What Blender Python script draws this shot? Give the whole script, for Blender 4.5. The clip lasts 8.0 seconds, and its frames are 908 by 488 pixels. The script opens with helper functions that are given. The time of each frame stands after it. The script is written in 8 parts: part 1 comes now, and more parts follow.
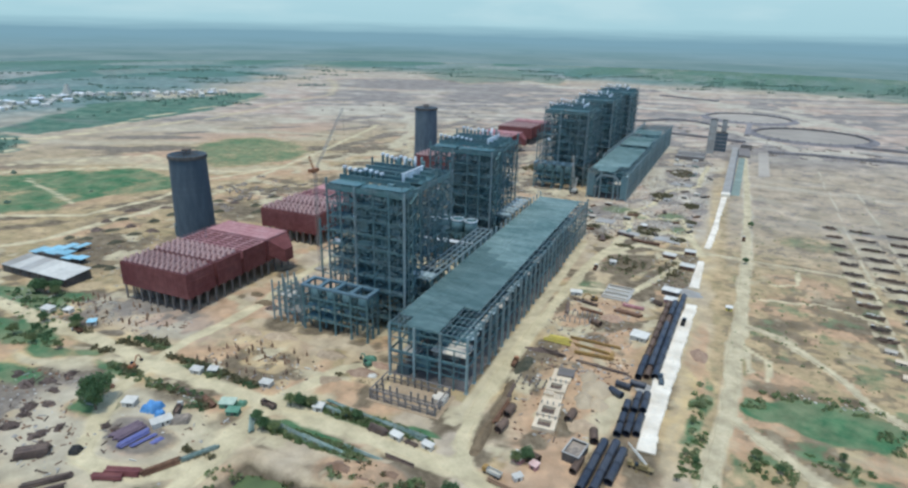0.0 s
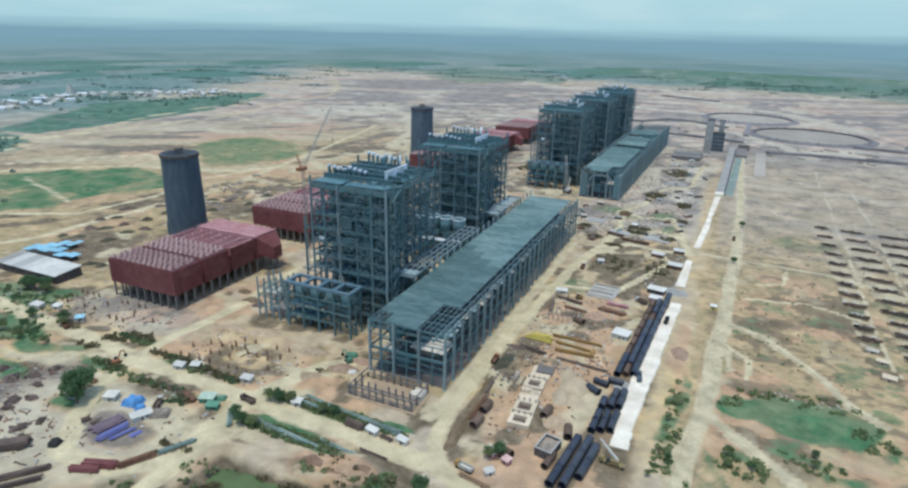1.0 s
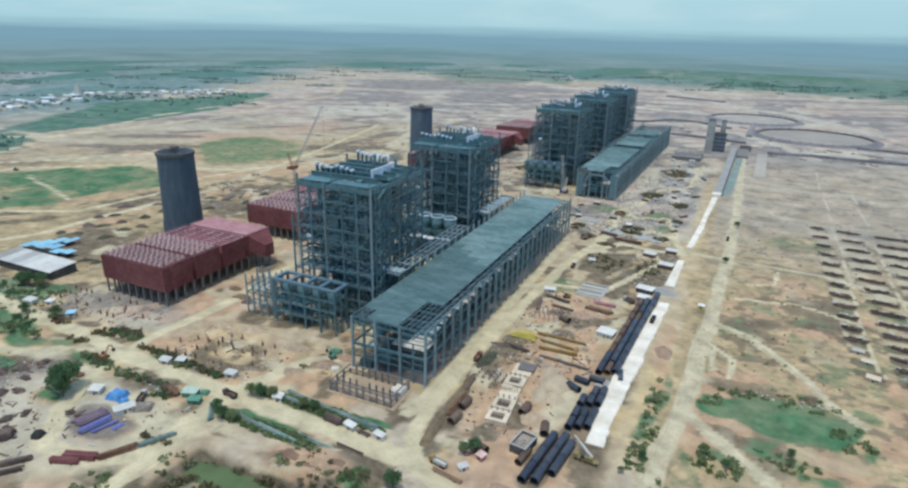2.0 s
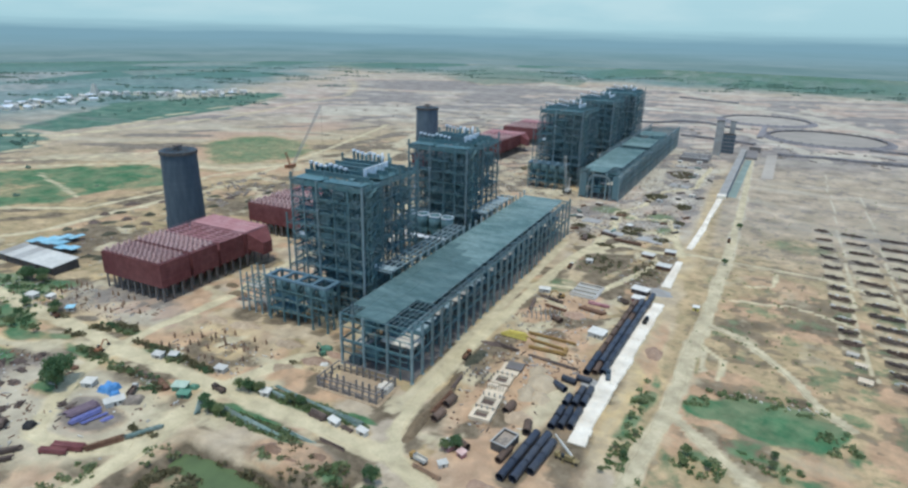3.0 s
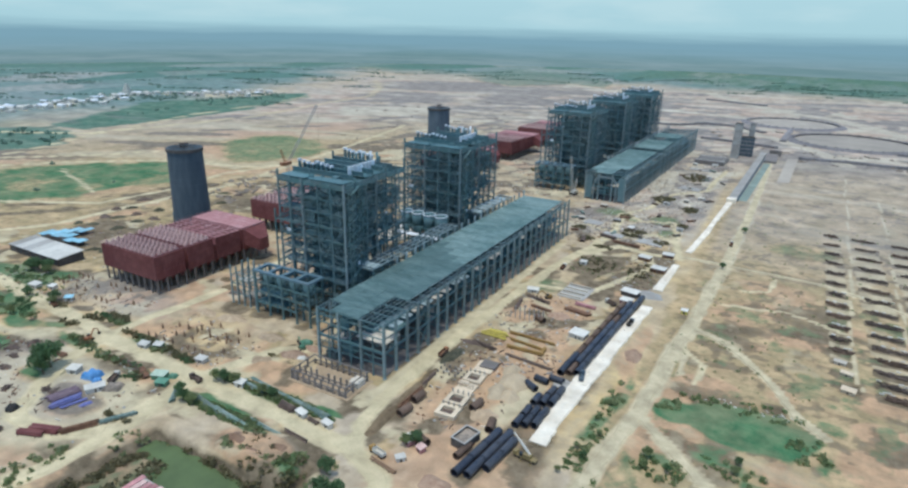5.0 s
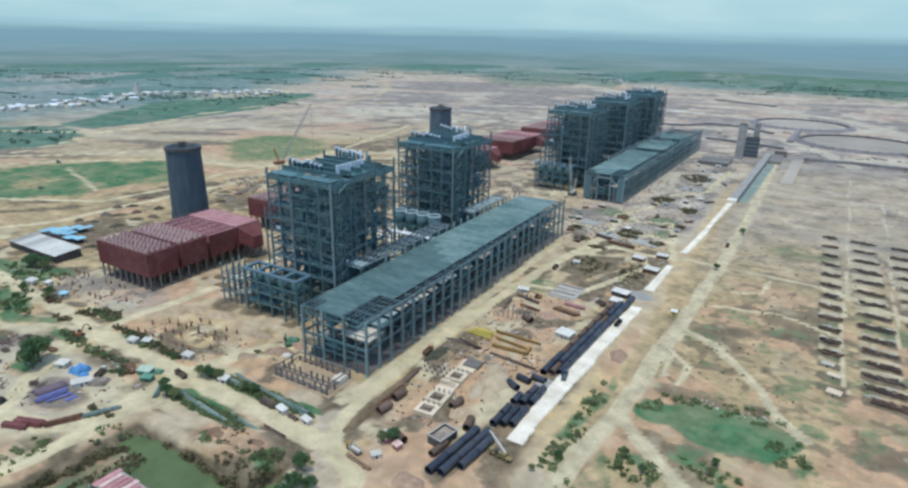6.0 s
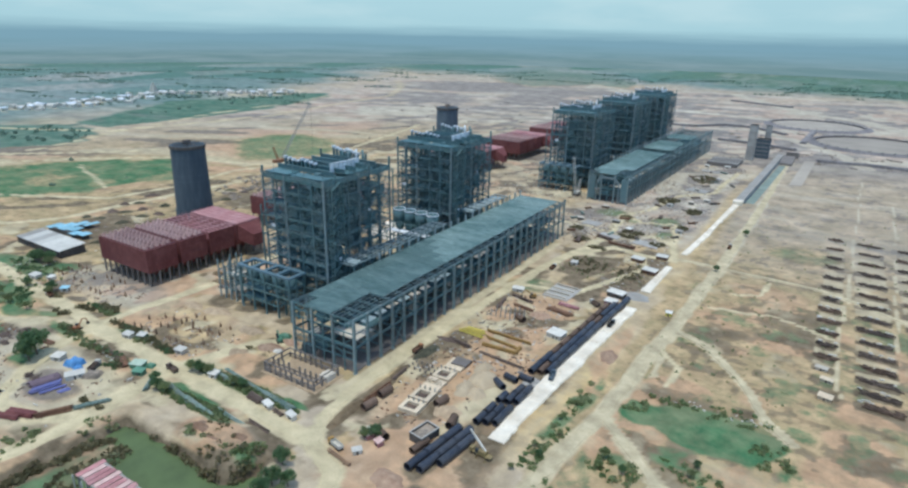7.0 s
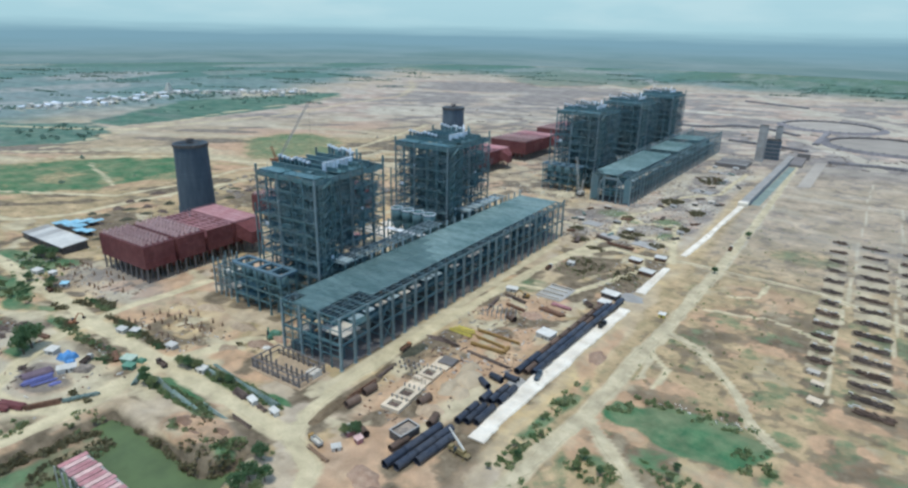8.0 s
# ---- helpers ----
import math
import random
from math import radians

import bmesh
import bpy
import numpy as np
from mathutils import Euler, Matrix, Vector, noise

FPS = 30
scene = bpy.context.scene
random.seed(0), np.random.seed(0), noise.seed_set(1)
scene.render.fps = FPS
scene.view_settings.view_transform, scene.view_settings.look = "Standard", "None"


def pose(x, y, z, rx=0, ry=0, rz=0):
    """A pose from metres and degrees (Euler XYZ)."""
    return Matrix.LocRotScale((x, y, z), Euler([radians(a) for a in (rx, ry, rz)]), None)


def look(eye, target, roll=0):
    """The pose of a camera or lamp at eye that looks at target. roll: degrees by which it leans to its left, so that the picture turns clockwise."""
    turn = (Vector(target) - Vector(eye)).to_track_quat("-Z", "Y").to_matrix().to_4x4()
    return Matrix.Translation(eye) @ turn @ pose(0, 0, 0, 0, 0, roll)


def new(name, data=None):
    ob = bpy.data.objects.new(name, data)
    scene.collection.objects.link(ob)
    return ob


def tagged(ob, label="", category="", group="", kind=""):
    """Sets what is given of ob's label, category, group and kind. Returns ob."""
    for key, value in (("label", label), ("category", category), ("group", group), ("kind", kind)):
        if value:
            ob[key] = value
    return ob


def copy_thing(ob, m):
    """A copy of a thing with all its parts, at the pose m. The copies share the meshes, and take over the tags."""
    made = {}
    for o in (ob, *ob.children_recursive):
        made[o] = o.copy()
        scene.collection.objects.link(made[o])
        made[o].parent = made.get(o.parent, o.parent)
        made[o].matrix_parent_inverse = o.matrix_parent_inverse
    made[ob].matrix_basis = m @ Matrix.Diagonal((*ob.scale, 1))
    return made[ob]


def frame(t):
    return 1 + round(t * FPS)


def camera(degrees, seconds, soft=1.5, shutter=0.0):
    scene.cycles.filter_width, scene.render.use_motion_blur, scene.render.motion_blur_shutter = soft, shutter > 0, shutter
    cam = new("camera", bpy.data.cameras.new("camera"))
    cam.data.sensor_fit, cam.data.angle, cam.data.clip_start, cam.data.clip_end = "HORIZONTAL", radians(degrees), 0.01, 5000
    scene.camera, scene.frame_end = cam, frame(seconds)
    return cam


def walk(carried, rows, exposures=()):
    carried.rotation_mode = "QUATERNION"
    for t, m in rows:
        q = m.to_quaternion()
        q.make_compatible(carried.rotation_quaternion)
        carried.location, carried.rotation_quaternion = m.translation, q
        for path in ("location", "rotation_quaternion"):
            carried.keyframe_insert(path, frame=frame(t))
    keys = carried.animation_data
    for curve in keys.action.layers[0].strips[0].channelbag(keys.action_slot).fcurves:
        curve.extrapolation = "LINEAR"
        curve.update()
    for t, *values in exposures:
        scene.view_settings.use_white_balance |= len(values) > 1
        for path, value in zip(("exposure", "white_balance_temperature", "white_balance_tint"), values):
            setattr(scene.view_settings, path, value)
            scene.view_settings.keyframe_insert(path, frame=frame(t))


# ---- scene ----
cam = camera(73.7, 8.0, soft=2.5)
# seconds, eye, yaw, pitch, roll
PATH = [
    (0.0, (101.09, -258.54, 182.59), 23.076, -19.477, 1.326),
    (0.5, (108.17, -257.14, 182.43), 23.320, -19.458, 1.321),
    (1.0, (115.36, -255.73, 182.28), 23.604, -19.446, 1.297),
    (1.5, (122.73, -254.05, 182.10), 23.958, -19.433, 1.279),
    (3.0, (143.82, -247.62, 181.70), 25.930, -19.375, 1.262),
    (3.5, (150.91, -245.04, 181.60), 26.757, -19.352, 1.254),
    (4.0, (158.10, -242.18, 181.48), 27.583, -19.331, 1.245),
    (4.5, (165.18, -239.12, 181.33), 28.357, -19.310, 1.235),
    (6.0, (186.59, -229.17, 181.01), 30.122, -19.279, 1.146),
    (6.5, (193.37, -225.83, 180.90), 30.912, -19.277, 1.140),
    (7.0, (200.16, -222.18, 180.76), 31.722, -19.295, 1.132),
    (7.5, (206.95, -218.16, 180.64), 32.546, -19.294, 1.122),
    (8.0, (213.82, -213.96, 180.49), 33.272, -19.297, 1.098),
]
walk(cam, [(t, pose(*eye, 0, 0, yaw) @ pose(0, 0, 0, 90 + pitch) @ pose(0, 0, 0, 0, 0, roll)) for t, eye, yaw, pitch, roll in PATH],
     [(0.0, 0.0, 6100, 2), (8.0, 0.0, 6100, 2)])
# ---------------------------------------------------------------- world, sun
SUN_EL, SUN_AZ = 78, 178
world = bpy.data.worlds.new("hazy_sky")
scene.world = world
world.use_nodes = True
wn = world.node_tree.nodes
sky = wn.new("ShaderNodeTexSky")
sky.sky_type, sky.sun_disc = "NISHITA", False
sky.sun_elevation, sky.sun_rotation = radians(SUN_EL), radians(SUN_AZ)
sky.air_density, sky.dust_density, sky.ozone_density, sky.altitude = 1.0, 1.0, 2.0, 300
wn["Background"].inputs["Strength"].default_value = 0.238
world.node_tree.links.new(sky.outputs[0], wn["Background"].inputs["Color"])
sun = new("sun", bpy.data.lights.new("sun", "SUN"))
sun.data.energy, sun.data.angle, sun.data.color = 2.36, radians(6.0), (1.0, 0.96, 0.9)
sa, se = radians(SUN_AZ), radians(SUN_EL)
sun.matrix_world = look((math.sin(sa) * math.cos(se) * 900, math.cos(sa) * math.cos(se) * 900, math.sin(se) * 900), (0, 0, 0))


# ---------------------------------------------------------------- materials
def ramp_mix(nt, fac, a, b):
    m = nt.nodes.new("ShaderNodeMix")
    m.data_type = "RGBA"
    for key, v in (("Factor", fac), ("A", a), ("B", b)):
        s = [i for i in m.inputs if i.name == key and (i.type == "RGBA" if key != "Factor" else i.type == "VALUE")][0]
        if isinstance(v, (tuple, list)):
            s.default_value = (*v, 1)
        elif isinstance(v, (int, float)):
            s.default_value = v
        else:
            nt.links.new(v, s)
    return [o for o in m.outputs if o.type == "RGBA"][0]


def noise_node(nt, scale, detail=4.0, vec=None, rough=0.6):
    n = nt.nodes.new("ShaderNodeTexNoise")
    n.inputs["Scale"].default_value, n.inputs["Detail"].default_value = scale, detail
    n.inputs["Roughness"].default_value = rough
    if vec is not None:
        nt.links.new(vec, n.inputs["Vector"])
    return n.outputs["Fac"]


def span(nt, v, lo, hi, a=0.0, b=1.0):
    m = nt.nodes.new("ShaderNodeMapRange")
    for key, val in (("From Min", lo), ("From Max", hi), ("To Min", a), ("To Max", b)):
        m.inputs[key].default_value = val
    nt.links.new(v, m.inputs["Value"])
    return m.outputs["Result"]


def times(nt, a, b, op="MULTIPLY"):
    m = nt.nodes.new("ShaderNodeMath")
    m.operation = op
    for i, v in enumerate((a, b)):
        if isinstance(v, (int, float)):
            m.inputs[i].default_value = v
        else:
            nt.links.new(v, m.inputs[i])
    return m.outputs[0]


def surface(name, base, worn, rough=0.7, metal=0.0, grain=0.6, patch=0.06, wear=0.5, bump=0.0, spread=0.15, stretch=(1, 1, 1)):
    """A painted, rusted or mineral surface: base colour with wear in patches, fine grain and a random tone for each piece."""
    m = bpy.data.materials.new(name)
    m.use_nodes = True
    nt = m.node_tree
    p = nt.nodes["Principled BSDF"]
    geo = nt.nodes.new("ShaderNodeNewGeometry")
    mp = nt.nodes.new("ShaderNodeVectorMath")
    mp.operation = "MULTIPLY"
    mp.inputs[1].default_value = stretch
    nt.links.new(geo.outputs["Position"], mp.inputs[0])
    vec = mp.outputs[0]
    big, small = noise_node(nt, patch, 5, vec), noise_node(nt, grain, 3, vec)
    fac = span(nt, times(nt, big, times(nt, small, 0.5), "ADD"), 0.62, 0.92, 0.0, wear)
    col = ramp_mix(nt, fac, base, worn)
    info = nt.nodes.new("ShaderNodeObjectInfo")
    tone = span(nt, info.outputs["Random"], 0, 1, 1 - spread, 1 + spread)
    tone = times(nt, tone, span(nt, small, 0.3, 0.7, 0.86, 1.14))
    hsv = nt.nodes.new("ShaderNodeHueSaturation")
    nt.links.new(col, hsv.inputs["Color"])
    nt.links.new(tone, hsv.inputs["Value"])
    nt.links.new(hsv.outputs[0], p.inputs["Base Color"])
    p.inputs["Metallic"].default_value = metal
    nt.links.new(span(nt, small, 0.3, 0.7, rough - 0.1, min(1, rough + 0.1)), p.inputs["Roughness"])
    p.inputs["Specular IOR Level"].default_value = 0.3
    if bump:
        b = nt.nodes.new("ShaderNodeBump")
        b.inputs["Strength"].default_value, b.inputs["Distance"].default_value = 0.6, bump
        nt.links.new(small, b.inputs["Height"])
        nt.links.new(b.outputs[0], p.inputs["Normal"])
    return m


STEEL = surface("primed_steel", (0.102, 0.187, 0.189), (0.158, 0.192, 0.178), 0.6, 0.1, 0.5, 0.05, 0.6)
STEEL_LIGHT = surface("light_primed_steel", (0.2, 0.265, 0.27), (0.245, 0.26, 0.245), 0.6, 0.1, 0.5, 0.05, 0.6)
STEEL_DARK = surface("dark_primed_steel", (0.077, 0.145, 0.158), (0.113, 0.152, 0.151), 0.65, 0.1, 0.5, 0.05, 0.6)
STEEL_BLUE = surface("blue_primed_steel", (0.095, 0.16, 0.19), (0.135, 0.175, 0.19), 0.6, 0.1, 0.5, 0.08, 0.6)
STEEL_MID = surface("grey_green_steel", (0.108, 0.185, 0.195), (0.16, 0.2, 0.192), 0.65, 0.1, 0.5, 0.05, 0.8)
STEEL_PALE = surface("pale_primed_steel", (0.31, 0.385, 0.385), (0.36, 0.39, 0.37), 0.6, 0.1, 0.5, 0.05, 0.6)
COLUMN_GREY = surface("weathered_grey_steel", (0.212, 0.277, 0.272), (0.262, 0.293, 0.272), 0.6, 0.1, 0.5, 0.05, 0.7)
GRATING = surface("deck_grating", (0.081, 0.165, 0.178), (0.122, 0.178, 0.181), 0.7, 0.1, 0.35, 0.04, 0.7)
DECK = surface("roof_decking", (0.108, 0.18, 0.17), (0.255, 0.335, 0.31), 0.65, 0.1, 0.3, 0.045, 0.9, spread=0.05, stretch=(0.5, 1.6, 1))
# near decking: the dark hall inside, seen through it, put into its colour
DECK_DARK = surface("darkened_roof_decking", (0.078, 0.132, 0.126), (0.145, 0.21, 0.198), 0.65, 0.1, 0.3, 0.06, 0.9, spread=0.06, stretch=(0.5, 1.6, 1))
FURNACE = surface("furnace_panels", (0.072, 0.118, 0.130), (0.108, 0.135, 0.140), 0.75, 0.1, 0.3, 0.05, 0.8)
CLAD_WHITE = surface("white_cladding", (0.72, 0.74, 0.75), (0.55, 0.55, 0.53), 0.45, 0.1, 0.4, 0.1, 0.5)
LEG = surface("grey_brown_concrete", (0.2, 0.175, 0.155), (0.14, 0.12, 0.1), 0.85, 0.0, 0.5, 0.08, 0.8)
RED = surface("red_oxide_primer", (0.155, 0.047, 0.044), (0.22, 0.087, 0.076), 0.75, 0.0, 0.3, 0.05, 0.7)
# red primer darkened: shade in the roof recesses put into the colour
RED_SHADED = surface("shaded_red_primer", (0.085, 0.026, 0.028), (0.13, 0.05, 0.045), 0.8, 0.0, 0.3, 0.05, 0.7)
RED_PALE = surface("chalky_red_primer", (0.52, 0.335, 0.285), (0.6, 0.42, 0.36), 0.75, 0.0, 0.3, 0.06, 0.7)
RED_LIGHT = surface("faded_red_primer", (0.42, 0.19, 0.18), (0.52, 0.31, 0.29), 0.75, 0.0, 0.3, 0.06, 0.7)
RUST = surface("rusted_steel", (0.15, 0.075, 0.045), (0.25, 0.14, 0.08), 0.85, 0.1, 0.5, 0.1, 0.8, spread=0.25)
BROWN = surface("brown_steel_stock", (0.11, 0.078, 0.062), (0.18, 0.125, 0.09), 0.8, 0.1, 0.5, 0.1, 0.8, spread=0.3)
SHELL = surface("slipformed_concrete", (0.075, 0.1, 0.12), (0.112, 0.132, 0.145), 0.85, 0.0, 0.25, 0.03, 0.8, stretch=(1, 1, 0.25))
CONCRETE_WHITE = surface("white_concrete", (0.8, 0.71, 0.565), (0.57, 0.475, 0.345), 0.85, 0.0, 0.45, 0.07, 0.85, 0.05, spread=0.04)
CREAM = surface("cast_cream_concrete", (0.62, 0.5, 0.345), (0.5, 0.39, 0.26), 0.85, 0.0, 0.5, 0.09, 0.8, 0.05)
CONCRETE = surface("pale_concrete", (0.55, 0.485, 0.385), (0.42, 0.36, 0.28), 0.85, 0.0, 0.5, 0.05, 0.8, 0.05)
CONCRETE_GREY = surface("grey_concrete", (0.36, 0.34, 0.3), (0.27, 0.24, 0.2), 0.85, 0.0, 0.5, 0.08, 0.8, 0.05)
PIPE = surface("coated_pipe", (0.036, 0.042, 0.056), (0.075, 0.072, 0.07), 0.36, 0.0, 0.6, 0.1, 0.6, spread=0.25)
PIPE_BROWN = surface("rusty_pipe", (0.10, 0.065, 0.045), (0.17, 0.11, 0.075), 0.75, 0.0, 0.6, 0.1, 0.6, spread=0.25)
YELLOW = surface("yellow_paint", (0.58, 0.47, 0.09), (0.4, 0.31, 0.11), 0.5, 0.0, 0.6, 0.2, 0.5)
CRANE_OCHRE = surface("worn_ochre_paint", (0.25, 0.185, 0.075), (0.17, 0.13, 0.07), 0.6, 0.0, 0.6, 0.2, 0.7)
OCHRE = surface("ochre_timber", (0.33, 0.2, 0.06), (0.22, 0.13, 0.05), 0.8, 0.0, 0.6, 0.2, 0.6)
BLUE = surface("blue_tarpaulin", (0.085, 0.25, 0.5), (0.2, 0.36, 0.56), 0.55, 0.0, 0.5, 0.2, 0.5)
PURPLE_BROWN = surface("purplish_primer", (0.13, 0.09, 0.11), (0.19, 0.135, 0.14), 0.8, 0.0, 0.5, 0.1, 0.8, spread=0.2)
VIOLET = surface("violet_blue_tarpaulin", (0.14, 0.15, 0.34), (0.2, 0.18, 0.28), 0.6, 0.0, 0.5, 0.2, 0.5)
TEAL = surface("turquoise_sheet", (0.22, 0.43, 0.5), (0.4, 0.53, 0.55), 0.55, 0.0, 0.5, 0.15, 0.5)
GREEN_SHEET = surface("green_sheet", (0.075, 0.19, 0.115), (0.15, 0.25, 0.17), 0.6, 0.0, 0.5, 0.2, 0.6)
GREEN_PALE = surface("pale_green_sheet", (0.36, 0.44, 0.32), (0.45, 0.48, 0.38), 0.6, 0.0, 0.5, 0.2, 0.6)
GREEN_STEEL = surface("green_primed_steel", (0.155, 0.22, 0.18), (0.27, 0.3, 0.25), 0.65, 0.0, 0.5, 0.1, 0.7, spread=0.3)
WHITE = surface("white_sheet", (0.6, 0.56, 0.475), (0.42, 0.38, 0.31), 0.55, 0.0, 0.5, 0.2, 0.5)
DARKWALL = surface("dark_shed_wall", (0.07, 0.065, 0.06), (0.13, 0.11, 0.09), 0.85, 0.0, 0.4, 0.1, 0.7)
ORANGE = surface("orange_paint", (0.36, 0.15, 0.065), (0.27, 0.13, 0.07), 0.55, 0.0, 0.6, 0.2, 0.5)
RUBBER = surface("black_rubber", (0.03, 0.03, 0.03), (0.07, 0.06, 0.05), 0.85, 0.0, 0.6, 0.2, 0.5)
GLASS = surface("dark_glazing", (0.03, 0.04, 0.045), (0.05, 0.06, 0.06), 0.15, 0.0, 0.6, 0.2, 0.3)
BARK = surface("bark", (0.12, 0.085, 0.055), (0.2, 0.15, 0.1), 0.9, 0.0, 1.5, 0.3, 0.7)


def foliage(name, base, light):
    """Thin leaves: some light passes through them."""
    m = surface(name, base, light, 0.75, 0.0, 0.5, 0.1, 0.9, 0.0, 0.2)
    nt = m.node_tree
    p, out = nt.nodes["Principled BSDF"], nt.nodes["Material Output"]
    tr = nt.nodes.new("ShaderNodeBsdfTranslucent")
    tr.inputs["Color"].default_value = (*[c * 1.3 for c in light], 1)
    mix = nt.nodes.new("ShaderNodeMixShader")
    mix.inputs[0].default_value = 0.45
    nt.links.new(p.outputs[0], mix.inputs[1])
    nt.links.new(tr.outputs[0], mix.inputs[2])
    nt.links.new(mix.outputs[0], out.inputs["Surface"])
    return m


# paler, bluer than the near leaves: distance haze put into the colour
HAZE_LEAF = foliage("hazed_leaves", (0.115, 0.195, 0.14), (0.16, 0.225, 0.17))
LEAF = foliage("leaves", (0.075, 0.14, 0.06), (0.135, 0.2, 0.09))
SCRUB = foliage("scrub_leaves", (0.15, 0.2, 0.075), (0.28, 0.295, 0.15))
SCRUB_GREEN = foliage("low_leaves", (0.13, 0.205, 0.078), (0.23, 0.28, 0.12))
SCRUB_DARK = foliage("dark_scrub_leaves", (0.115, 0.105, 0.05), (0.2, 0.17, 0.09))
EARTH = surface("heaped_earth", (0.36, 0.26, 0.16), (0.45, 0.34, 0.22), 0.95, 0.0, 0.4, 0.08, 0.8, 0.3)
EARTH_DARK = surface("heaped_dark_earth", (0.13, 0.09, 0.05), (0.2, 0.145, 0.085), 0.95, 0.0, 0.4, 0.08, 0.8, 0.3)
EARTH_PALE = surface("heaped_pale_earth", (0.45, 0.35, 0.225), (0.37, 0.28, 0.175), 0.95, 0.0, 0.4, 0.08, 0.8, 0.3)
EARTH_RED = surface("heaped_red_earth", (0.29, 0.178, 0.115), (0.36, 0.25, 0.165), 0.95, 0.0, 0.4, 0.08, 0.8, 0.3)
EARTH_RUST = surface("heaped_rusty_earth", (0.2, 0.12, 0.075), (0.31, 0.205, 0.135), 0.95, 0.0, 0.4, 0.12, 0.9, 0.3)
STOCK_DARK = surface("dark_stock", (0.075, 0.055, 0.043), (0.14, 0.1, 0.072), 0.85, 0.1, 0.5, 0.1, 0.8, spread=0.3)
STOCK_BROWN = surface("rusty_stock", (0.1, 0.065, 0.045), (0.16, 0.105, 0.07), 0.85, 0.1, 0.5, 0.1, 0.8, spread=0.3)
STARTER = surface("rusty_starter_bars", (0.3, 0.19, 0.115), (0.22, 0.14, 0.09), 0.85, 0.0, 0.5, 0.1, 0.6, spread=0.25)
FAR_DUST = surface("grey_dust", (0.38, 0.325, 0.255), (0.28, 0.24, 0.19), 0.95, 0.0, 0.1, 0.02, 0.9)
FAR_BANK = surface("dark_spoil", (0.15, 0.135, 0.13), (0.25, 0.225, 0.21), 0.9, 0.0, 0.3, 0.03, 0.9)
SCRAP_DARK = surface("dark_scrap", (0.1, 0.07, 0.055), (0.16, 0.115, 0.09), 0.85, 0.1, 0.6, 0.15, 0.9, spread=0.2)
BRUSH_DARK = surface("dead_brush", (0.058, 0.056, 0.034), (0.11, 0.1, 0.062), 0.95, 0.0, 0.6, 0.15, 0.9, spread=0.2)
DEBRIS = surface("site_debris", (0.17, 0.14, 0.11), (0.3, 0.24, 0.18), 0.9, 0.0, 0.6, 0.15, 0.9, spread=0.4)


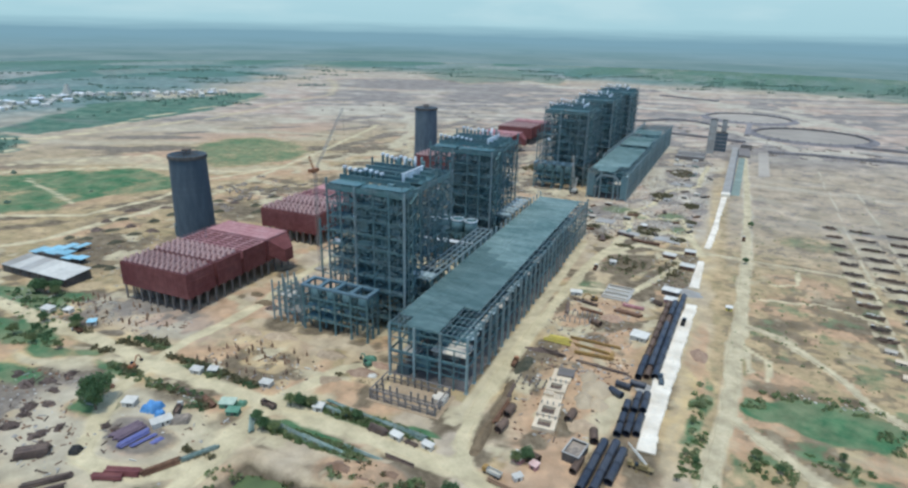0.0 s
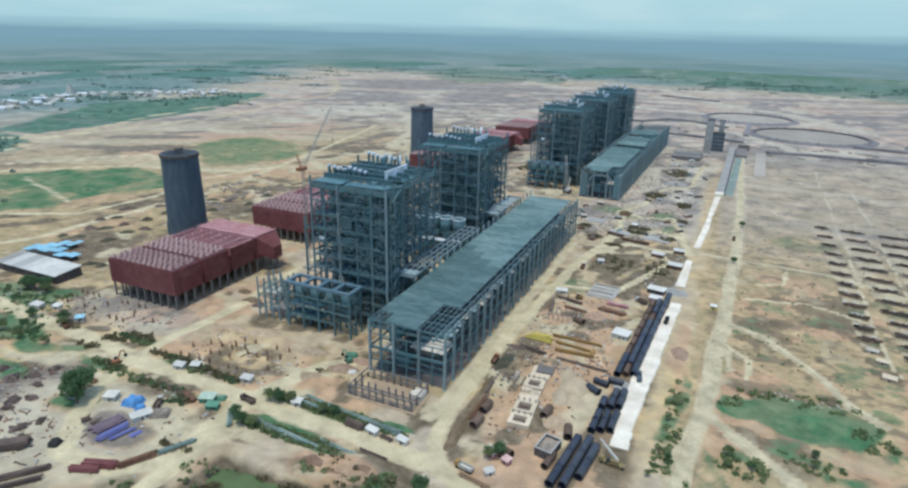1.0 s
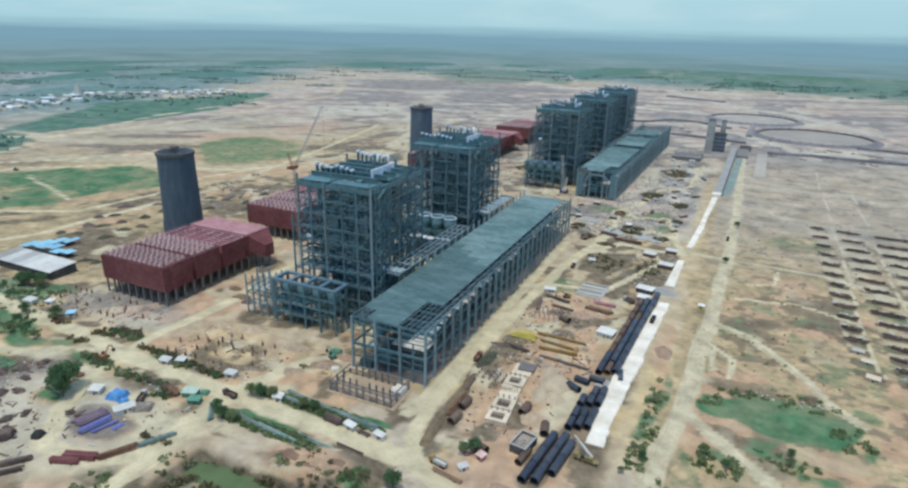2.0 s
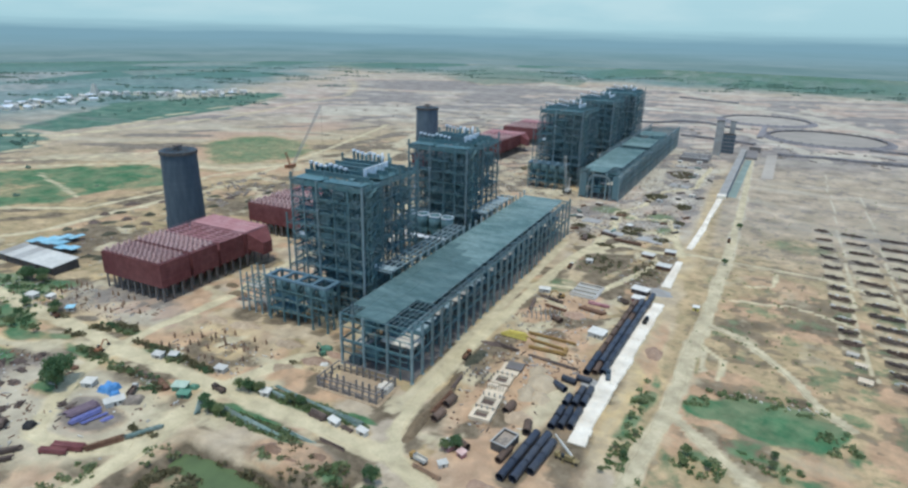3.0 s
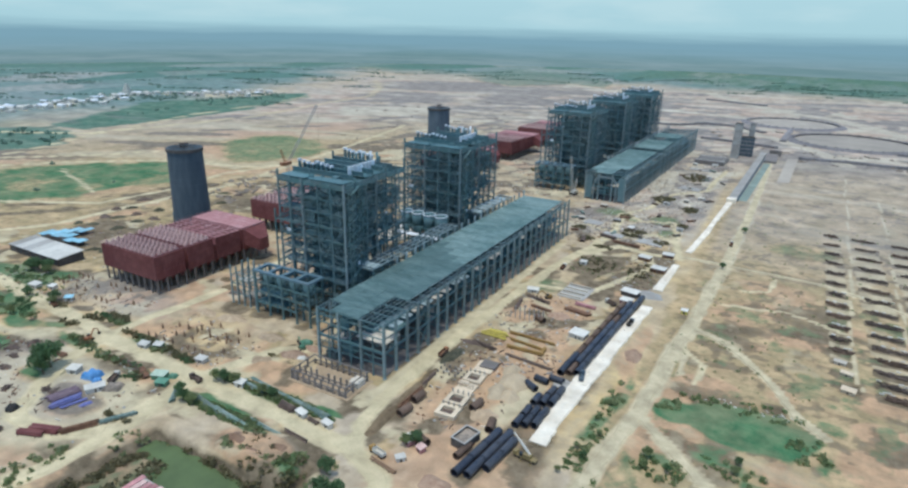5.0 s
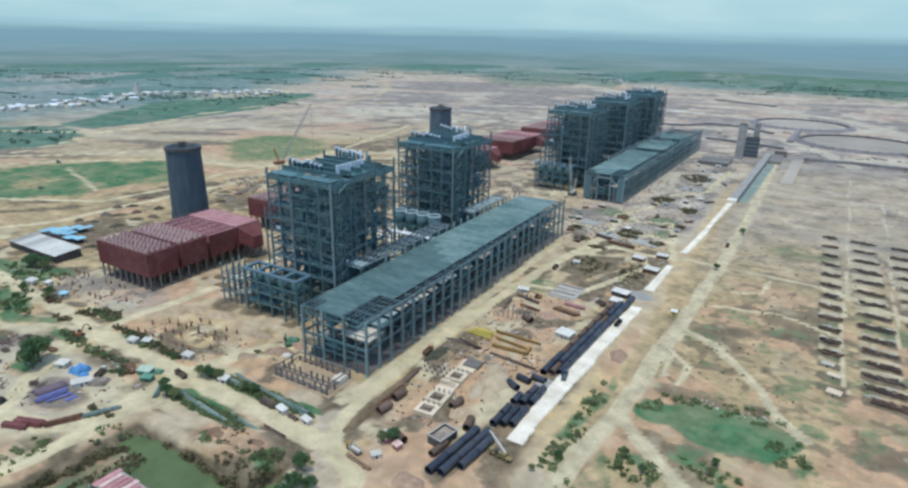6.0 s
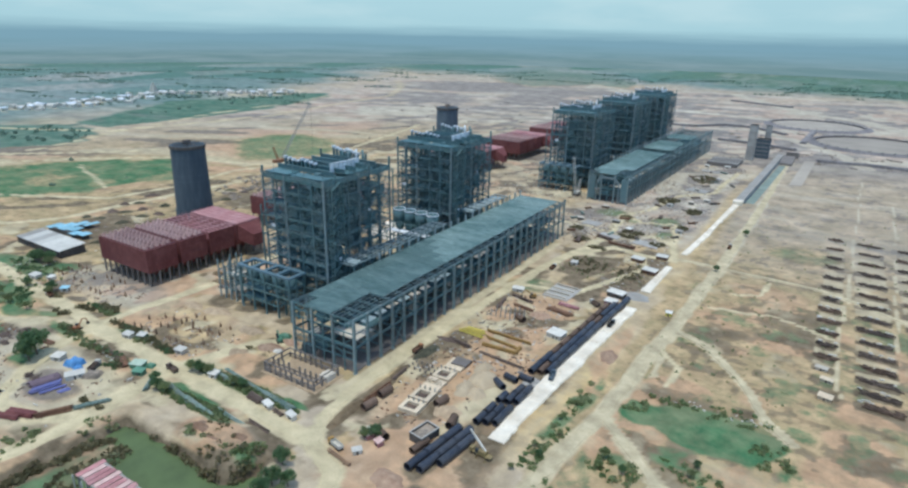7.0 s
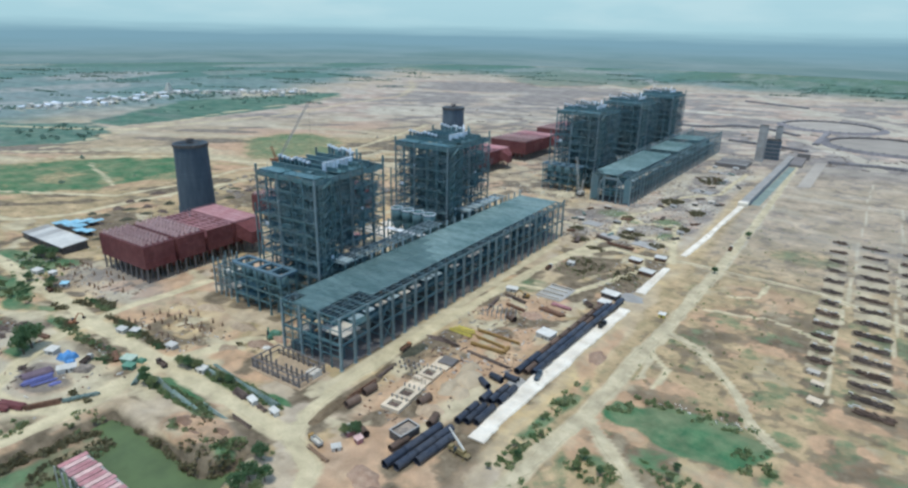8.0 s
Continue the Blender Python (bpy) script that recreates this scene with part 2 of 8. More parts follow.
def ground_material():
    """Laterite ground: the kinds of ground and a distance haze come from three colour layers, broken up by noise at
    several sizes.
    """
    m = bpy.data.materials.new("laterite_ground")
    m.use_nodes = True
    nt = m.node_tree
    p = nt.nodes["Principled BSDF"]
    geo = nt.nodes.new("ShaderNodeNewGeometry")
    pos = geo.outputs["Position"]
    layers = {}
    for key in ("kinds_a", "kinds_b", "kinds_c"):
        a = nt.nodes.new("ShaderNodeAttribute")
        a.attribute_name = key
        s = nt.nodes.new("ShaderNodeSeparateColor")
        nt.links.new(a.outputs["Color"], s.inputs[0])
        layers[key] = s.outputs
    n_big, n_mid, n_fine = noise_node(nt, 0.006, 6, pos), noise_node(nt, 0.035, 6, pos), noise_node(nt, 0.17, 4, pos, 0.6)
    edge = times(nt, times(nt, n_fine, 0.5), times(nt, n_mid, 0.5), "ADD")

    def mask(value, soft=0.22):
        v = times(nt, value, times(nt, times(nt, edge, 0.5, "SUBTRACT"), 1.3), "ADD")
        return span(nt, v, 0.5 - soft, 0.5 + soft)

    sand = ramp_mix(nt, span(nt, n_mid, 0.35, 0.65), (0.535, 0.39, 0.19), (0.415, 0.29, 0.145))
    sand = ramp_mix(nt, span(nt, n_big, 0.4, 0.62), sand, (0.43, 0.345, 0.24))
    sand = ramp_mix(nt, span(nt, n_fine, 0.52, 0.74, 0, 0.4), sand, (0.27, 0.2, 0.125))
    # dry scrub land
    dry = ramp_mix(nt, span(nt, n_mid, 0.38, 0.62), (0.455, 0.322, 0.175), (0.33, 0.25, 0.13))
    dry = ramp_mix(nt, span(nt, n_fine, 0.48, 0.66, 0, 0.6), dry, (0.185, 0.165, 0.09))
    col = ramp_mix(nt, mask(layers["kinds_a"][2]), sand, dry)
    # field parcels, blue-grey: far haze is put into their colours
    vo = nt.nodes.new("ShaderNodeTexVoronoi")
    vo.inputs["Scale"].default_value = 0.0042
    vm = nt.nodes.new("ShaderNodeVectorMath")
    vm.operation = "MULTIPLY"
    vm.inputs[1].default_value = (1.0, 0.55, 1.0)
    nt.links.new(pos, vm.inputs[0])
    nt.links.new(vm.outputs[0], vo.inputs["Vector"])
    sep = nt.nodes.new("ShaderNodeSeparateColor")
    nt.links.new(vo.outputs["Color"], sep.inputs[0])
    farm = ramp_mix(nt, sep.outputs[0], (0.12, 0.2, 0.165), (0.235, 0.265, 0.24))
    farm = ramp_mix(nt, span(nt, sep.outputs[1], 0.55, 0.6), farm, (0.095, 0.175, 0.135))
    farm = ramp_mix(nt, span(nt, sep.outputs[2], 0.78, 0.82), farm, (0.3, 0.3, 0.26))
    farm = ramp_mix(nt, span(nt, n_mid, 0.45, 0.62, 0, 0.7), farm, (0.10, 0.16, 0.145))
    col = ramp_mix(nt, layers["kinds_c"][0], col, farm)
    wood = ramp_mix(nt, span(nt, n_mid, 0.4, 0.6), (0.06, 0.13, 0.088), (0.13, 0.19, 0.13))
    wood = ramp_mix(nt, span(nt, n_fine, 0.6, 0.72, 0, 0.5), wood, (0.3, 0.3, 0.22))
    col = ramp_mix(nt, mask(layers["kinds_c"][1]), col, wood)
    # reddish cut earth
    red = ramp_mix(nt, span(nt, n_fine, 0.35, 0.65), (0.5, 0.305, 0.175), (0.4, 0.26, 0.155))
    col = ramp_mix(nt, times(nt, mask(layers["kinds_b"][0]), 0.8), col, red)
    # dark broken soil and debris, and painted shade between the pipes
    dark = ramp_mix(nt, span(nt, n_fine, 0.38, 0.62), (0.125, 0.094, 0.058), (0.215, 0.165, 0.105))
    col = ramp_mix(nt, mask(layers["kinds_b"][1]), col, dark)
    # green grass
    grass = ramp_mix(nt, span(nt, n_fine, 0.35, 0.65), (0.045, 0.125, 0.056), (0.095, 0.17, 0.078))
    grass = ramp_mix(nt, span(nt, n_mid, 0.43, 0.6, 0, 0.65), grass, (0.22, 0.225, 0.12))
    col = ramp_mix(nt, mask(layers["kinds_a"][1]), col, grass)
    # pale gravel and compacted track
    pale = ramp_mix(nt, span(nt, n_fine, 0.35, 0.65), (0.52, 0.435, 0.275), (0.43, 0.35, 0.215))
    col = ramp_mix(nt, mask(layers["kinds_b"][2]), col, pale)
    track = ramp_mix(nt, span(nt, n_mid, 0.35, 0.65), (0.58, 0.485, 0.295), (0.5, 0.41, 0.245))
    track = ramp_mix(nt, span(nt, n_fine, 0.45, 0.7, 0, 0.4), track, (0.38, 0.3, 0.19))
    col = ramp_mix(nt, mask(layers["kinds_a"][0], 0.3), col, track)
    # grey mixed in with distance as painted haze, and as dust in yards
    greyed = ramp_mix(nt, span(nt, n_mid, 0.4, 0.6), (0.42, 0.385, 0.36), (0.3, 0.275, 0.262))
    col = ramp_mix(nt, times(nt, layers["kinds_c"][2], 0.52), col, greyed)
    # long streaks and blotches over the far plain and fields
    lie = nt.nodes.new("ShaderNodeMapping")
    lie.inputs["Rotation"].default_value = (0, 0, radians(-28))
    lie.inputs["Scale"].default_value = (0.25, 1.0, 1.0)
    nt.links.new(pos, lie.inputs["Vector"])
    streak, blotch = noise_node(nt, 0.013, 5, lie.outputs[0], 0.62), noise_node(nt, 0.03, 5, pos, 0.65)
    ridge = span(nt, streak, 0.56, 0.68, 0, 0.55)
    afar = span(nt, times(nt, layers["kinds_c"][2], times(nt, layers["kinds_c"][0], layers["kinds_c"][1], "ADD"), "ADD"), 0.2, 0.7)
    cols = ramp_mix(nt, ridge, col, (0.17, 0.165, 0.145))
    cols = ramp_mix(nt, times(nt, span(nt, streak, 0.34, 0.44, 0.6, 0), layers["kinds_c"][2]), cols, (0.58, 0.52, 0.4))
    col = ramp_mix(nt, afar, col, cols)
    n_grit, n_patch = noise_node(nt, 0.9, 3, pos, 0.7), noise_node(nt, 0.08, 4, pos, 0.55)
    hsv = nt.nodes.new("ShaderNodeHueSaturation")
    nt.links.new(col, hsv.inputs["Color"])
    nt.links.new(times(nt, span(nt, n_grit, 0.3, 0.7, 0.93, 1.06), span(nt, n_patch, 0.3, 0.7, 0.77, 1.2)), hsv.inputs["Value"])
    broad = nt.nodes.new("ShaderNodeHueSaturation")
    nt.links.new(col, broad.inputs["Color"])
    nt.links.new(span(nt, blotch, 0.3, 0.7, 0.72, 1.24), broad.inputs["Value"])
    nt.links.new(ramp_mix(nt, afar, hsv.outputs[0], broad.outputs[0]), p.inputs["Base Color"])
    p.inputs["Roughness"].default_value, p.inputs["Specular IOR Level"].default_value = 0.95, 0.1
    b = nt.nodes.new("ShaderNodeBump")
    b.inputs["Strength"].default_value, b.inputs["Distance"].default_value = 0.35, 0.5
    nt.links.new(n_fine, b.inputs["Height"])
    nt.links.new(b.outputs[0], p.inputs["Normal"])
    return m


def water_material(name, colour, rough):
    m = bpy.data.materials.new(name)
    m.use_nodes = True
    nt = m.node_tree
    p = nt.nodes["Principled BSDF"]
    geo = nt.nodes.new("ShaderNodeNewGeometry")
    n1, n2 = noise_node(nt, 0.05, 4, geo.outputs["Position"]), noise_node(nt, 0.9, 3, geo.outputs["Position"])
    nt.links.new(ramp_mix(nt, span(nt, n1, 0.4, 0.6), colour, tuple(c * 1.35 for c in colour)), p.inputs["Base Color"])
    p.inputs["Roughness"].default_value = rough
    b = nt.nodes.new("ShaderNodeBump")
    b.inputs["Strength"].default_value, b.inputs["Distance"].default_value = 0.3, 0.05
    nt.links.new(n2, b.inputs["Height"])
    nt.links.new(b.outputs[0], p.inputs["Normal"])
    return m


def haze_material():
    """Distant land in haze: glows, paler towards the horizon."""
    m = bpy.data.materials.new("distant_haze")
    m.use_nodes = True
    nt = m.node_tree
    nt.nodes.remove(nt.nodes["Principled BSDF"])
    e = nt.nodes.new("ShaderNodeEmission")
    geo = nt.nodes.new("ShaderNodeNewGeometry")
    sep = nt.nodes.new("ShaderNodeSeparateXYZ")
    nt.links.new(geo.outputs["Position"], sep.inputs[0])
    vm = nt.nodes.new("ShaderNodeVectorMath")
    vm.operation = "MULTIPLY"
    vm.inputs[1].default_value = (0.0012, 0.0012, 0.03)
    nt.links.new(geo.outputs["Position"], vm.inputs[0])
    n = noise_node(nt, 1.0, 6, vm.outputs[0])
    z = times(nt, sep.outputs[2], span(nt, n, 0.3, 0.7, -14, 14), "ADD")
    fm = nt.nodes.new("ShaderNodeVectorMath")
    fm.operation = "MULTIPLY"
    fm.inputs[1].default_value = (0.005, 0.005, 0.16)
    nt.links.new(geo.outputs["Position"], fm.inputs[0])
    lines = noise_node(nt, 1.0, 5, fm.outputs[0])
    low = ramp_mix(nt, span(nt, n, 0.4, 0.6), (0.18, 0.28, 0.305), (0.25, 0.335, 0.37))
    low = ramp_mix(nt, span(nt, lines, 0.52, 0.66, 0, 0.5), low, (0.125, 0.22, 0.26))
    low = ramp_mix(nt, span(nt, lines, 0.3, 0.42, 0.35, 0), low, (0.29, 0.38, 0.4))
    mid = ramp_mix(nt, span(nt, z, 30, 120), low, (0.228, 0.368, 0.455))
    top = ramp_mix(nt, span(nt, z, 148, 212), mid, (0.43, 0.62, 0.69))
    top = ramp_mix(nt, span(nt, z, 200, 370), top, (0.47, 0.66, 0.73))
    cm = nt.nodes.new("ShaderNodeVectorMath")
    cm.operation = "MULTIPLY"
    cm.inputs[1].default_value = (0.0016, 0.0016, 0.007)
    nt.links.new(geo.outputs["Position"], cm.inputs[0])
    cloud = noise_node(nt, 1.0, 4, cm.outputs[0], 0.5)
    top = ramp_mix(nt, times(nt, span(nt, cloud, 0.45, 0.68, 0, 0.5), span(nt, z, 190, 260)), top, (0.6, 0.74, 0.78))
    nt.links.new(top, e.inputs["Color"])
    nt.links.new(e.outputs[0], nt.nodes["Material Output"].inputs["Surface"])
    return m


# ---------------------------------------------------------------- mesh helpers
class Build:
    """Collects boxes, beams, tubes and sheets into one mesh."""

    def __init__(self):
        self.v, self.f = [], []

    def add(self, verts, faces):
        n = len(self.v)
        self.v += [tuple(p) for p in verts]
        self.f += [tuple(i + n for i in q) for q in faces]
        return self

    def box(self, x0, y0, z0, x1, y1, z1):
        c = [(x, y, z) for z in (z0, z1) for x, y in ((x0, y0), (x1, y0), (x1, y1), (x0, y1))]
        return self.add(c, [(3, 2, 1, 0), (4, 5, 6, 7), (0, 1, 5, 4), (1, 2, 6, 5), (2, 3, 7, 6), (3, 0, 4, 7)])

    def beam(self, a, b, w, h=None):
        """A straight bar of width w and depth h from a to b."""
        a, b, h = Vector(a), Vector(b), h or w
        d = (b - a).normalized()
        up = Vector((0, 0, 1)) if abs(d.z) < 0.95 else Vector((0, 1, 0))
        s = d.cross(up).normalized() * (w / 2)
        u = s.cross(d).normalized() * (h / 2)
        c = [q + i * s + j * u for q in (a, b) for i, j in ((-1, -1), (1, -1), (1, 1), (-1, 1))]
        return self.add(c, [(0, 1, 2, 3), (7, 6, 5, 4), (0, 4, 5, 1), (1, 5, 6, 2), (2, 6, 7, 3), (3, 7, 4, 0)])

    def isection(self, a, b, w, h, t):
        """A rolled section: two flanges and a web."""
        a, b = Vector(a), Vector(b)
        d = (b - a).normalized()
        up = Vector((0, 0, 1)) if abs(d.z) < 0.95 else Vector((0, 1, 0))
        u = (d.cross(up).normalized().cross(d)).normalized() * (h / 2 - t / 2)
        self.beam(a + u, b + u, w, t)
        self.beam(a - u, b - u, w, t)
        return self.beam(a, b, t, h - 2 * t)

    def tube(self, a, b, r, n=12, r2=None, hollow=0.0):
        a, b, r2 = Vector(a), Vector(b), r if r2 is None else r2
        d = (b - a).normalized()
        up = Vector((0, 0, 1)) if abs(d.z) < 0.95 else Vector((1, 0, 0))
        s = d.cross(up).normalized()
        u = s.cross(d)
        ring = lambda q, k: [q + k * (math.cos(i * math.tau / n) * s + math.sin(i * math.tau / n) * u) for i in range(n)]
        if hollow:
            c = ring(a, r) + ring(b, r2) + ring(b, r2 - hollow) + ring(a, r - hollow)
            f = [(k * n + i, k * n + (i + 1) % n, (k + 1) % 4 * n + (i + 1) % n, (k + 1) % 4 * n + i) for k in range(4) for i in range(n)]
        else:
            c = ring(a, r) + ring(b, r2)
            f = [(i, (i + 1) % n, n + (i + 1) % n, n + i) for i in range(n)] + [tuple(range(n))[::-1], tuple(range(n, 2 * n))]
        return self.add(c, f)

    def heap(self, cx, cy, rx, ry, h, rings=6, n=22, seed=0, z=-0.3):
        """A rounded, uneven heap."""
        rnd = random.Random(seed)
        ph = [rnd.uniform(0, 6.3) for _ in range(3)]
        c = []
        for k in range(rings):
            q = 1 - k / rings
            for i in range(n):
                a = i * math.tau / n
                w = q * (1 + 0.16 * math.sin(2 * a + ph[0]) + 0.1 * math.sin(5 * a + ph[1])) + rnd.uniform(-0.03, 0.03)
                c.append((cx + rx * w * math.cos(a), cy + ry * w * math.sin(a), z + (h - z) * (1 - q ** 1.6) * rnd.uniform(0.9, 1.1)))
        c.append((cx, cy, h))
        f = [(k * n + i, k * n + (i + 1) % n, (k + 1) * n + (i + 1) % n, (k + 1) * n + i) for k in range(rings - 1) for i in range(n)]
        f += [((rings - 1) * n + i, (rings - 1) * n + (i + 1) % n, rings * n) for i in range(n)]
        return self.add(c, f)

    def mesh(self, name, material, smooth=False):
        me = bpy.data.meshes.new(name)
        me.from_pydata(self.v, [], self.f)
        me.materials.append(material)
        if smooth:
            me.polygons.foreach_set("use_smooth", [True] * len(me.polygons))
        me.update()
        return me


def part(name, build, material, parent, label="", smooth=False, at=None):
    """One mesh object under a thing or a part. build: a Build, or a mesh that alike pieces share."""
    ob = new(name, build.mesh(name, material, smooth) if isinstance(build, Build) else build)
    ob.parent = parent
    if at is not None:
        ob.matrix_basis = at
    return tagged(ob, label) if label else ob


def thing(name, label, category, x=0, y=0, z=0, rz=0, group="", kind=""):
    ob = new(name)
    ob.empty_display_size = 1
    ob.matrix_basis = pose(x, y, z, 0, 0, rz)
    return tagged(ob, label, category, group, kind)


def single(name, build, material, label, category, x=0, y=0, z=0, rz=0, group="", kind="", smooth=False):
    ob = new(name, build.mesh(name, material, smooth) if isinstance(build, Build) else build)
    ob.matrix_basis = pose(x, y, z, 0, 0, rz)
    return tagged(ob, label, category, group, kind)


# ---------------------------------------------------------------- plan of the ground
# each: half width, then the line
HAUL_ROADS = [
    (6.5, [(-420, -33), (-325, -35), (-265, -40), (-222, -43), (-174, -48), (-129, -50), (-89, -52), (-42, -53), (-8, -55), (22, -56), (45, -66), (60, -95), (62, -160)]),
    (5.0, [(-174, -48), (-176, -23), (-171, 5), (-170, 39), (-178, 78), (-178, 125), (-182, 260), (-180, 420)]),
    (6.0, [(-89, -52), (-82, -30), (-73, -8), (-58, 4)]),
    (7.0, [(-89, -52), (-85, -80), (-82, -108), (-84, -136), (-95, -170)]),
    (6.0, [(-174, -48), (-166, -78), (-150, -101), (-135, -122), (-105, -118), (-88, -104)]),
]
HALL_ROADS = [
    (5.0, [(22, -56), (13, -38), (10.5, -20), (9.5, 0), (10.5, 58), (14, 142), (19, 205), (26, 250), (32, 276), (36, 330), (28, 400)]),
    (4.5, [(26, 250), (52, 292), (80, 285), (104, 287)]),
    (3.5, [(80, 285), (90, 256), (70, 200), (60, 175), (22, 168)]),
]
OPEN_ROADS = [
    (5.6, [(147, 880), (148, 760), (147, 594), (146, 471), (141, 288), (136, 173), (131, 110), (128.5, 52), (126, 24), (119, -30), (112, -70), (105, -120)]),
    (3.8, [(127, 44), (135, 32), (147, 20), (158, 9), (168, 0), (192, -40)]),
    (2.8, [(104, 291), (115, 295), (143, 292), (178, 290), (210, 288), (236, 276), (258, 260), (300, 236)]),
    (3.4, [(137, 155), (150, 150), (160, 143), (175, 123), (190, 101), (198, 79), (211, 66)]), (2.2, [(140, 149), (137.5, 130), (138, 115), (139.5, 91)]),
]
OPEN_TRACKS = [
    (1.1, [(245, 760), (240, 560), (235, 409), (232, 284), (226, 175), (230, 125)]), (0.9, [(275, 640), (268, 420), (262, 280), (258, 190)]),
]
GRAVEL_ROADS = OPEN_ROADS + OPEN_TRACKS
WEST_TRACKS = [
    (4.5, [(-640, -20), (-454, 20), (-430, 60), (-427, 125), (-413, 266), (-436, 392), (-468, 565), (-520, 800)]),
    (4.0, [(-640, 30), (-466, 126), (-453, 207), (-470, 300), (-440, 390)]),
    (5.0, [(-900, 120), (-793, 202), (-717, 278), (-654, 375), (-600, 345)]),
    (7.0, [(-1150, 250), (-1023, 318), (-912, 381), (-876, 552), (-856, 726), (-911, 1046), (-925, 1231), (-1072, 1481), (-1200, 1500)]),
    (7.0, [(-1072, 1481), (-1261, 1700)]),
    (3.5, [(36, 330), (70, 345), (95, 330), (104, 290)]),
    (3.5, [(28, 400), (52, 385), (80, 395), (92, 360), (95, 330)]),
]
NORTH_TRACKS = [
    (3.5, [(28, 400), (48, 440), (58, 520), (90, 560), (96, 700)]),
    (3.0, [(36, 330), (0, 345), (-60, 340), (-130, 335), (-180, 350)]),
    (2.0, [(150, 205), (190, 215), (225, 200)]),
    (2.0, [(135, 125), (150, 108), (148, 84)]),
    (1.8, [(160, 240), (178, 250), (180, 280)]),
    (2.5, [(-665, 203), (-640, 190), (-578, 172), (-512, 150)]),
    (5.0, [(-800, 120), (-756, 151), (-712, 215), (-619, 301), (-540, 325), (-470, 347), (-440, 385)]),
    (5.0, [(-811, 175), (-840, 266), (-895, 388), (-977, 654), (-1003, 922), (-1060, 1100)]),
]
ROADS = HAUL_ROADS + HALL_ROADS + GRAVEL_ROADS + WEST_TRACKS + NORTH_TRACKS


PLAIN_TRAILS = [
    (16, [(-167, 1707), (-83, 1695), (-2, 1683), (150, 1640)]), (16, [(-117, 1425), (39, 1400), (180, 1340)]),
    (20, [(-102, 2046), (20, 1797), (136, 1589), (252, 1495), (391, 1235)]), (12, [(59, 1182), (151, 1068), (217, 956), (250, 860)]), (22, [(-949, 2567), (-786, 2608)]),
    (16, [(-718, 2200), (-550, 2005), (-411, 1909)]), (18, [(-573, 1927), (-643, 2439)]), (7, [(-710, 198), (-651, 256), (-573, 326), (-480, 330)]),
    (4, [(-663, 208), (-607, 180), (-541, 164)]), (6, [(-920, 405), (-862, 504), (-714, 595), (-600, 640), (-470, 660)]),
]
SIDE_TRAILS = [
    (7, [(-640, 610), (-560, 560), (-440, 470), (-380, 420)]), (8, [(-545, 971), (-480, 860), (-420, 760), (-380, 600)]), (10, [(-380, 1000), (-200, 1090), (60, 1180)]),
    (9, [(-300, 900), (-120, 960), (60, 1000)]),
]
PALE_TRACKS = PLAIN_TRAILS + SIDE_TRAILS


def fbm(x, y, size, seed=0, octaves=4):
    """Smooth random values in 0..1 at that size in metres."""
    out, amp, tot = np.zeros_like(x), 1.0, 0.0
    for o in range(octaves):
        g = np.random.RandomState(seed * 31 + o).rand(64, 64)
        u, v = x / size, y / size
        iu, iv = np.floor(u).astype(int), np.floor(v).astype(int)
        fu, fv = u - iu, v - iv
        fu, fv = fu * fu * (3 - 2 * fu), fv * fv * (3 - 2 * fv)
        a, b = g[iu % 64, iv % 64], g[(iu + 1) % 64, iv % 64]
        c, d = g[iu % 64, (iv + 1) % 64], g[(iu + 1) % 64, (iv + 1) % 64]
        out += amp * ((a * (1 - fu) + b * fu) * (1 - fv) + (c * (1 - fu) + d * fu) * fv)
        tot, amp, size = tot + amp, amp * 0.5, size * 0.47
    return out / tot


def near_line(x, y, pts):
    best = np.full_like(x, 1e9)
    for (ax, ay), (bx, by) in zip(pts, pts[1:]):
        dx, dy = bx - ax, by - ay
        k = np.clip(((x - ax) * dx + (y - ay) * dy) / (dx * dx + dy * dy), 0, 1)
        best = np.minimum(best, np.hypot(x - ax - k * dx, y - ay - k * dy))
    return best


def inside(x, y, pts):
    """Signed distance to the outline, positive inside."""
    hit = np.zeros(x.shape, bool)
    for (ax, ay), (bx, by) in zip(pts, pts[1:] + pts[:1]):
        if ay != by:
            hit ^= ((ay > y) != (by > y)) & (x < (bx - ax) * (y - ay) / (by - ay) + ax)
    d = near_line(x, y, pts + pts[:1])
    return np.where(hit, d, -d)


def ease(v, lo, hi):
    t = np.clip((v - lo) / (hi - lo), 0, 1)
    return t * t * (3 - 2 * t)


def blob(x, y, cx, cy, rx, ry, soft=0.6):
    return 1 - ease(np.hypot((x - cx) / rx, (y - cy) / ry), 1 - soft / 2, 1 + soft / 2)


BASIN = [(-66, -92.5), (-38, -91.5), (-13, -92.5), (8, -95), (14, -78), (20, -82), (24, -104), (34, -130), (36, -175), (-78, -175), (-70, -140)]


def basin_depth(x, y):
    """The dug pond and its banks."""
    d = inside(x, y, BASIN) + (fbm(x, y, 9, 5) - 0.5) * 6
    shelf = (1 - ease(x, -48, -38)) * (1 - ease(y, -108, -98))
    return -6.2 * ease(d, -1.0, 3.4) * (1 - 0.56 * shelf)


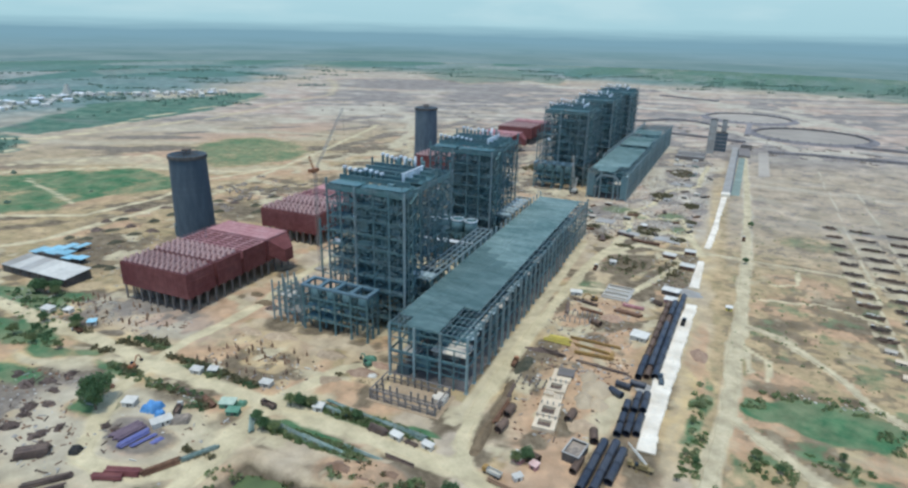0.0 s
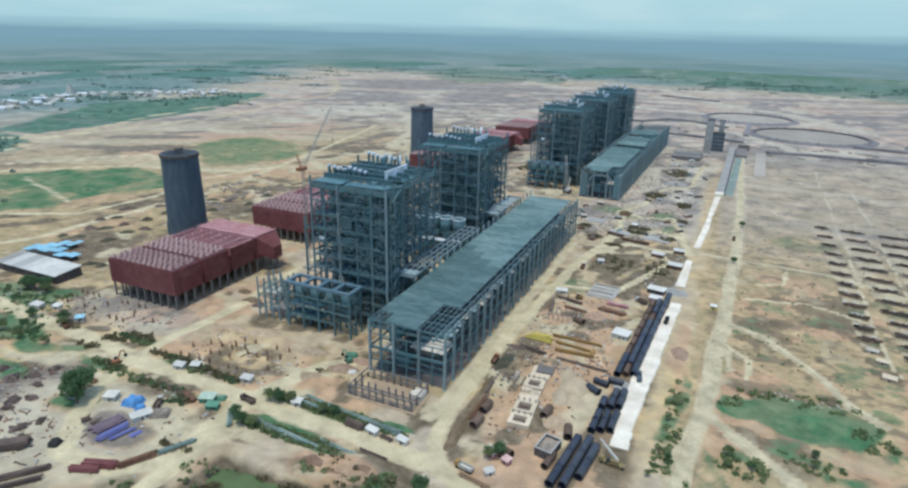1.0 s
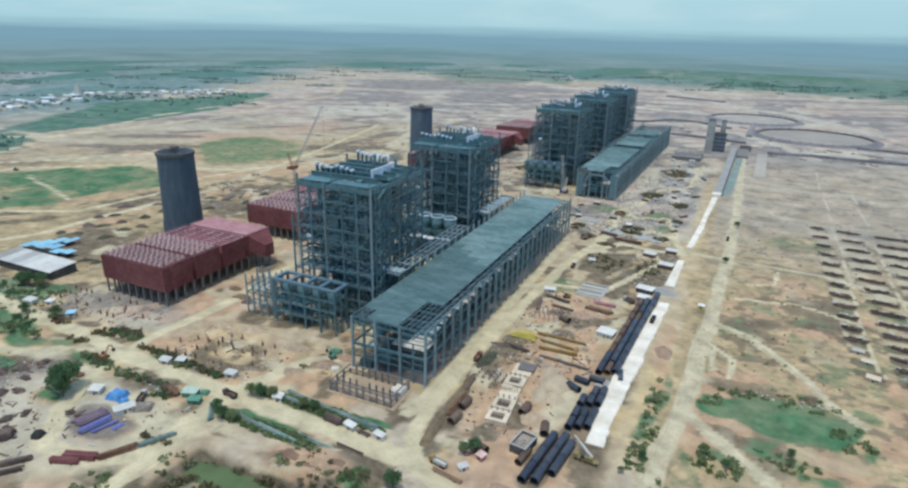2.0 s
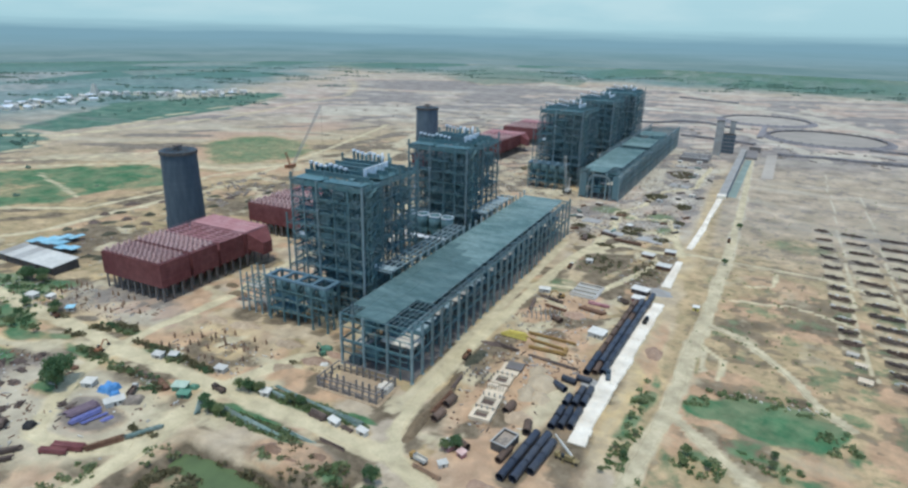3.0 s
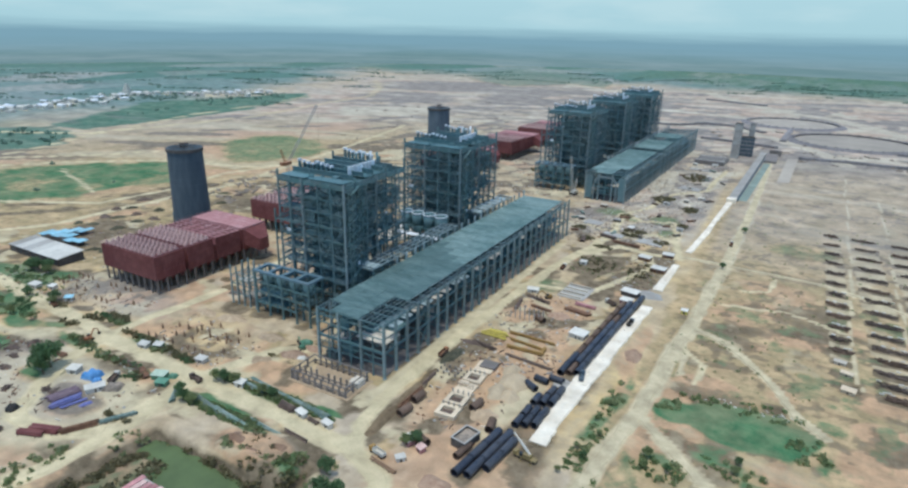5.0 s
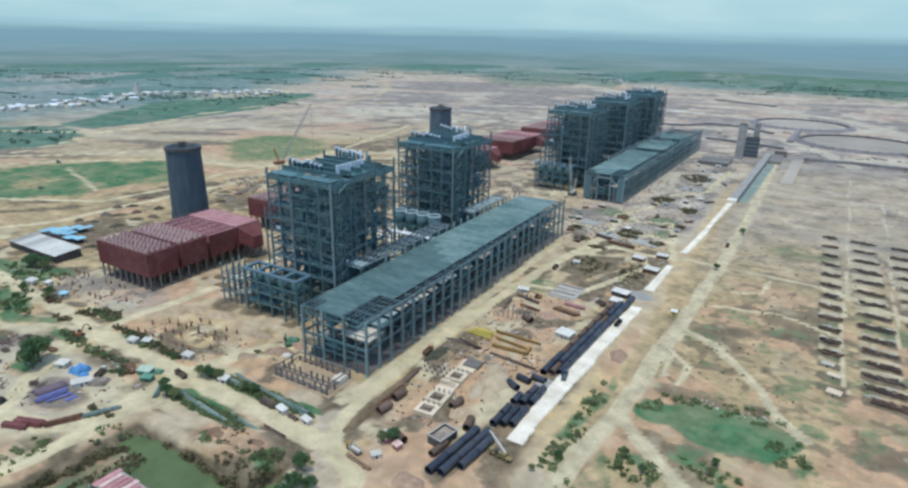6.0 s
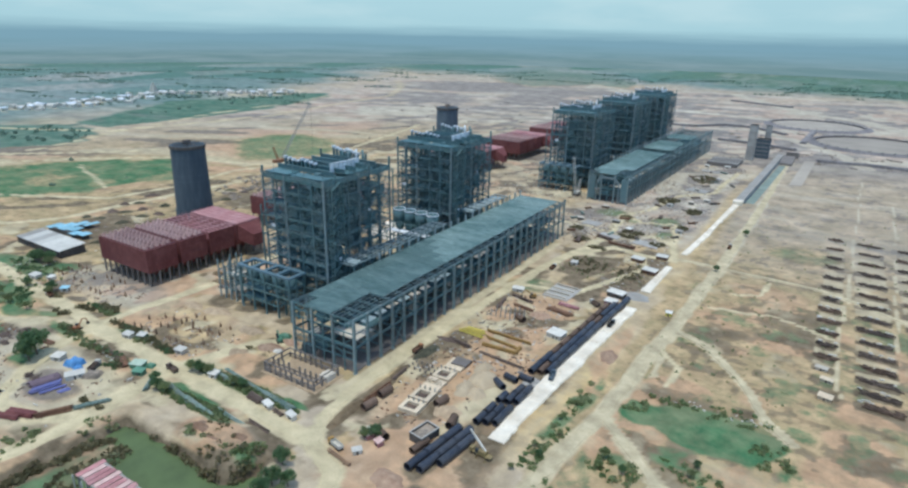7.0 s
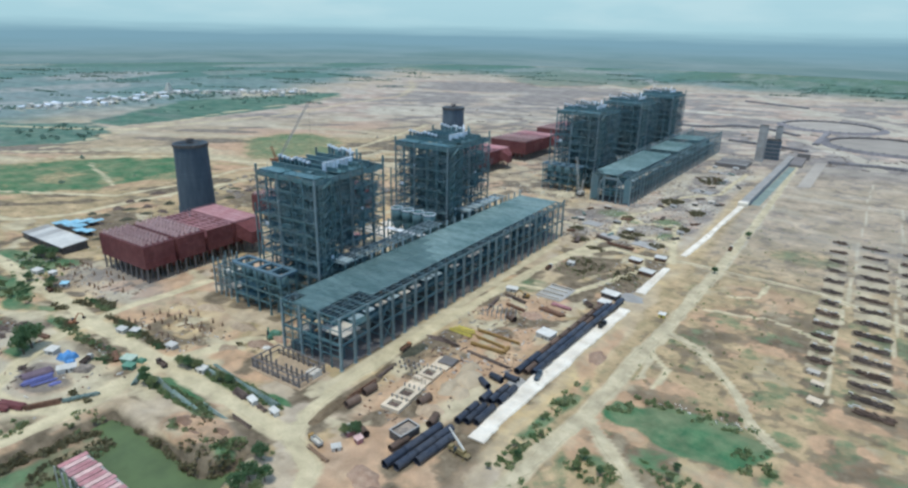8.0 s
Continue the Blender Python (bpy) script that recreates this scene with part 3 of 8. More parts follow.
def pond_rise(x, y):
    """The rim round the pond and the spoil tipped beside it."""
    wx, wy, fine = x + (fbm(x, y, 30, 1) - 0.5) * 16, y + (fbm(x, y, 30, 2) - 0.5) * 16, fbm(x, y, 11, 6)
    rim = 2.2 * np.exp(-((inside(x, y, BASIN) + 5) / 4.0) ** 2) * ease(-y, 60, 80) * (0.6 + 0.8 * fine)
    return rim + 3.4 * blob(wx, wy, -10, -79, 26, 13, 0.9) * (0.7 + 0.6 * fine)


def axis(marks):
    """Coordinates with the given step between each pair of marks."""
    out = []
    for (a, step), (b, _) in zip(marks, marks[1:]):
        n = max(1, round((b - a) / step))
        out += [a + (b - a) * i / n for i in range(n)]
    return np.array(out + [marks[-1][0]])


VILLAGE = [(-1335, 420), (-1338, 500), (-1337, 578), (-1381, 706), (-1440, 830), (-1361, 925), (-1245, 965), (-1236, 1110)]
ROW_COUNT = 14
OLIVE_FIELD = [(-596, 404), (-644, 476), (-648, 534), (-606, 569), (-540, 553), (-490, 526), (-462, 447), (-475, 400), (-520, 353)]
GREEN_FIELD = [(-770, 60), (-697, 180), (-646, 246), (-585, 298), (-522, 276), (-494, 248), (-517, 190), (-530, 140), (-552, 92), (-610, 0)]


def row_y(k):
    """The stock rows lie further apart with distance."""
    return 139 + 14.6 * k + 0.62 * k * k


def make_ground():
    gx = axis([(-4700, 250), (-2200, 60), (-1300, 14), (-520, 5), (-300, 2.4), (300, 6), (420, 40), (1000, 150), (4700, 0)])
    gy = axis([(-900, 60), (-260, 4), (-150, 2.4), (190, 3.2), (330, 6), (700, 10), (1100, 24), (2400, 150), (4700, 0)])
    X, Y = np.meshgrid(gx, gy, indexing="ij")
    x, y = X.ravel(), Y.ravel()
    wx, wy = x + (fbm(x, y, 30, 1) - 0.5) * 16, y + (fbm(x, y, 30, 2) - 0.5) * 16
    big, mid, fine = fbm(x, y, 180, 3), fbm(x, y, 40, 4), fbm(x, y, 11, 6)
    far = np.hypot(x, y)
    z = basin_depth(x, y) + (fine - 0.5) * 0.35 + (mid - 0.5) * 0.25
    z += pond_rise(x, y)
    z += 1.6 * blob(wx, wy, -62, -14, 16, 13, 1.0)                # spoil beside the hall
    z += 1.3 * blob(wx, wy, -105, 5, 24, 12, 1.0)
    flat = (x > -130) & (x < 5) & (y > 6) & (y < 310)
    z[flat] = 0.02
    road, grit = np.zeros_like(x), np.zeros_like(x)
    for k, (half, line) in enumerate(ROADS):
        wob = half * (0.85 + 0.5 * (fine - 0.5))
        worn = 1 - ease(near_line(x + (mid - 0.5) * 5, y + (fine - 0.5) * 4, line), wob * 0.75, wob * 1.35)
        if 8 <= k <= 14:
            grit = np.maximum(grit, worn)
        else:
            road = np.maximum(road, worn)
    z = np.where(np.maximum(road, grit) > 0.2, z * (1 - np.maximum(road, grit)), z)
    grass, dry, red, dark, pale = (np.zeros_like(x) for _ in range(5))
    # the open land beyond the water line
    dry = np.maximum(dry, ease(wx, 112, 124) * ease(wy, -160, -60) * (1 - ease(wy, 800, 900)) * (0.5 + 0.9 * mid))
    dry = np.maximum(dry, blob(wx, wy, 70, 232, 30, 34, 0.4) * 0.9)
    red = np.maximum(red, 0.95 * blob(wx, wy, 156, 88, 18, 9) + 0.6 * blob(wx, wy, 192, 101, 10, 12) + 0.95 * blob(wx, wy, 241, 80, 16, 13))
    red = np.maximum(red, 0.85 * blob(wx, wy, 199, 168, 26, 9) + 0.5 * blob(wx, wy, 172, 182, 20, 9) + 0.95 * blob(wx, wy, 236, 52, 22, 18))
    red = np.maximum(red, 0.75 * blob(wx, wy, 112, 90, 6, 60) + 0.7 * blob(wx, wy, 52, 120, 26, 40) + 0.9 * blob(wx, wy, 58, 30, 34, 100, 0.8) * (0.5 + 0.8 * mid))
    red = np.maximum(red, 0.8 * blob(wx, wy, -52, -25, 30, 10) + 0.35 * blob(wx, wy, -120, -8, 34, 20) + 1.3 * blob(wx, wy, -14, -81, 25, 12))
    red = np.maximum(red, 0.85 * blob(wx, wy, 78, -62, 14, 12) + 0.55 * blob(wx, wy, -165, -100, 30, 20))
    pond = inside(wx, wy, [(131, 49), (133, 61), (147, 61), (160, 70), (176, 73), (190, 72), (202, 68), (211, 72), (208, 56), (194, 38), (179, 30), (166, 34), (152, 41), (141, 42)])
    grass = np.maximum(grass, ease(pond, -4, 3) * (0.6 + 0.75 * fine))
    grass = np.maximum(grass, 0.6 * blob(wx, wy, 216, 78, 9, 8, 0.9))
    for cx, cy, rx, ry in ((114, 40, 6, 40), (114, 0, 8, 26), (106, -40, 8, 20), (146, 2, 18, 10), (128, -36, 9, 18), (170, 20, 12, 8), (186, 12, 14, 9), (150, -20, 14, 10), (216, 40, 10, 16)):
        grass = np.maximum(grass, 0.7 * blob(wx, wy, cx, cy, rx, ry, 0.9) * (0.15 + 0.9 * ease(fine, 0.42, 0.62)))
    for cx, cy, rx, ry in ((-40, -43, 40, 4.5), (-50, -67, 28, 4.5), (-298, -8, 14, 10), (-290, -58, 34, 10), (-180, -62, 12, 5), (-188, -33, 14, 4), (-140, -42, 16, 4), (-240, -62, 20, 7), (-165, -90, 10, 12), (-345, -22, 24, 10), (-330, -64, 40, 12), (-370, -50, 40, 14), (-255, -52, 16, 5), (-330, 14, 16, 8), (-240, -90, 30, 10), (10, -80, 5, 6), (-215, -58, 10, 4), (-122, -60, 16, 4)):
        grass = np.maximum(grass, 0.85 * blob(wx, wy, cx, cy, rx, ry, 0.9) * (0.6 + 0.6 * fine))
    grass = np.maximum(grass, 1.1 * blob(wx, wy, -38, -43, 44, 5.5, 0.5))
    grass = np.maximum(grass, 1.1 * blob(wx, wy, -50, -67, 32, 5.5, 0.5))
    grass = np.maximum(grass, 0.5 * blob(wx, wy, 200, 368, 30, 24, 0.6) * (0.4 + 0.8 * fine) + 0.45 * blob(wx, wy, 165, 230, 14, 26, 0.8) * fine)
    bank = inside(x, y, BASIN)
    grass = np.maximum(grass, 0.6 * ease(bank, 6, 10) * (1 - ease(x, -44, -36)) * (0.42 + fine))
    dark = np.maximum(dark, 1.45 * np.exp(-((bank - 2.0) / 3.0) ** 2) * (0.6 + 0.7 * fine))
    dark = np.maximum(dark, 0.65 * ease(bank, 2, 5) * (1 - ease(x, -44, -36)) * (0.45 + fine))
    dark_near = [
        (48, 232, 24, 30), (84, 222, 18, 22), (60, 262, 16, 8), (92, 262, 10, 14), (20, 135, 6, 24), (30, 55, 12, 10), (42, 92, 18, 7), (-205, -74, 18, 10), (-214, -88, 20, 8),
        (-200, -104, 14, 8), (-20, -62, 40, 3.5), (20, -28, 5, 22), (-250, 18, 20, 12), (40, 345, 26, 10), (70, 330, 22, 9), (20, 370, 20, 10), (-20, 345, 26, 12),
        (70, 400, 26, 16), (60, 470, 24, 20), (85, 520, 18, 20), (40, 560, 20, 30), (70, 640, 24, 30),
    ]
    dark_far = [
        (-60, 330, 24, 14), (96, 440, 10, 22), (-30, -84, 12, 7), (6, -90, 10, 5),
    ]
    for cx, cy, rx, ry in dark_near + dark_far:
        dark = np.maximum(dark, 0.75 * blob(wx, wy, cx, cy, rx, ry, 0.8) * (0.45 + 0.95 * fine))
    for cx, cy, rx, ry in ((-225, 2, 50, 16), (-115, -25, 26, 20), (-370, 90, 40, 60), (-350, 210, 50, 70), (-330, 330, 60, 90)):
        dark = np.maximum(dark, 0.62 * blob(wx, wy, cx, cy, rx, ry, 0.8) * ease(fine, 0.42, 0.62) * 1.2)
    dark = np.maximum(dark, 0.95 * blob(wx, wy, -127, -98, 20, 12, 0.6))
    dark = np.maximum(dark, 0.9 * blob(wx, wy, -136, -63, 24, 4, 0.6))
    islands = np.zeros_like(x)
    for a, pts in ((1.0, [(30, 208), (32, 252), (64, 265), (70, 242), (55, 195)]), (0.95, [(66, 199), (74, 246), (91, 252), (98, 206), (81, 189)]), (0.95, [(74, 272), (75, 301), (100, 297), (101, 265)]), (0.85, [(33, 335), (56, 356), (61, 326)]),
                   (0.8, [(34, 484), (56, 534), (72, 488), (53, 444)]), (0.8, [(-5, 325), (7, 343), (25, 296), (13, 287)]), (0.9, [(34, 302), (57, 319), (70, 283), (50, 269)]), (0.7, [(-20, 385), (-5, 430), (18, 424), (21, 384)])):
        islands = np.maximum(islands, 1.25 * a * ease(inside(wx, wy, pts), -5, 4) * (0.6 + 0.6 * fine))
    dark = np.maximum(dark, islands)
    for cx, cy, rx, ry in ((70, 400, 16, 18), (36, 384, 12, 12), (28, 172, 16, 14), (12, 404, 20, 16), (84, 352, 12, 16)):
        grass = np.maximum(grass, 0.75 * blob(wx, wy, cx, cy, rx, ry, 0.8) * (0.35 + 0.8 * fine))
    for cx, cy, rx, ry, a in ((-318, -24, 34, 12, 0.95), (-276, -46, 20, 9, 0.9), (-258, -54, 18, 6, 0.85), (-190, -62, 14, 5, 0.8), (-145, -41, 18, 4, 0.9)):
        grass = np.maximum(grass, a * blob(wx, wy, cx, cy, rx, ry, 0.6) * (0.55 + 0.7 * fine))
    for cx, cy, rx, ry in ((-254, -30, 16, 5), (-223, -52, 10, 5), (-195, -30, 12, 5), (-226, -34, 10, 4), (-206, -83, 14, 6), (-178, -84, 14, 6), (-320, -8, 24, 8), (-140, 20, 12, 10)):
        dark = np.maximum(dark, 0.9 * blob(wx, wy, cx, cy, rx, ry, 0.8) * (0.5 + 0.8 * fine))
    # stock rows on the open land
    rows = ((x > 214) & (x < 229)) | ((x > 237) & (x < 259)) | ((x > 266) & (x < 300))
    band = np.zeros_like(x)
    for k in range(-1, ROW_COUNT):
        band = np.maximum(band, 1 - ease(np.abs(y + 0.1 * (x - 215) - row_y(k)) + (fine - 0.5) * 5, 3.4, 5.6))
    band = band * rows
    dark = np.maximum(dark, 1.0 * band)
    pale = np.maximum(pale, 0.75 * blob(wx, wy, 74, 8, 14, 40) + 1.0 * blob(wx, wy, -140, -104, 60, 36, 0.8) * (0.55 + 0.7 * mid))
    pale = np.maximum(pale, 0.8 * blob(wx, wy, 74, 270, 6, 10) + 0.35 * ease(wx, 96, 99) * (1 - ease(wx, 112, 119)) * ease(wy, -60, -20) * (1 - ease(wy, 520, 560)))
    pale = np.maximum(pale, 0.4 * blob(wx, wy, 60, 370, 46, 50, 0.8) * (0.4 + mid) + 0.7 * blob(wx, wy, 170, 880, 190, 90, 0.6) * (0.5 + 0.6 * mid))
    red = np.maximum(red, 0.8 * blob(wx, wy, 100, 1350, 480, 520, 0.5) * (0.5 + 0.8 * mid))
    dark = np.maximum(dark, 0.9 * blob(wx, wy, 100, 1300, 480, 560, 0.4) * ease(fbm(x, y * 0.6, 70, 14), 0.5, 0.6))
    dark = np.maximum(dark, 0.6 * blob(wx, wy, -420, 1100, 500, 420, 0.6) * ease(mid, 0.5, 0.62))
    along, across = x * 0.88 + y * 0.47, y * 0.88 - x * 0.47
    bands = fbm(along / 5, across, 46, 12)
    plain = ease(far, 420, 620) * (1 - ease(x, 90, 150) * (1 - ease(y, 800, 900))) * (1 - ease(-x - 0.35 * np.clip(y - 700, 0, 4000), 860, 1000)) * (1 - ease(y, 2000, 2200))
    pale = np.maximum(pale, plain * ease(bands, 0.57, 0.62) * 0.9)
    dark = np.maximum(dark, plain * ease(0.415 - bands, 0.0, 0.04) * 0.95)
    bands2 = fbm(along / 4, across, 80, 13)
    red = np.maximum(red, plain * ease(bands2, 0.54, 0.59) * 0.95)
    dry = np.maximum(dry, plain * ease(0.475 - bands2, 0.0, 0.05))
    # tracks, cuts and old spoil lines over the cleared plain
    wob = 1 + 0.9 * (fine - 0.5)
    for w, line in (
            (9, [(-618, 827), (-588, 920), (-511, 917)]), (6, [(-464, 540), (-446, 639)]), (7, [(-448, 665), (-441, 729)]), (5, [(-421, 479), (-405, 551)]), (14, [(-896, 1071), (-792, 1179), (-685, 1220)]), (12, [(-858, 1325), (-742, 1328)]),
            (8, [(-471, 951), (-426, 1003)]), (7, [(-397, 840), (-383, 1008)]), (12, [(-177, 1581), (27, 1536)]), (10, [(74, 1279), (165, 1430), (248, 1373)]), (5, [(-560, 700), (-520, 790)]), (6, [(-700, 640), (-640, 700)]), (5, [(-780, 520), (-740, 570)]), (7, [(-350, 700), (-330, 800)]), (6, [(-320, 520), (-350, 600)])):
        dark = np.maximum(dark, 0.95 * (1 - ease(near_line(wx, wy, line), w * 1.3 * wob, w * 2.6 * wob)))
    cut = dark * plain
    trail = np.zeros_like(x)
    for w, line in PALE_TRACKS:
        trail = np.maximum(trail, 1 - ease(near_line(wx, wy, line), w * 0.8, w * 1.7))
    pale = np.maximum(pale, trail)
    pale *= 1 - np.clip(cut * 1.3, 0, 1) * (1 - trail)
    for a, pts in ((0.9, [(-1094, 1604), (-1056, 1837), (-789, 1851), (-665, 1560), (-827, 1485), (-980, 1468)]), (0.75, [(-598, 1354), (-630, 1634), (-515, 1885), (-395, 1813), (-502, 1588), (-547, 1317)]), (0.8, [(-753, 1766), (-533, 1812), (-489, 1386), (-586, 1219)]), (0.75, [(-1000, 1180), (-960, 1400), (-820, 1440), (-640, 1260), (-760, 1190)])):
        patch = ease(inside(wx, wy, pts), -40, 30)
        dark = np.maximum(dark, a * patch)
        pale *= 1 - 0.9 * patch
    pale = np.maximum(pale, 0.8 * ease(inside(wx, wy, [(-844, 982), (-629, 1129), (-545, 971), (-716, 814)]), -20, 30))
    red = np.maximum(red, 0.85 * ease(inside(wx, wy, [(-789, 909), (-698, 919), (-544, 731), (-570, 620), (-690, 640)]), -20, 40) * (0.5 + mid))
    dry = np.maximum(dry, ease(inside(wx, wy, [(-426, 486), (-446, 639), (-407, 719), (-363, 636), (-397, 545)]), -15, 15))
    dry = np.maximum(dry, ease(-x, 300, 380) * (1 - ease(-x, 840, 940)) * ease(y, -200, -100) * (1 - ease(y, 650, 900)) * 0.95 * (0.4 + mid))
    pale *= 1 - 0.4 * ease(-x, 330, 420) * (1 - ease(y, 600, 800))
    # shoulders and cut ground beside the hall
    pale = np.maximum(pale, 0.85 * ease(x, 0, 3) * (1 - ease(x, 7, 10)) * ease(y, -22, -16) * (1 - ease(y, 250, 300)))
    dark = np.maximum(dark, 0.8 * (1 - ease(np.abs(x - 20), 2.5, 5.5)) * ease(y, -46, -38) * (1 - ease(y, 6, 14)))
    # dark soil and the pipes' shadows painted together under the rows
    bed = 1 - ease(near_line(wx, wy, [(73, -42), (79, -12), (86, 36), (90, 90), (97, 170)]), 5.5, 10)
    dark = np.maximum(dark, 0.95 * bed * (0.45 + 0.75 * fine) * (1 - 0.6 * ease(y, 60, 90)))
    pale *= 1 - 0.7 * bed
    pale = np.maximum(pale, 0.85 * blob(wx, wy, -226, -66, 34, 14, 0.9) * (0.5 + 0.8 * mid))
    yard = np.maximum.reduce([blob(wx, wy, -85, 470, 60, 50, 0.8), blob(wx, wy, -150, 590, 50, 100, 0.8), blob(wx, wy, 60, 640, 44, 210, 0.6)])
    dark = np.maximum(dark, 0.9 * yard * ease(fbm(x, y, 26, 35), 0.45, 0.58))
    pale = np.maximum(pale, 0.8 * yard * ease(fbm(x, y, 30, 36), 0.53, 0.64))
    # broken ground all over the site
    site = ease(x, -520, -400) * (1 - ease(x, 96, 112)) * ease(y, -180, -130) * (1 - ease(y, 900, 1300))
    m1, m2, m3 = fbm(x, y, 24, 21), fbm(x, y, 30, 22), fbm(x, y, 17, 23)
    dark = np.maximum(dark, site * ease(m1, 0.52, 0.66) * 0.78)
    red = np.maximum(red, site * ease(m2, 0.54, 0.66) * 0.72)
    dry = np.maximum(dry, site * ease(m3, 0.54, 0.66) * 0.85)
    pale = np.maximum(pale, site * ease(fbm(x, y, 20, 24), 0.58, 0.7) * 0.7)
    open_ = ease(x, 118, 130) * (1 - ease(y, 850, 950)) * ease(y, -180, -120)
    dark = np.maximum(dark, open_ * ease(m1, 0.5, 0.62) * (0.66 - 0.3 * ease(y, 200, 400)))
    red = np.maximum(red, open_ * ease(fbm(x, y, 62, 27), 0.5, 0.66) * 0.85)
    red *= 1 - 0.7 * open_ * ease(y, 200, 330)
    grass = np.maximum(grass, open_ * ease(m3, 0.53, 0.67) * 0.5 * (1 - ease(y, 200, 420)))
    m4 = fbm(x, y, 9, 26)
    dark = np.maximum(dark, open_ * ease(m4, 0.55, 0.68) * 0.62)
    pale = np.maximum(pale, open_ * ease(fbm(x, y, 34, 25), 0.58, 0.68) * 0.4)
    pale = np.maximum(pale, 0.95 * blob(x, y, -85, 150, 38, 34, 0.4))
    # fields on the far side
    grass = np.maximum(grass, ease(inside(wx, wy, GREEN_FIELD) + 30 * (mid - 0.5), -22, 6) * (0.34 + 0.5 * mid + 0.45 * fine))
    grass = np.maximum(grass, 0.9 * ease(inside(wx, wy, [(-600, 222), (-604, 266), (-526, 272), (-500, 247), (-513, 208)]), -10, 12))
    dry = np.maximum(dry, 0.9 * ease(inside(wx, wy, GREEN_FIELD), -14, 10))
    grass *= 1 - 0.42 * ease(inside(wx, wy, GREEN_FIELD), -10, 10) * ease(fbm(x, y, 30, 33), 0.52, 0.64)
    pale = np.maximum(pale, blob(wx, wy, -668, 138, 16, 20, 0.8))
    grass = np.maximum(grass, ease(inside(wx, wy, OLIVE_FIELD) + 40 * (mid - 0.5), -26, 8) * (0.27 + 0.33 * mid + 0.33 * fine))
    dry = np.maximum(dry, ease(inside(wx, wy, OLIVE_FIELD), -20, 20))
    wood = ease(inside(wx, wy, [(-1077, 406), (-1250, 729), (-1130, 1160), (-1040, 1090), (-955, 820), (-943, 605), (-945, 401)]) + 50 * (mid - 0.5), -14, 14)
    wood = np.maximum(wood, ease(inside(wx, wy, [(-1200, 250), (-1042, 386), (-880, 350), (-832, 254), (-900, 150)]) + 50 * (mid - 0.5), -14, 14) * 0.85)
    # thin far woods let the haze-grey field colour show through
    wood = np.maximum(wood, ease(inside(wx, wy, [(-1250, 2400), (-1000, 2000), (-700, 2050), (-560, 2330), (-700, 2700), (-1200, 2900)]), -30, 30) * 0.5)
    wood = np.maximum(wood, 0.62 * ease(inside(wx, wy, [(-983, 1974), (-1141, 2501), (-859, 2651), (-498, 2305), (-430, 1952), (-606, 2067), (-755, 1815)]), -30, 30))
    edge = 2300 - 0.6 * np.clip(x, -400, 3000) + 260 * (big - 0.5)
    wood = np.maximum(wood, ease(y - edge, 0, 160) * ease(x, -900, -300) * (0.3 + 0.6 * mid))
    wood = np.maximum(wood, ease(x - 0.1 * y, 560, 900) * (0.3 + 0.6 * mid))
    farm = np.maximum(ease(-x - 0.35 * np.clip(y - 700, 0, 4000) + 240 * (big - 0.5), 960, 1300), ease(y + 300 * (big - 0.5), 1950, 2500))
    farm = np.maximum(farm, ease(-y, 190, 320))
    pale = np.maximum(pale, 0.6 * rows * ease(y, 125, 140) * (1 - ease(y, 380, 420)))
    spots = np.maximum(np.maximum(band, islands * 0.8), blob(wx, wy, -127, -98, 20, 12, 0.6))
    dark = np.maximum(dark, 0.7 * blob(wx, wy, -360, 130, 90, 120, 0.7) * ease(mid, 0.42, 0.56))
    dry = np.maximum(dry, 0.95 * blob(wx, wy, -360, 120, 110, 130, 0.7))
    pale *= (1 - 0.95 * np.clip(grass * 1.6, 0, 1)) * (1 - np.clip(spots * 1.2, 0, 1))
    spoil = blob(wx, wy, -14, -78, 24, 9, 0.7)
    dark, pale = dark * (1 - 0.45 * spoil), pale * (1 - spoil)
    fields = ease(np.maximum(inside(wx, wy, GREEN_FIELD), inside(wx, wy, OLIVE_FIELD)), -12, 8)
    red, dark = red * (1 - fields), dark * (1 - 0.8 * fields)
    west = 1 - ease(near_line(wx, wy, [(-590, 0), (-540, 40), (-486, 100), (-458, 160), (-440, 230)]), 16, 34)
    dark = np.maximum(dark, 0.95 * west * (0.25 + 0.75 * ease(fbm(along / 3, across, 20, 31), 0.4, 0.56)))
    pale *= 1 - 0.8 * west
    brow = 1 - ease(near_line(wx, wy, [(-840, 170), (-806, 200), (-730, 250), (-690, 330), (-760, 380)]), 14, 40)
    dark = np.maximum(dark, 0.7 * brow * (0.3 + 0.9 * mid))
    keep = 1 - ease(np.maximum(farm, wood), 0.35, 0.8)
    pale, red, dark, dry = pale * keep, red * keep, dark * keep, dry * keep
    pale = np.maximum(pale, 0.9 * grit)
    pale = np.maximum(pale, 0.8 * (1 - ease(near_line(wx, wy, VILLAGE), 25, 75)) * ease(fine + 0.3 * mid, 0.5, 0.75))
    grass *= 1 - 0.9 * grit
    dark *= 1 - 0.8 * grit
    n = x.size
    me = bpy.data.meshes.new("ground")
    nx, ny = len(gx), len(gy)
    i = np.arange((nx - 1) * (ny - 1))
    a = (i // (ny - 1)) * ny + i % (ny - 1)
    quads = np.stack([a, a + ny, a + ny + 1, a + 1], 1).astype(np.int32)
    me.vertices.add(n)
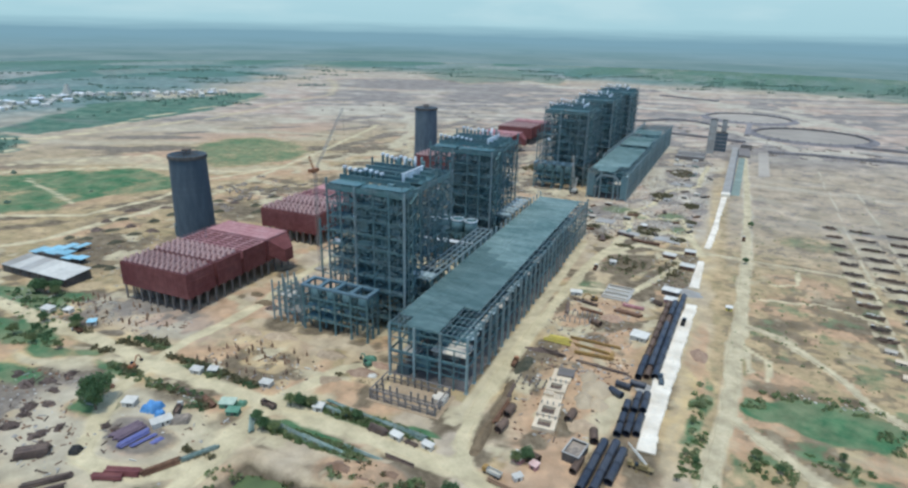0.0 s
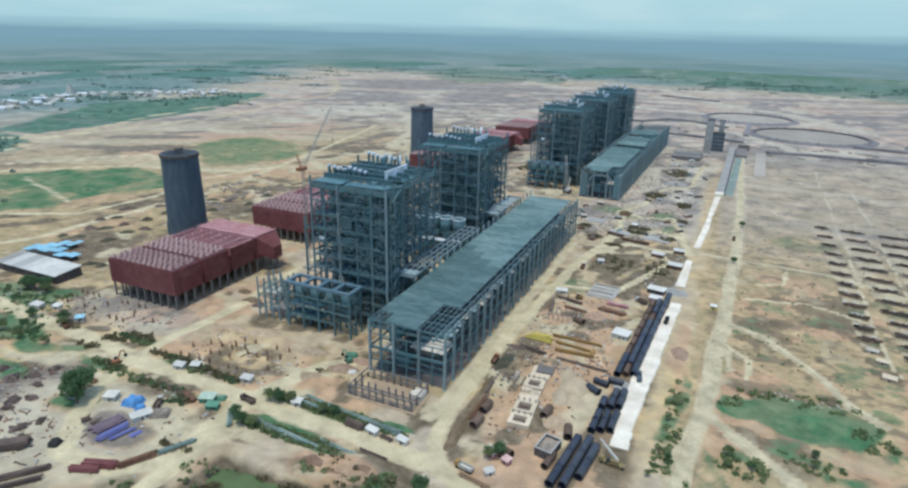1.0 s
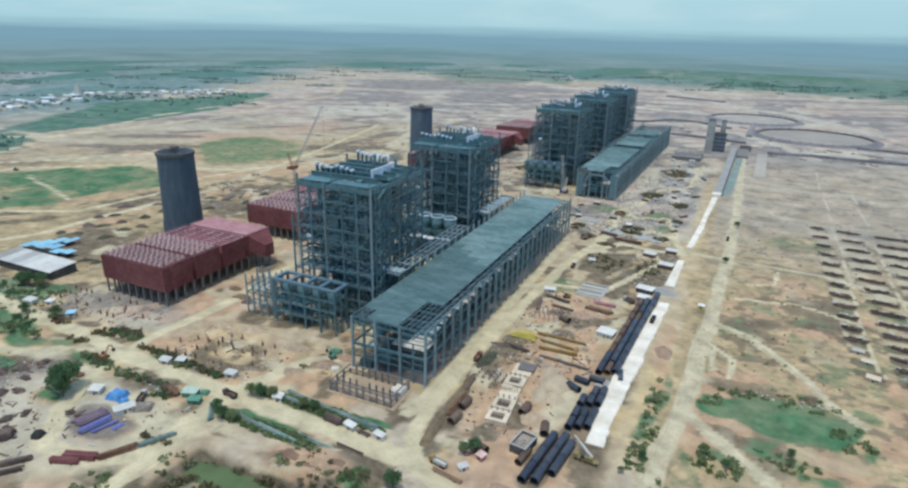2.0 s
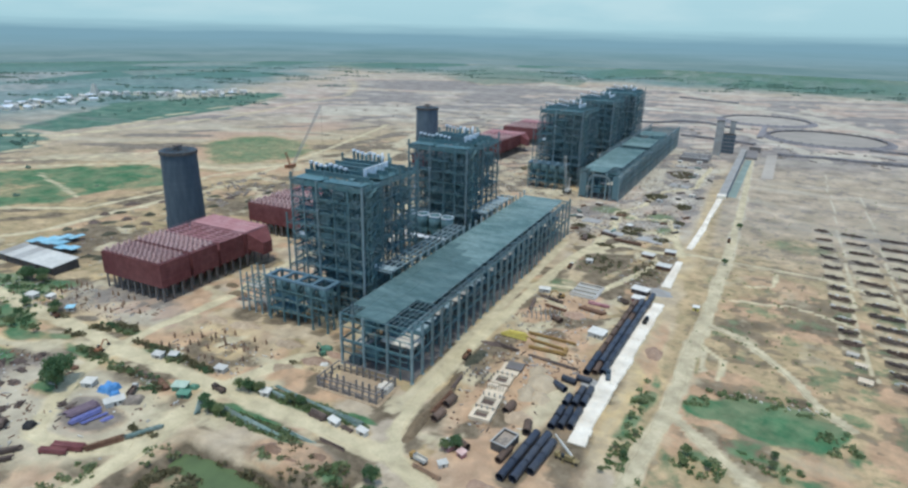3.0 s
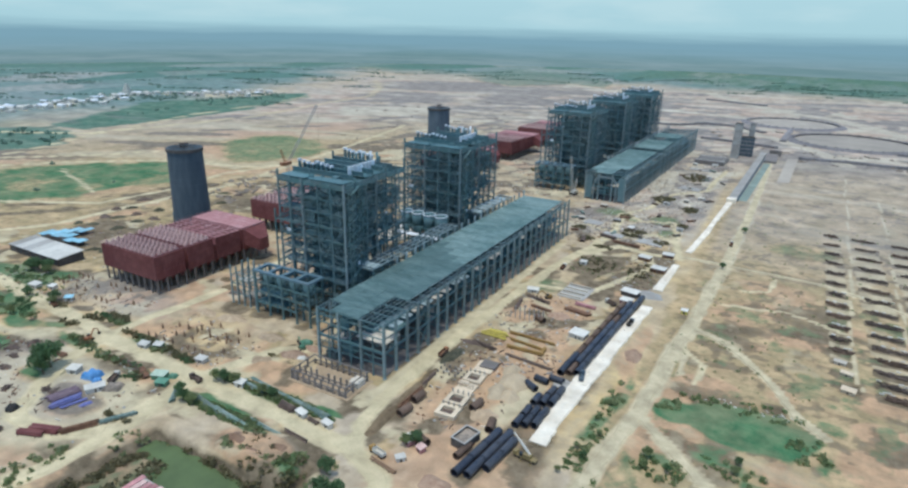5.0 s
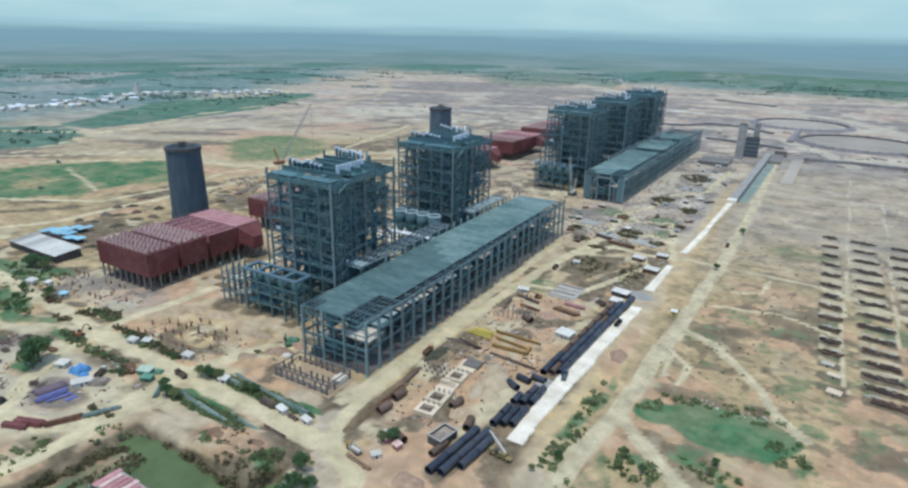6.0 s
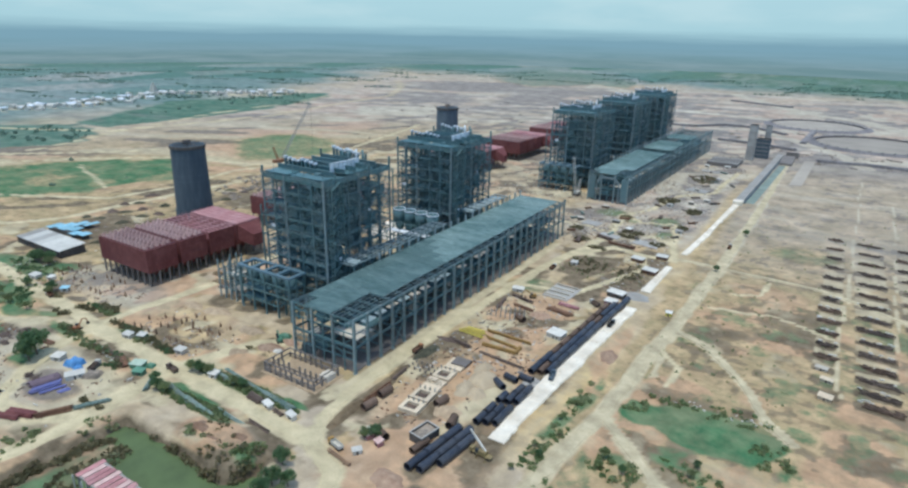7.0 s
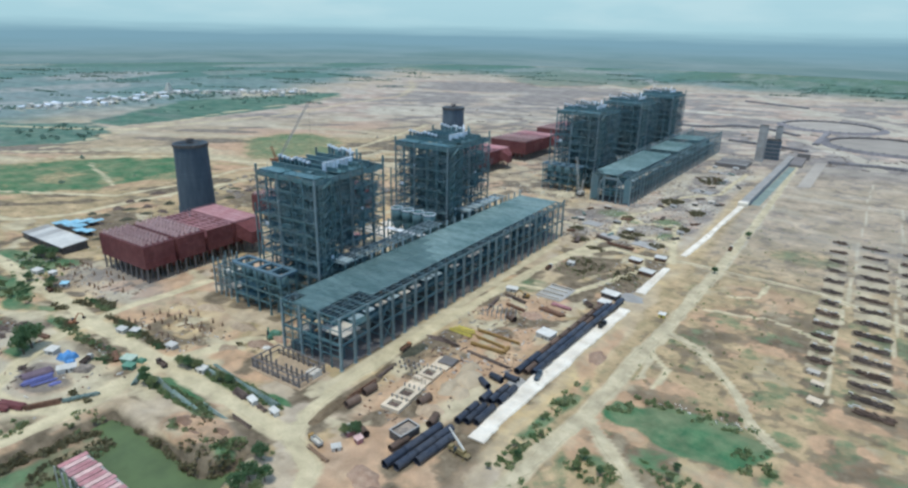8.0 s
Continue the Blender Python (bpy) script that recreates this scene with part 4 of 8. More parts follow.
    me.vertices.foreach_set("co", np.stack([x, y, z], 1).astype(np.float32).ravel())
    me.loops.add(quads.size)
    me.loops.foreach_set("vertex_index", quads.ravel())
    me.polygons.add(len(quads))
    me.polygons.foreach_set("loop_start", np.arange(0, quads.size, 4, dtype=np.int32))
    me.update(calc_edges=True)
    # third layer of kinds_c: painted haze growing with distance, plus yard dust
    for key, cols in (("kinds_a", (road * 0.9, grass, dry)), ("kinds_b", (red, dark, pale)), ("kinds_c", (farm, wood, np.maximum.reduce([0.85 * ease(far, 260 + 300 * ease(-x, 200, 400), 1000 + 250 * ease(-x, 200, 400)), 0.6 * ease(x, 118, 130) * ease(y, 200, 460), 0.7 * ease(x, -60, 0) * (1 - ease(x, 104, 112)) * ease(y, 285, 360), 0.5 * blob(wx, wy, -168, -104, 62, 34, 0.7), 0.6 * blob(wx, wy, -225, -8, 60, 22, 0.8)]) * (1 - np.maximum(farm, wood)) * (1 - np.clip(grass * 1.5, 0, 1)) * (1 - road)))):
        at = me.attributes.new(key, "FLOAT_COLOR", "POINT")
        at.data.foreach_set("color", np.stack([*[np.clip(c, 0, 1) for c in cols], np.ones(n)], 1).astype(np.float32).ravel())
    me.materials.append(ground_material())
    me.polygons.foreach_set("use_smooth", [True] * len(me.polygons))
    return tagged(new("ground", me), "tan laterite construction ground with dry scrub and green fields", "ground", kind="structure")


make_ground()


def ribbon(name, line, half, material, label, z=0.12, seed=0, wander=0.7, step=5.0, gravel=False):
    """A strip of road along a line, with an uneven edge."""
    rnd = random.Random(seed)
    pts = []
    for (ax, ay), (bx, by) in zip(line, line[1:]):
        n = max(1, int(math.hypot(bx - ax, by - ay) / step))
        pts += [Vector((ax + (bx - ax) * k / n, ay + (by - ay) * k / n)) for k in range(n)]
    pts.append(Vector(line[-1]))
    for _ in range(3):
        pts = [pts[0]] + [(p + q * 2 + r) / 4 for p, q, r in zip(pts, pts[1:], pts[2:])] + [pts[-1]]
    b, rows = Build(), []
    for k, p in enumerate(pts):
        d = (pts[min(k + 1, len(pts) - 1)] - pts[max(k - 1, 0)]).normalized()
        s = Vector((-d.y, d.x))
        l, r = half * 0.72 + rnd.uniform(-wander, wander) * (1 + half / 8), half * 0.72 + rnd.uniform(-wander, wander) * (1 + half / 8)
        rows.append([(*(p + s * w), h) for w, h in ((l, -0.3), (l * 0.7, z), (-r * 0.7, z), (-r, -0.3))])
    b.add([q for r in rows for q in r], [(4 * k + j + 1, 4 * k + j, 4 * k + j + 4, 4 * k + j + 5) for k in range(len(rows) - 1) for j in range(3)])
    ob = single(name, b, material, label, "road", kind="structure")
    at = ob.data.attributes.new("kinds_b" if gravel else "kinds_a", "FLOAT_COLOR", "POINT")
    edge, mid = ((0, 0, 0.45, 1), (0, 0, 0.9, 1)) if gravel else ((0.45, 0, 0, 1), (0.9, 0, 0, 1))
    at.data.foreach_set("color", np.tile(np.array([edge, mid, mid, edge], np.float32), (len(rows), 1)).ravel())
    return ob


TRACK = bpy.data.materials["laterite_ground"]
for k, (half, line) in enumerate(ROADS[:12]):
    ribbon("road_%d" % (k + 1), line, half, TRACK, "pale grey gravel haul road" if k > 7 else "compacted tan dirt haul road", 0.22 + 0.012 * k, k, gravel=k > 7)

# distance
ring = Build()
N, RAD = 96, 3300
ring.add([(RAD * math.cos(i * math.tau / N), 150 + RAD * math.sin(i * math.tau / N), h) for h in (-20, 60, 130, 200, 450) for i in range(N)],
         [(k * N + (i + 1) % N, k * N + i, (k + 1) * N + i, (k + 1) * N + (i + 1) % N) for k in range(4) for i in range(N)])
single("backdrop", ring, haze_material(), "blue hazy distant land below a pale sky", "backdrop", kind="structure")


# ---------------------------------------------------------------- turbine halls
BAY = 11.4


def column_mesh(name, w, d, h, material, t=0.25):
    return Build().isection((0, 0, 0), (0, 0, h), w, d, t).box(-w * 0.8, -d * 0.7, -0.2, w * 0.8, d * 0.7, 0.5).mesh(name, material)


def make_hall(bays, label, x, y, rz, dark_bays, gaps, arch=False):
    """A steel-framed turbine hall 46 m wide and 32 m high; its near corner on the +x side is the origin."""
    hall = thing("turbine_hall", label, "industrial hall", x, y, 0, rz, "turbine halls")
    length, wide, high = bays * BAY, 46.0, 32.0
    outer = column_mesh("column", 1.2, 1.5, high + 0.4, COLUMN_GREY)
    taller = column_mesh("column", 1.2, 1.5, high + 3.4, COLUMN_GREY)
    back = column_mesh("column", 1.0, 1.3, high + 5.6, STEEL_PALE)
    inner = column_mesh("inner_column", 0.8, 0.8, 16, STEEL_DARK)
    slab_z = 16.0
    truss = Build()
    truss.isection((-wide, 0, high), (0, 0, high), 0.5, 0.7, 0.2)
    truss.isection((-wide, 0, high - 3.4), (0, 0, high - 3.4), 0.45, 0.5, 0.15)
    for k in range(12):
        a, b = -wide + wide * k / 12, -wide + wide * (k + 1) / 12
        truss.beam((a, 0, high - 3.4 * (k % 2)), (b, 0, high - 3.4 * ((k + 1) % 2)), 0.3)
    truss = truss.mesh("roof_truss", STEEL)
    rails = [Build().isection((0, 0, zz), (0, BAY, zz), w * 0.6, w, 0.15).mesh("side_beam", STEEL) for zz, w in ((slab_z, 0.5), (24.0, 0.55), (high - 0.3, 0.7))]
    brace = Build().beam((0, 0, 0.5), (0, BAY, slab_z), 0.4).beam((0, BAY, 0.5), (0, 0, slab_z), 0.4)
    brace.beam((0, 0, slab_z), (0, BAY, high), 0.35).beam((0, BAY, slab_z), (0, 0, high), 0.35)
    brace = brace.mesh("cross_brace", STEEL)
    purlins = Build()
    for k in range(16):
        for q in range(bays):
            px = -wide + 0.4 + (wide - 0.8) * k / 15
            if q not in gaps:
                purlins.beam((px, q * BAY + 0.05, high + 0.5), (px, (q + 1) * BAY - 0.05, high + 0.5), 0.24, 0.35)
    tagged(part("purlin_run", purlins, STEEL_LIGHT, hall), kind="stuff")
    floor_frame = Build()
    for k in range(6):
        px = -wide + wide * k / 5
        floor_frame.isection((px, 0, slab_z - 0.7), (px, BAY, slab_z - 0.7), 0.4, 0.9, 0.15)
    floor_frame.isection((-wide, 0, slab_z - 0.7), (0, 0, slab_z - 0.7), 0.4, 1.0, 0.15)
    floor_frame.isection((-wide, 0, 8), (-2, 0, 8), 0.4, 0.7, 0.15)
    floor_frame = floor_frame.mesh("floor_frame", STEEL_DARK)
    # ribbed decking in four runs, held back from the open side
    cuts = (-wide + 0.5, -36.5, -26.5, -16.5, -6.6)
    sheets = {}
    for deck in (DECK, DECK_DARK):
        runs = []
        for i, (a, b) in enumerate(zip(cuts, cuts[1:])):
            zt = high + 0.78 + 0.03 * (i % 2)
            line = [(0.08, zt)]
            for q in range(7):
                line += [(0.5 + q * 1.6, zt), (0.56 + q * 1.6, zt + 0.18), (0.82 + q * 1.6, zt + 0.18), (0.88 + q * 1.6, zt)]
            line += [(BAY - 0.08, zt), (BAY - 0.08, zt - 0.1), (0.08, zt - 0.1)]
            n = len(line)
            run = Build().add([(px, yy, zz) for px in (a + 0.06, b - 0.06) for yy, zz in line], [(i0, (i0 + 1) % n, n + (i0 + 1) % n, n + i0) for i0 in range(n)] + [tuple(range(n))[::-1], tuple(range(n, 2 * n))])
            runs.append(run.mesh("roof_panel", deck))
        sheets[deck] = runs
    rnd = random.Random(4)
    for k in range(bays + 1):
        yy = k * BAY
        part("column", back if k > 6 else outer, STEEL, hall, at=pose(-wide, yy, 0))
        part("column", taller if k > 15 else outer, STEEL, hall, at=pose(0, yy, 0))
        if 0 < k < bays:
            part("inner_column", inner, STEEL_DARK, hall, at=pose(-9.0, yy, 0))
            part("inner_column", inner, STEEL_DARK, hall, at=pose(-wide + 10, yy, 0))
        part("roof_truss", truss, STEEL, hall, at=pose(0, yy, 0))
        if k == bays:
            break
        for px in (-wide, 0.0):
            for rail in rails:
                part("side_beam", rail, STEEL, hall, at=pose(px, yy, 0))
            if k % 6 == 3:
                part("cross_brace", brace, STEEL, hall, at=pose(px, yy, 0))
        part("floor_frame", floor_frame, STEEL_DARK, hall, at=pose(0, yy, 0))
        open_runs = {0: (0, 3), 1: (3,), 2: (3,)}.get(k, ())
        for i in range(4):
            if i not in open_runs and k not in gaps:
                part("roof_panel", sheets[DECK_DARK if k < dark_bays - i else DECK][i], DECK, hall, at=pose(0, yy, rnd.uniform(-0.05, 0.05)))
        # invented blocks fill the bays and keep the hall's inside dark
        for q in range(2):
            w, d, zb = rnd.uniform(5, 11), rnd.uniform(4, 8), rnd.choice((0.0, 8.2, slab_z, slab_z))
            px = rnd.uniform(-wide + 3, -12 - w)
            part("plant_block", Build().box(px, yy + 1.5, zb - 0.1, px + w, yy + 1.5 + d, zb + rnd.uniform(3, 7)), rnd.choice((STEEL_DARK, FURNACE, GRATING)), hall)
        if k not in (0, 1, 6):
            part("floor_deck", Build().box(-wide + 1, yy + 0.2, slab_z - 0.2, -9, yy + BAY - 0.2, slab_z), GRATING, hall, "dark floor grating")
        # pale slabs that lie along the open side
        if k in (1, 2, 3, 4, 5, 6, 7, 8, 10, 12, 13, 17, 20):
            z0 = 25.5 + rnd.uniform(-0.8, 0.8)
            part("side_slab", Build().box(-6.4, yy + rnd.uniform(0.7, 2.5), z0, -1.2 - rnd.uniform(0, 2.2), yy + BAY - rnd.uniform(0.7, 2.5), z0 + 0.3), rnd.choice((CONCRETE, CONCRETE_GREY, STEEL_PALE)), hall, "pale side walkway slab")
        part("crane_girder", Build().isection((-7.2, yy, 27.4), (-7.2, yy + BAY, 27.4), 0.8, 1.4, 0.25), STEEL_LIGHT, hall)
    part("floor_slab", Build().box(-24, 6, 17.0, -3.5, 21, 17.5), CONCRETE, hall, "pale cast concrete floor slab")
    part("floor_slab", Build().box(-43, 5, 11.0, -33, 16, 11.4), CONCRETE_GREY, hall, "grey concrete floor slab")
    # dark slab under the hall: the shade inside is put into its colour
    part("ground_slab", Build().box(-wide + 0.9, 0.9, -0.2, -0.9, length - 0.9, 0.35), LEG, hall, "dirty concrete ground slab darkened for the hall's shade")
    # the near gable
    for px in (-31.0, -15.5):
        part("column", outer, STEEL, hall, at=pose(px, 0, 0))
    post = column_mesh("gable_post", 0.6, 0.6, 24, STEEL)
    for px in (-38.5, -23.0, -7.5):
        part("gable_post", post, STEEL, hall, at=pose(px, 0, 0))
    part("gable_brace", Build().beam((-46, 0.3, 8.3), (-38.5, 0.3, 15.5), 0.35).beam((-15.5, 0.3, 15.5), (-7.5, 0.3, 8.3), 0.35).beam((-31, 0.3, 16.5), (-23, 0.3, 23.6), 0.35), STEEL_DARK, hall)
    for zz, w in ((8.0, 0.6), (12.0, 0.45), (slab_z, 1.0), (24.0, 0.6), (28.2, 0.45)):
        part("gable_beam", Build().isection((-wide, 0, zz), (0, 0, zz), w * 0.6, w, 0.15), STEEL, hall)
    if arch:
        # a rounded portal in the near gable
        rib, pts = Build(), []
        for q in range(15):
            a = math.pi * q / 14
            pts.append(Vector((-23.0 - 13.0 * math.copysign(abs(math.cos(a)) ** 0.55, math.cos(a)), -0.9, 12.0 + 16.0 * math.sin(a) ** 0.6)))
        for u, v in zip([Vector((pts[0].x, -0.9, 0))] + pts, pts + [Vector((pts[-1].x, -0.9, 0))]):
            rib.beam(u, v, 1.0, 2.4)
        part("gable_arch", rib, STEEL_LIGHT, hall, "pale rounded steel portal")
        for a, b in ((-46, -37.5), (-8.5, 0)):
            part("gable_sheet", Build().box(a + 0.8, -0.6, 2, b - 0.8, -0.3, 29), STEEL_MID, hall, "teal gable cladding sheet")
    for k in range(3, bays, 4):
        ped = Build().box(-33, k * BAY - 6, 0, -17, k * BAY + 6, slab_z - 1.2)
        for q in range(4):
            ped.box(-32.5 + q * 4.2, k * BAY - 5.6, slab_z - 1.2, -30.5 + q * 4.2, k * BAY + 5.6, slab_z - 0.3)
        part("turbine_pedestal", ped, CONCRETE_GREY, hall, "grey concrete turbine pedestal")
    return hall


make_hall(26, "long teal-grey steel turbine hall frame with decked roof", 0, 0, 0, 12, ())
make_hall(37, "long far teal-grey turbine hall frame with rounded portal", 17, 441, -1.6, 0, (15, 16, 24, 25, 26, 31, 32, 33, 34, 35, 36), True)


def make_stub_frame():
    """A grid of short columns and tie beams in front of the hall."""
    t = thing("column_grid", "low brown grid of short columns in front of the hall", "foundation", -44, -26, 0)
    post = Build().box(-0.4, -0.4, -0.3, 0.4, 0.4, 6.4).mesh("post", LEG)
    stub = Build().box(-0.4, -0.4, -0.3, 0.4, 0.4, 3.4).mesh("post", LEG)
    for i in range(10):
        for j in range(4):
            if j != 2 or i in (0, 9):
                part("post", stub if (i * 5 + j * 3) % 7 == 2 else post, LEG, t, at=pose(0.5 + 4.1 * i, 0.5 + 6.2 * j, 0))
    for j in (0, 1, 3):
        part("tie_beam", Build().box(0, 0.2 + 6.2 * j, 2.6, 38, 0.8 + 6.2 * j, 3.2), LEG, t)
    for j in (0, 3):
        part("tie_beam", Build().box(0, 0.2 + 6.2 * j, 5.7, 38, 0.8 + 6.2 * j, 6.2), LEG, t)
    for i in (0, 9):
        for zz in (2.6, 5.7):
            part("tie_beam", Build().box(0.2 + 4.1 * i, 0, zz, 0.8 + 4.1 * i, 19.5, zz + 0.55), LEG, t)
    for i in range(0, 9, 2):
        part("infill_wall", Build().box(0.9 + 4.1 * i, 0.35, -0.2, 4.2 + 4.1 * i, 0.6, 2.0), LEG, t, "grey-brown block infill wall")
    part("base_slab", Build().box(-1.5, -1.5, -0.3, 40, 21, 0.25), EARTH, t, "earth-covered base slab")
    part("plinth", Build().box(32, 10, 0.25, 38, 17, 3.4), CONCRETE, t, "pale concrete plinth")


make_stub_frame()


def make_bay_roof(y0, y1, x, plates, cover, label="open teal steel bay frame beside the hall roof"):
    """The open lower bay frame between boiler and hall."""
    t = thing("bay_frame", label, "steel frame", x, y0, 0, 0, "side bay frames")
    post = column_mesh("bay_post", 0.8, 0.8, 36.0, STEEL)
    n = max(2, round((y1 - y0) / 9.5))
    step = (y1 - y0) / n
    for k in range(n + 1):
        for px in (-6.0, 6.0):
            part("bay_post", post, STEEL, t, at=pose(px, k * step, 0))
        for zz in (36.0, 25.0, 14.0):
            part("cross_beam", Build().isection((-6.0, k * step, zz), (6.0, k * step, zz), 1.3 if zz > 30 else 0.5, 0.9, 0.2), STEEL_LIGHT if zz > 30 else STEEL, t)
    for px in (-6.0, -2.0, 2.0, 6.0):
        part("long_beam", Build().isection((px, 0, 36.5), (px, y1 - y0, 36.5), 0.8, 0.9, 0.2), STEEL_LIGHT if px < 0 else COLUMN_GREY, t)
    for px in (-6.0, 6.0):
        part("long_beam", Build().isection((px, 0, 25.3), (px, y1 - y0, 25.3), 0.5, 0.8, 0.2), STEEL, t)
    for k in range(plates):
        for px in (-5.5, -1.6, 2.3):
            part("deck_plate", Build().box(px, k * step + 0.9 + (k % 2) * 1.5, 37.1, px + 3.2, (k + 1) * step - 0.8, 37.2), cover, t)
    return t


make_bay_roof(55, 165, -53, 1, STEEL_PALE)
make_bay_roof(205, 272, -54, 6, STEEL_PALE, "open teal steel bay frame covered with pale sheets")


# ---------------------------------------------------------------- boiler houses
def make_boiler(label):
    """A boiler house: 54 x 66 m of columns and floors, 92 m high, with the hung furnace inside. Origin at its -x, -y corner."""
    t = thing("boiler_house", label, "boiler house", group="boiler houses")
    xs, ys = [0, 9.5, 20, 33, 43.5, 54], [0, 11, 22, 33, 44, 55, 66]
    INNER = (STEEL_DARK, STEEL_MID, FURNACE, GRATING)
    levels = [9.5, 18.5, 27.5, 36.5, 45.5, 54.5, 63.5, 72.5, 81.5, 90]
    rnd = random.Random(11)
    edge = column_mesh("column", 0.95, 0.95, 92, STEEL_MID, 0.3)
    corner = column_mesh("column", 1.2, 1.2, 92, STEEL_LIGHT, 0.3)
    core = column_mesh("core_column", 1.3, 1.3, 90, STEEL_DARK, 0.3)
    for i, px in enumerate(xs):
        for j, py in enumerate(ys):
            rim = i in (0, 5) or j in (0, 6)
            if not rim and i in (2, 3) and j in (2, 3):
                continue
            part("column", corner if (i, j) in ((5, 0), (2, 0), (5, 3)) else edge if rim else core, STEEL, t, at=pose(px, py, 0))
    # floors: each face keeps its own levels, with bays still missing
    for k, zz in enumerate(levels):
        deep = 3.4 if k == 9 else 0.8
        keep = 1.0 if k in (3, 9) else 0.78
        for face_, fixed, shift in (("x", 0, -1.2), ("x", 11, 0.8), ("x", 55, 0.0), ("x", 66, 1.6), ("y", 0, 1.4), ("y", 9.5, -0.6), ("y", 43.5, 0.6), ("y", 54, -1.6)):
            zf = zz + (0 if k == 9 else shift)
            run = xs if face_ == "x" else ys
            u, v = (run[0], run[-1]) if rnd.random() < keep else (run[rnd.randrange(0, 2)], run[rnd.randrange(3, len(run))])
            a, b = ((u, fixed, zf), (v, fixed, zf)) if face_ == "x" else ((fixed, u, zf), (fixed, v, zf))
            part("floor_beam", Build().isection(a, b, 0.5, deep, 0.18), STEEL if k == 9 or rnd.random() < 0.3 else STEEL_MID, t)
        for gx0, gy0, gx1, gy1, shift in ((0.6, 11.5, 9, 65, 1.4), (44, 11.5, 53.4, 65, -1.6), (0.6, 0.6, 53, 10.5, -1.2), (9.6, 55.5, 43, 65, 0.0)):
            upright = gx1 - gx0 < gy1 - gy0
            q, hi = (gy0, gy1) if upright else (gx0, gx1)
            zf = zz + 0.5 + (0 if k == 9 else shift)
            while q < hi - 4:
                e = min(hi, q + rnd.uniform(8, 20))
                if rnd.random() < (0.35 if zz < 28 else 0.5 if zz < 50 else 0.45 if 80 < zz < 84 else 0.88) * (0.25 if upright and gx0 < 5 else 1.0):
                    part("floor_grating", Build().box(gx0, q, zf, gx1, e, zf + 0.08) if upright else Build().box(q, gy0, zf, e, gy1, zf + 0.08), GRATING, t)
                q = e + rnd.uniform(0, 5)
        if 27 < zz < 84:
            for q in range(7 if 50 < zz < 75 else 2):
                w, h, dep = rnd.uniform(4, 13), rnd.uniform(2.5, 7.5), rnd.uniform(0.8, 9)
                x0, y0 = rnd.uniform(1, 52 - w), rnd.uniform(1, 64 - w)
                b = (Build().box(x0, dep, zz, x0 + w, dep + 0.3, zz + h), Build().box(54 - dep - 0.3, y0, zz, 54 - dep, y0 + w, zz + h), Build().box(dep, y0, zz, dep + 0.3, y0 + w, zz + h))[q % 3]
                if q % 3 < 2 and not (q % 3 == 0 and x0 < 14):
                    part("wall_sheet", b, rnd.choice(INNER), t)

        px, py = rnd.choice((4.5, 14, 40, 48)), rnd.uniform(6, 58)
        part("air_duct", Build().box(px - 2, py - 3, zz + 0.8, px + 2, py + 3, zz + rnd.uniform(3, 8)), rnd.choice(INNER), t)
    # long thin diagonals over several storeys
    for k in range(22):
        z0 = rnd.choice((0, 9.5, 18.5, 27.5, 36.5, 45.5, 54.5, 63.5))
        u = rnd.choice((0, 9.5, 20, 33, 43.5))
        v, w = rnd.uniform(9, 12), rnd.choice((9, 18))
        if k % 3 == 0:
            b = Build().beam((u, -0.2, z0), (u + v, -0.2, z0 + w), 0.3)
        else:
            px = 54.2 if k % 3 == 1 else -0.2
            b = Build().beam((px, u, z0 if k % 2 else z0 + w), (px, u + v, z0 + w if k % 2 else z0), 0.3)
        part("brace", b, STEEL, t)
    # hung furnace, its hopper and the back pass
    fur = Build().box(17, 15, 30, 37, 33, 80)
    fur.add([(17, 15, 30), (37, 15, 30), (37, 33, 30), (17, 33, 30), (19, 22, 14), (35, 22, 14), (35, 26, 14), (19, 26, 14)],
            [(0, 1, 5, 4), (1, 2, 6, 5), (2, 3, 7, 6), (3, 0, 4, 7), (4, 5, 6, 7)])
    part("furnace", fur, FURNACE, t, "dark hung furnace wall panels")
    stay = Build().box(16.6, 14.6, 0, 37.4, 33.4, 0.7).mesh("buckstay", STEEL_DARK)
    for q in range(9):
        part("buckstay", stay, STEEL_DARK, t, at=pose(0, 0, 32 + q * 5.4))
    part("back_pass", Build().box(18, 38, 36, 36, 52, 82), FURNACE, t, "dark back pass panels")
    stay = Build().box(17.6, 37.6, 0, 36.4, 52.4, 0.7).mesh("buckstay", STEEL_DARK)
    for q in range(8):
        part("buckstay", stay, STEEL_DARK, t, at=pose(0, 0, 38 + q * 5.6))
    part("gas_duct", Build().box(19, 33, 64, 35, 38, 82), FURNACE, t)
    for q in range(6):
        part("riser_pipe", Build().tube((14.5 + q * 0.2, 14 + q * 7, 12), (14.5 + q * 0.2, 14 + q * 7, 84), 0.55, 8), STEEL_DARK, t)
    for px in (12, 42):
        part("duct", Build().box(px - 2.5, 18, 20, px + 2.5, 23, 60).box(px - 2.5, 18, 20, px + 2.5, 50, 25), STEEL_DARK, t, "dark air duct")
    # the roof: girders, plates and the insulated lines
    for q in range(5):
        part("roof_girder", Build().isection((2, 12 + q * 10.5, 94.2), (52, 12 + q * 10.5, 94.2), 1.0, 3.2, 0.3), STEEL, t)
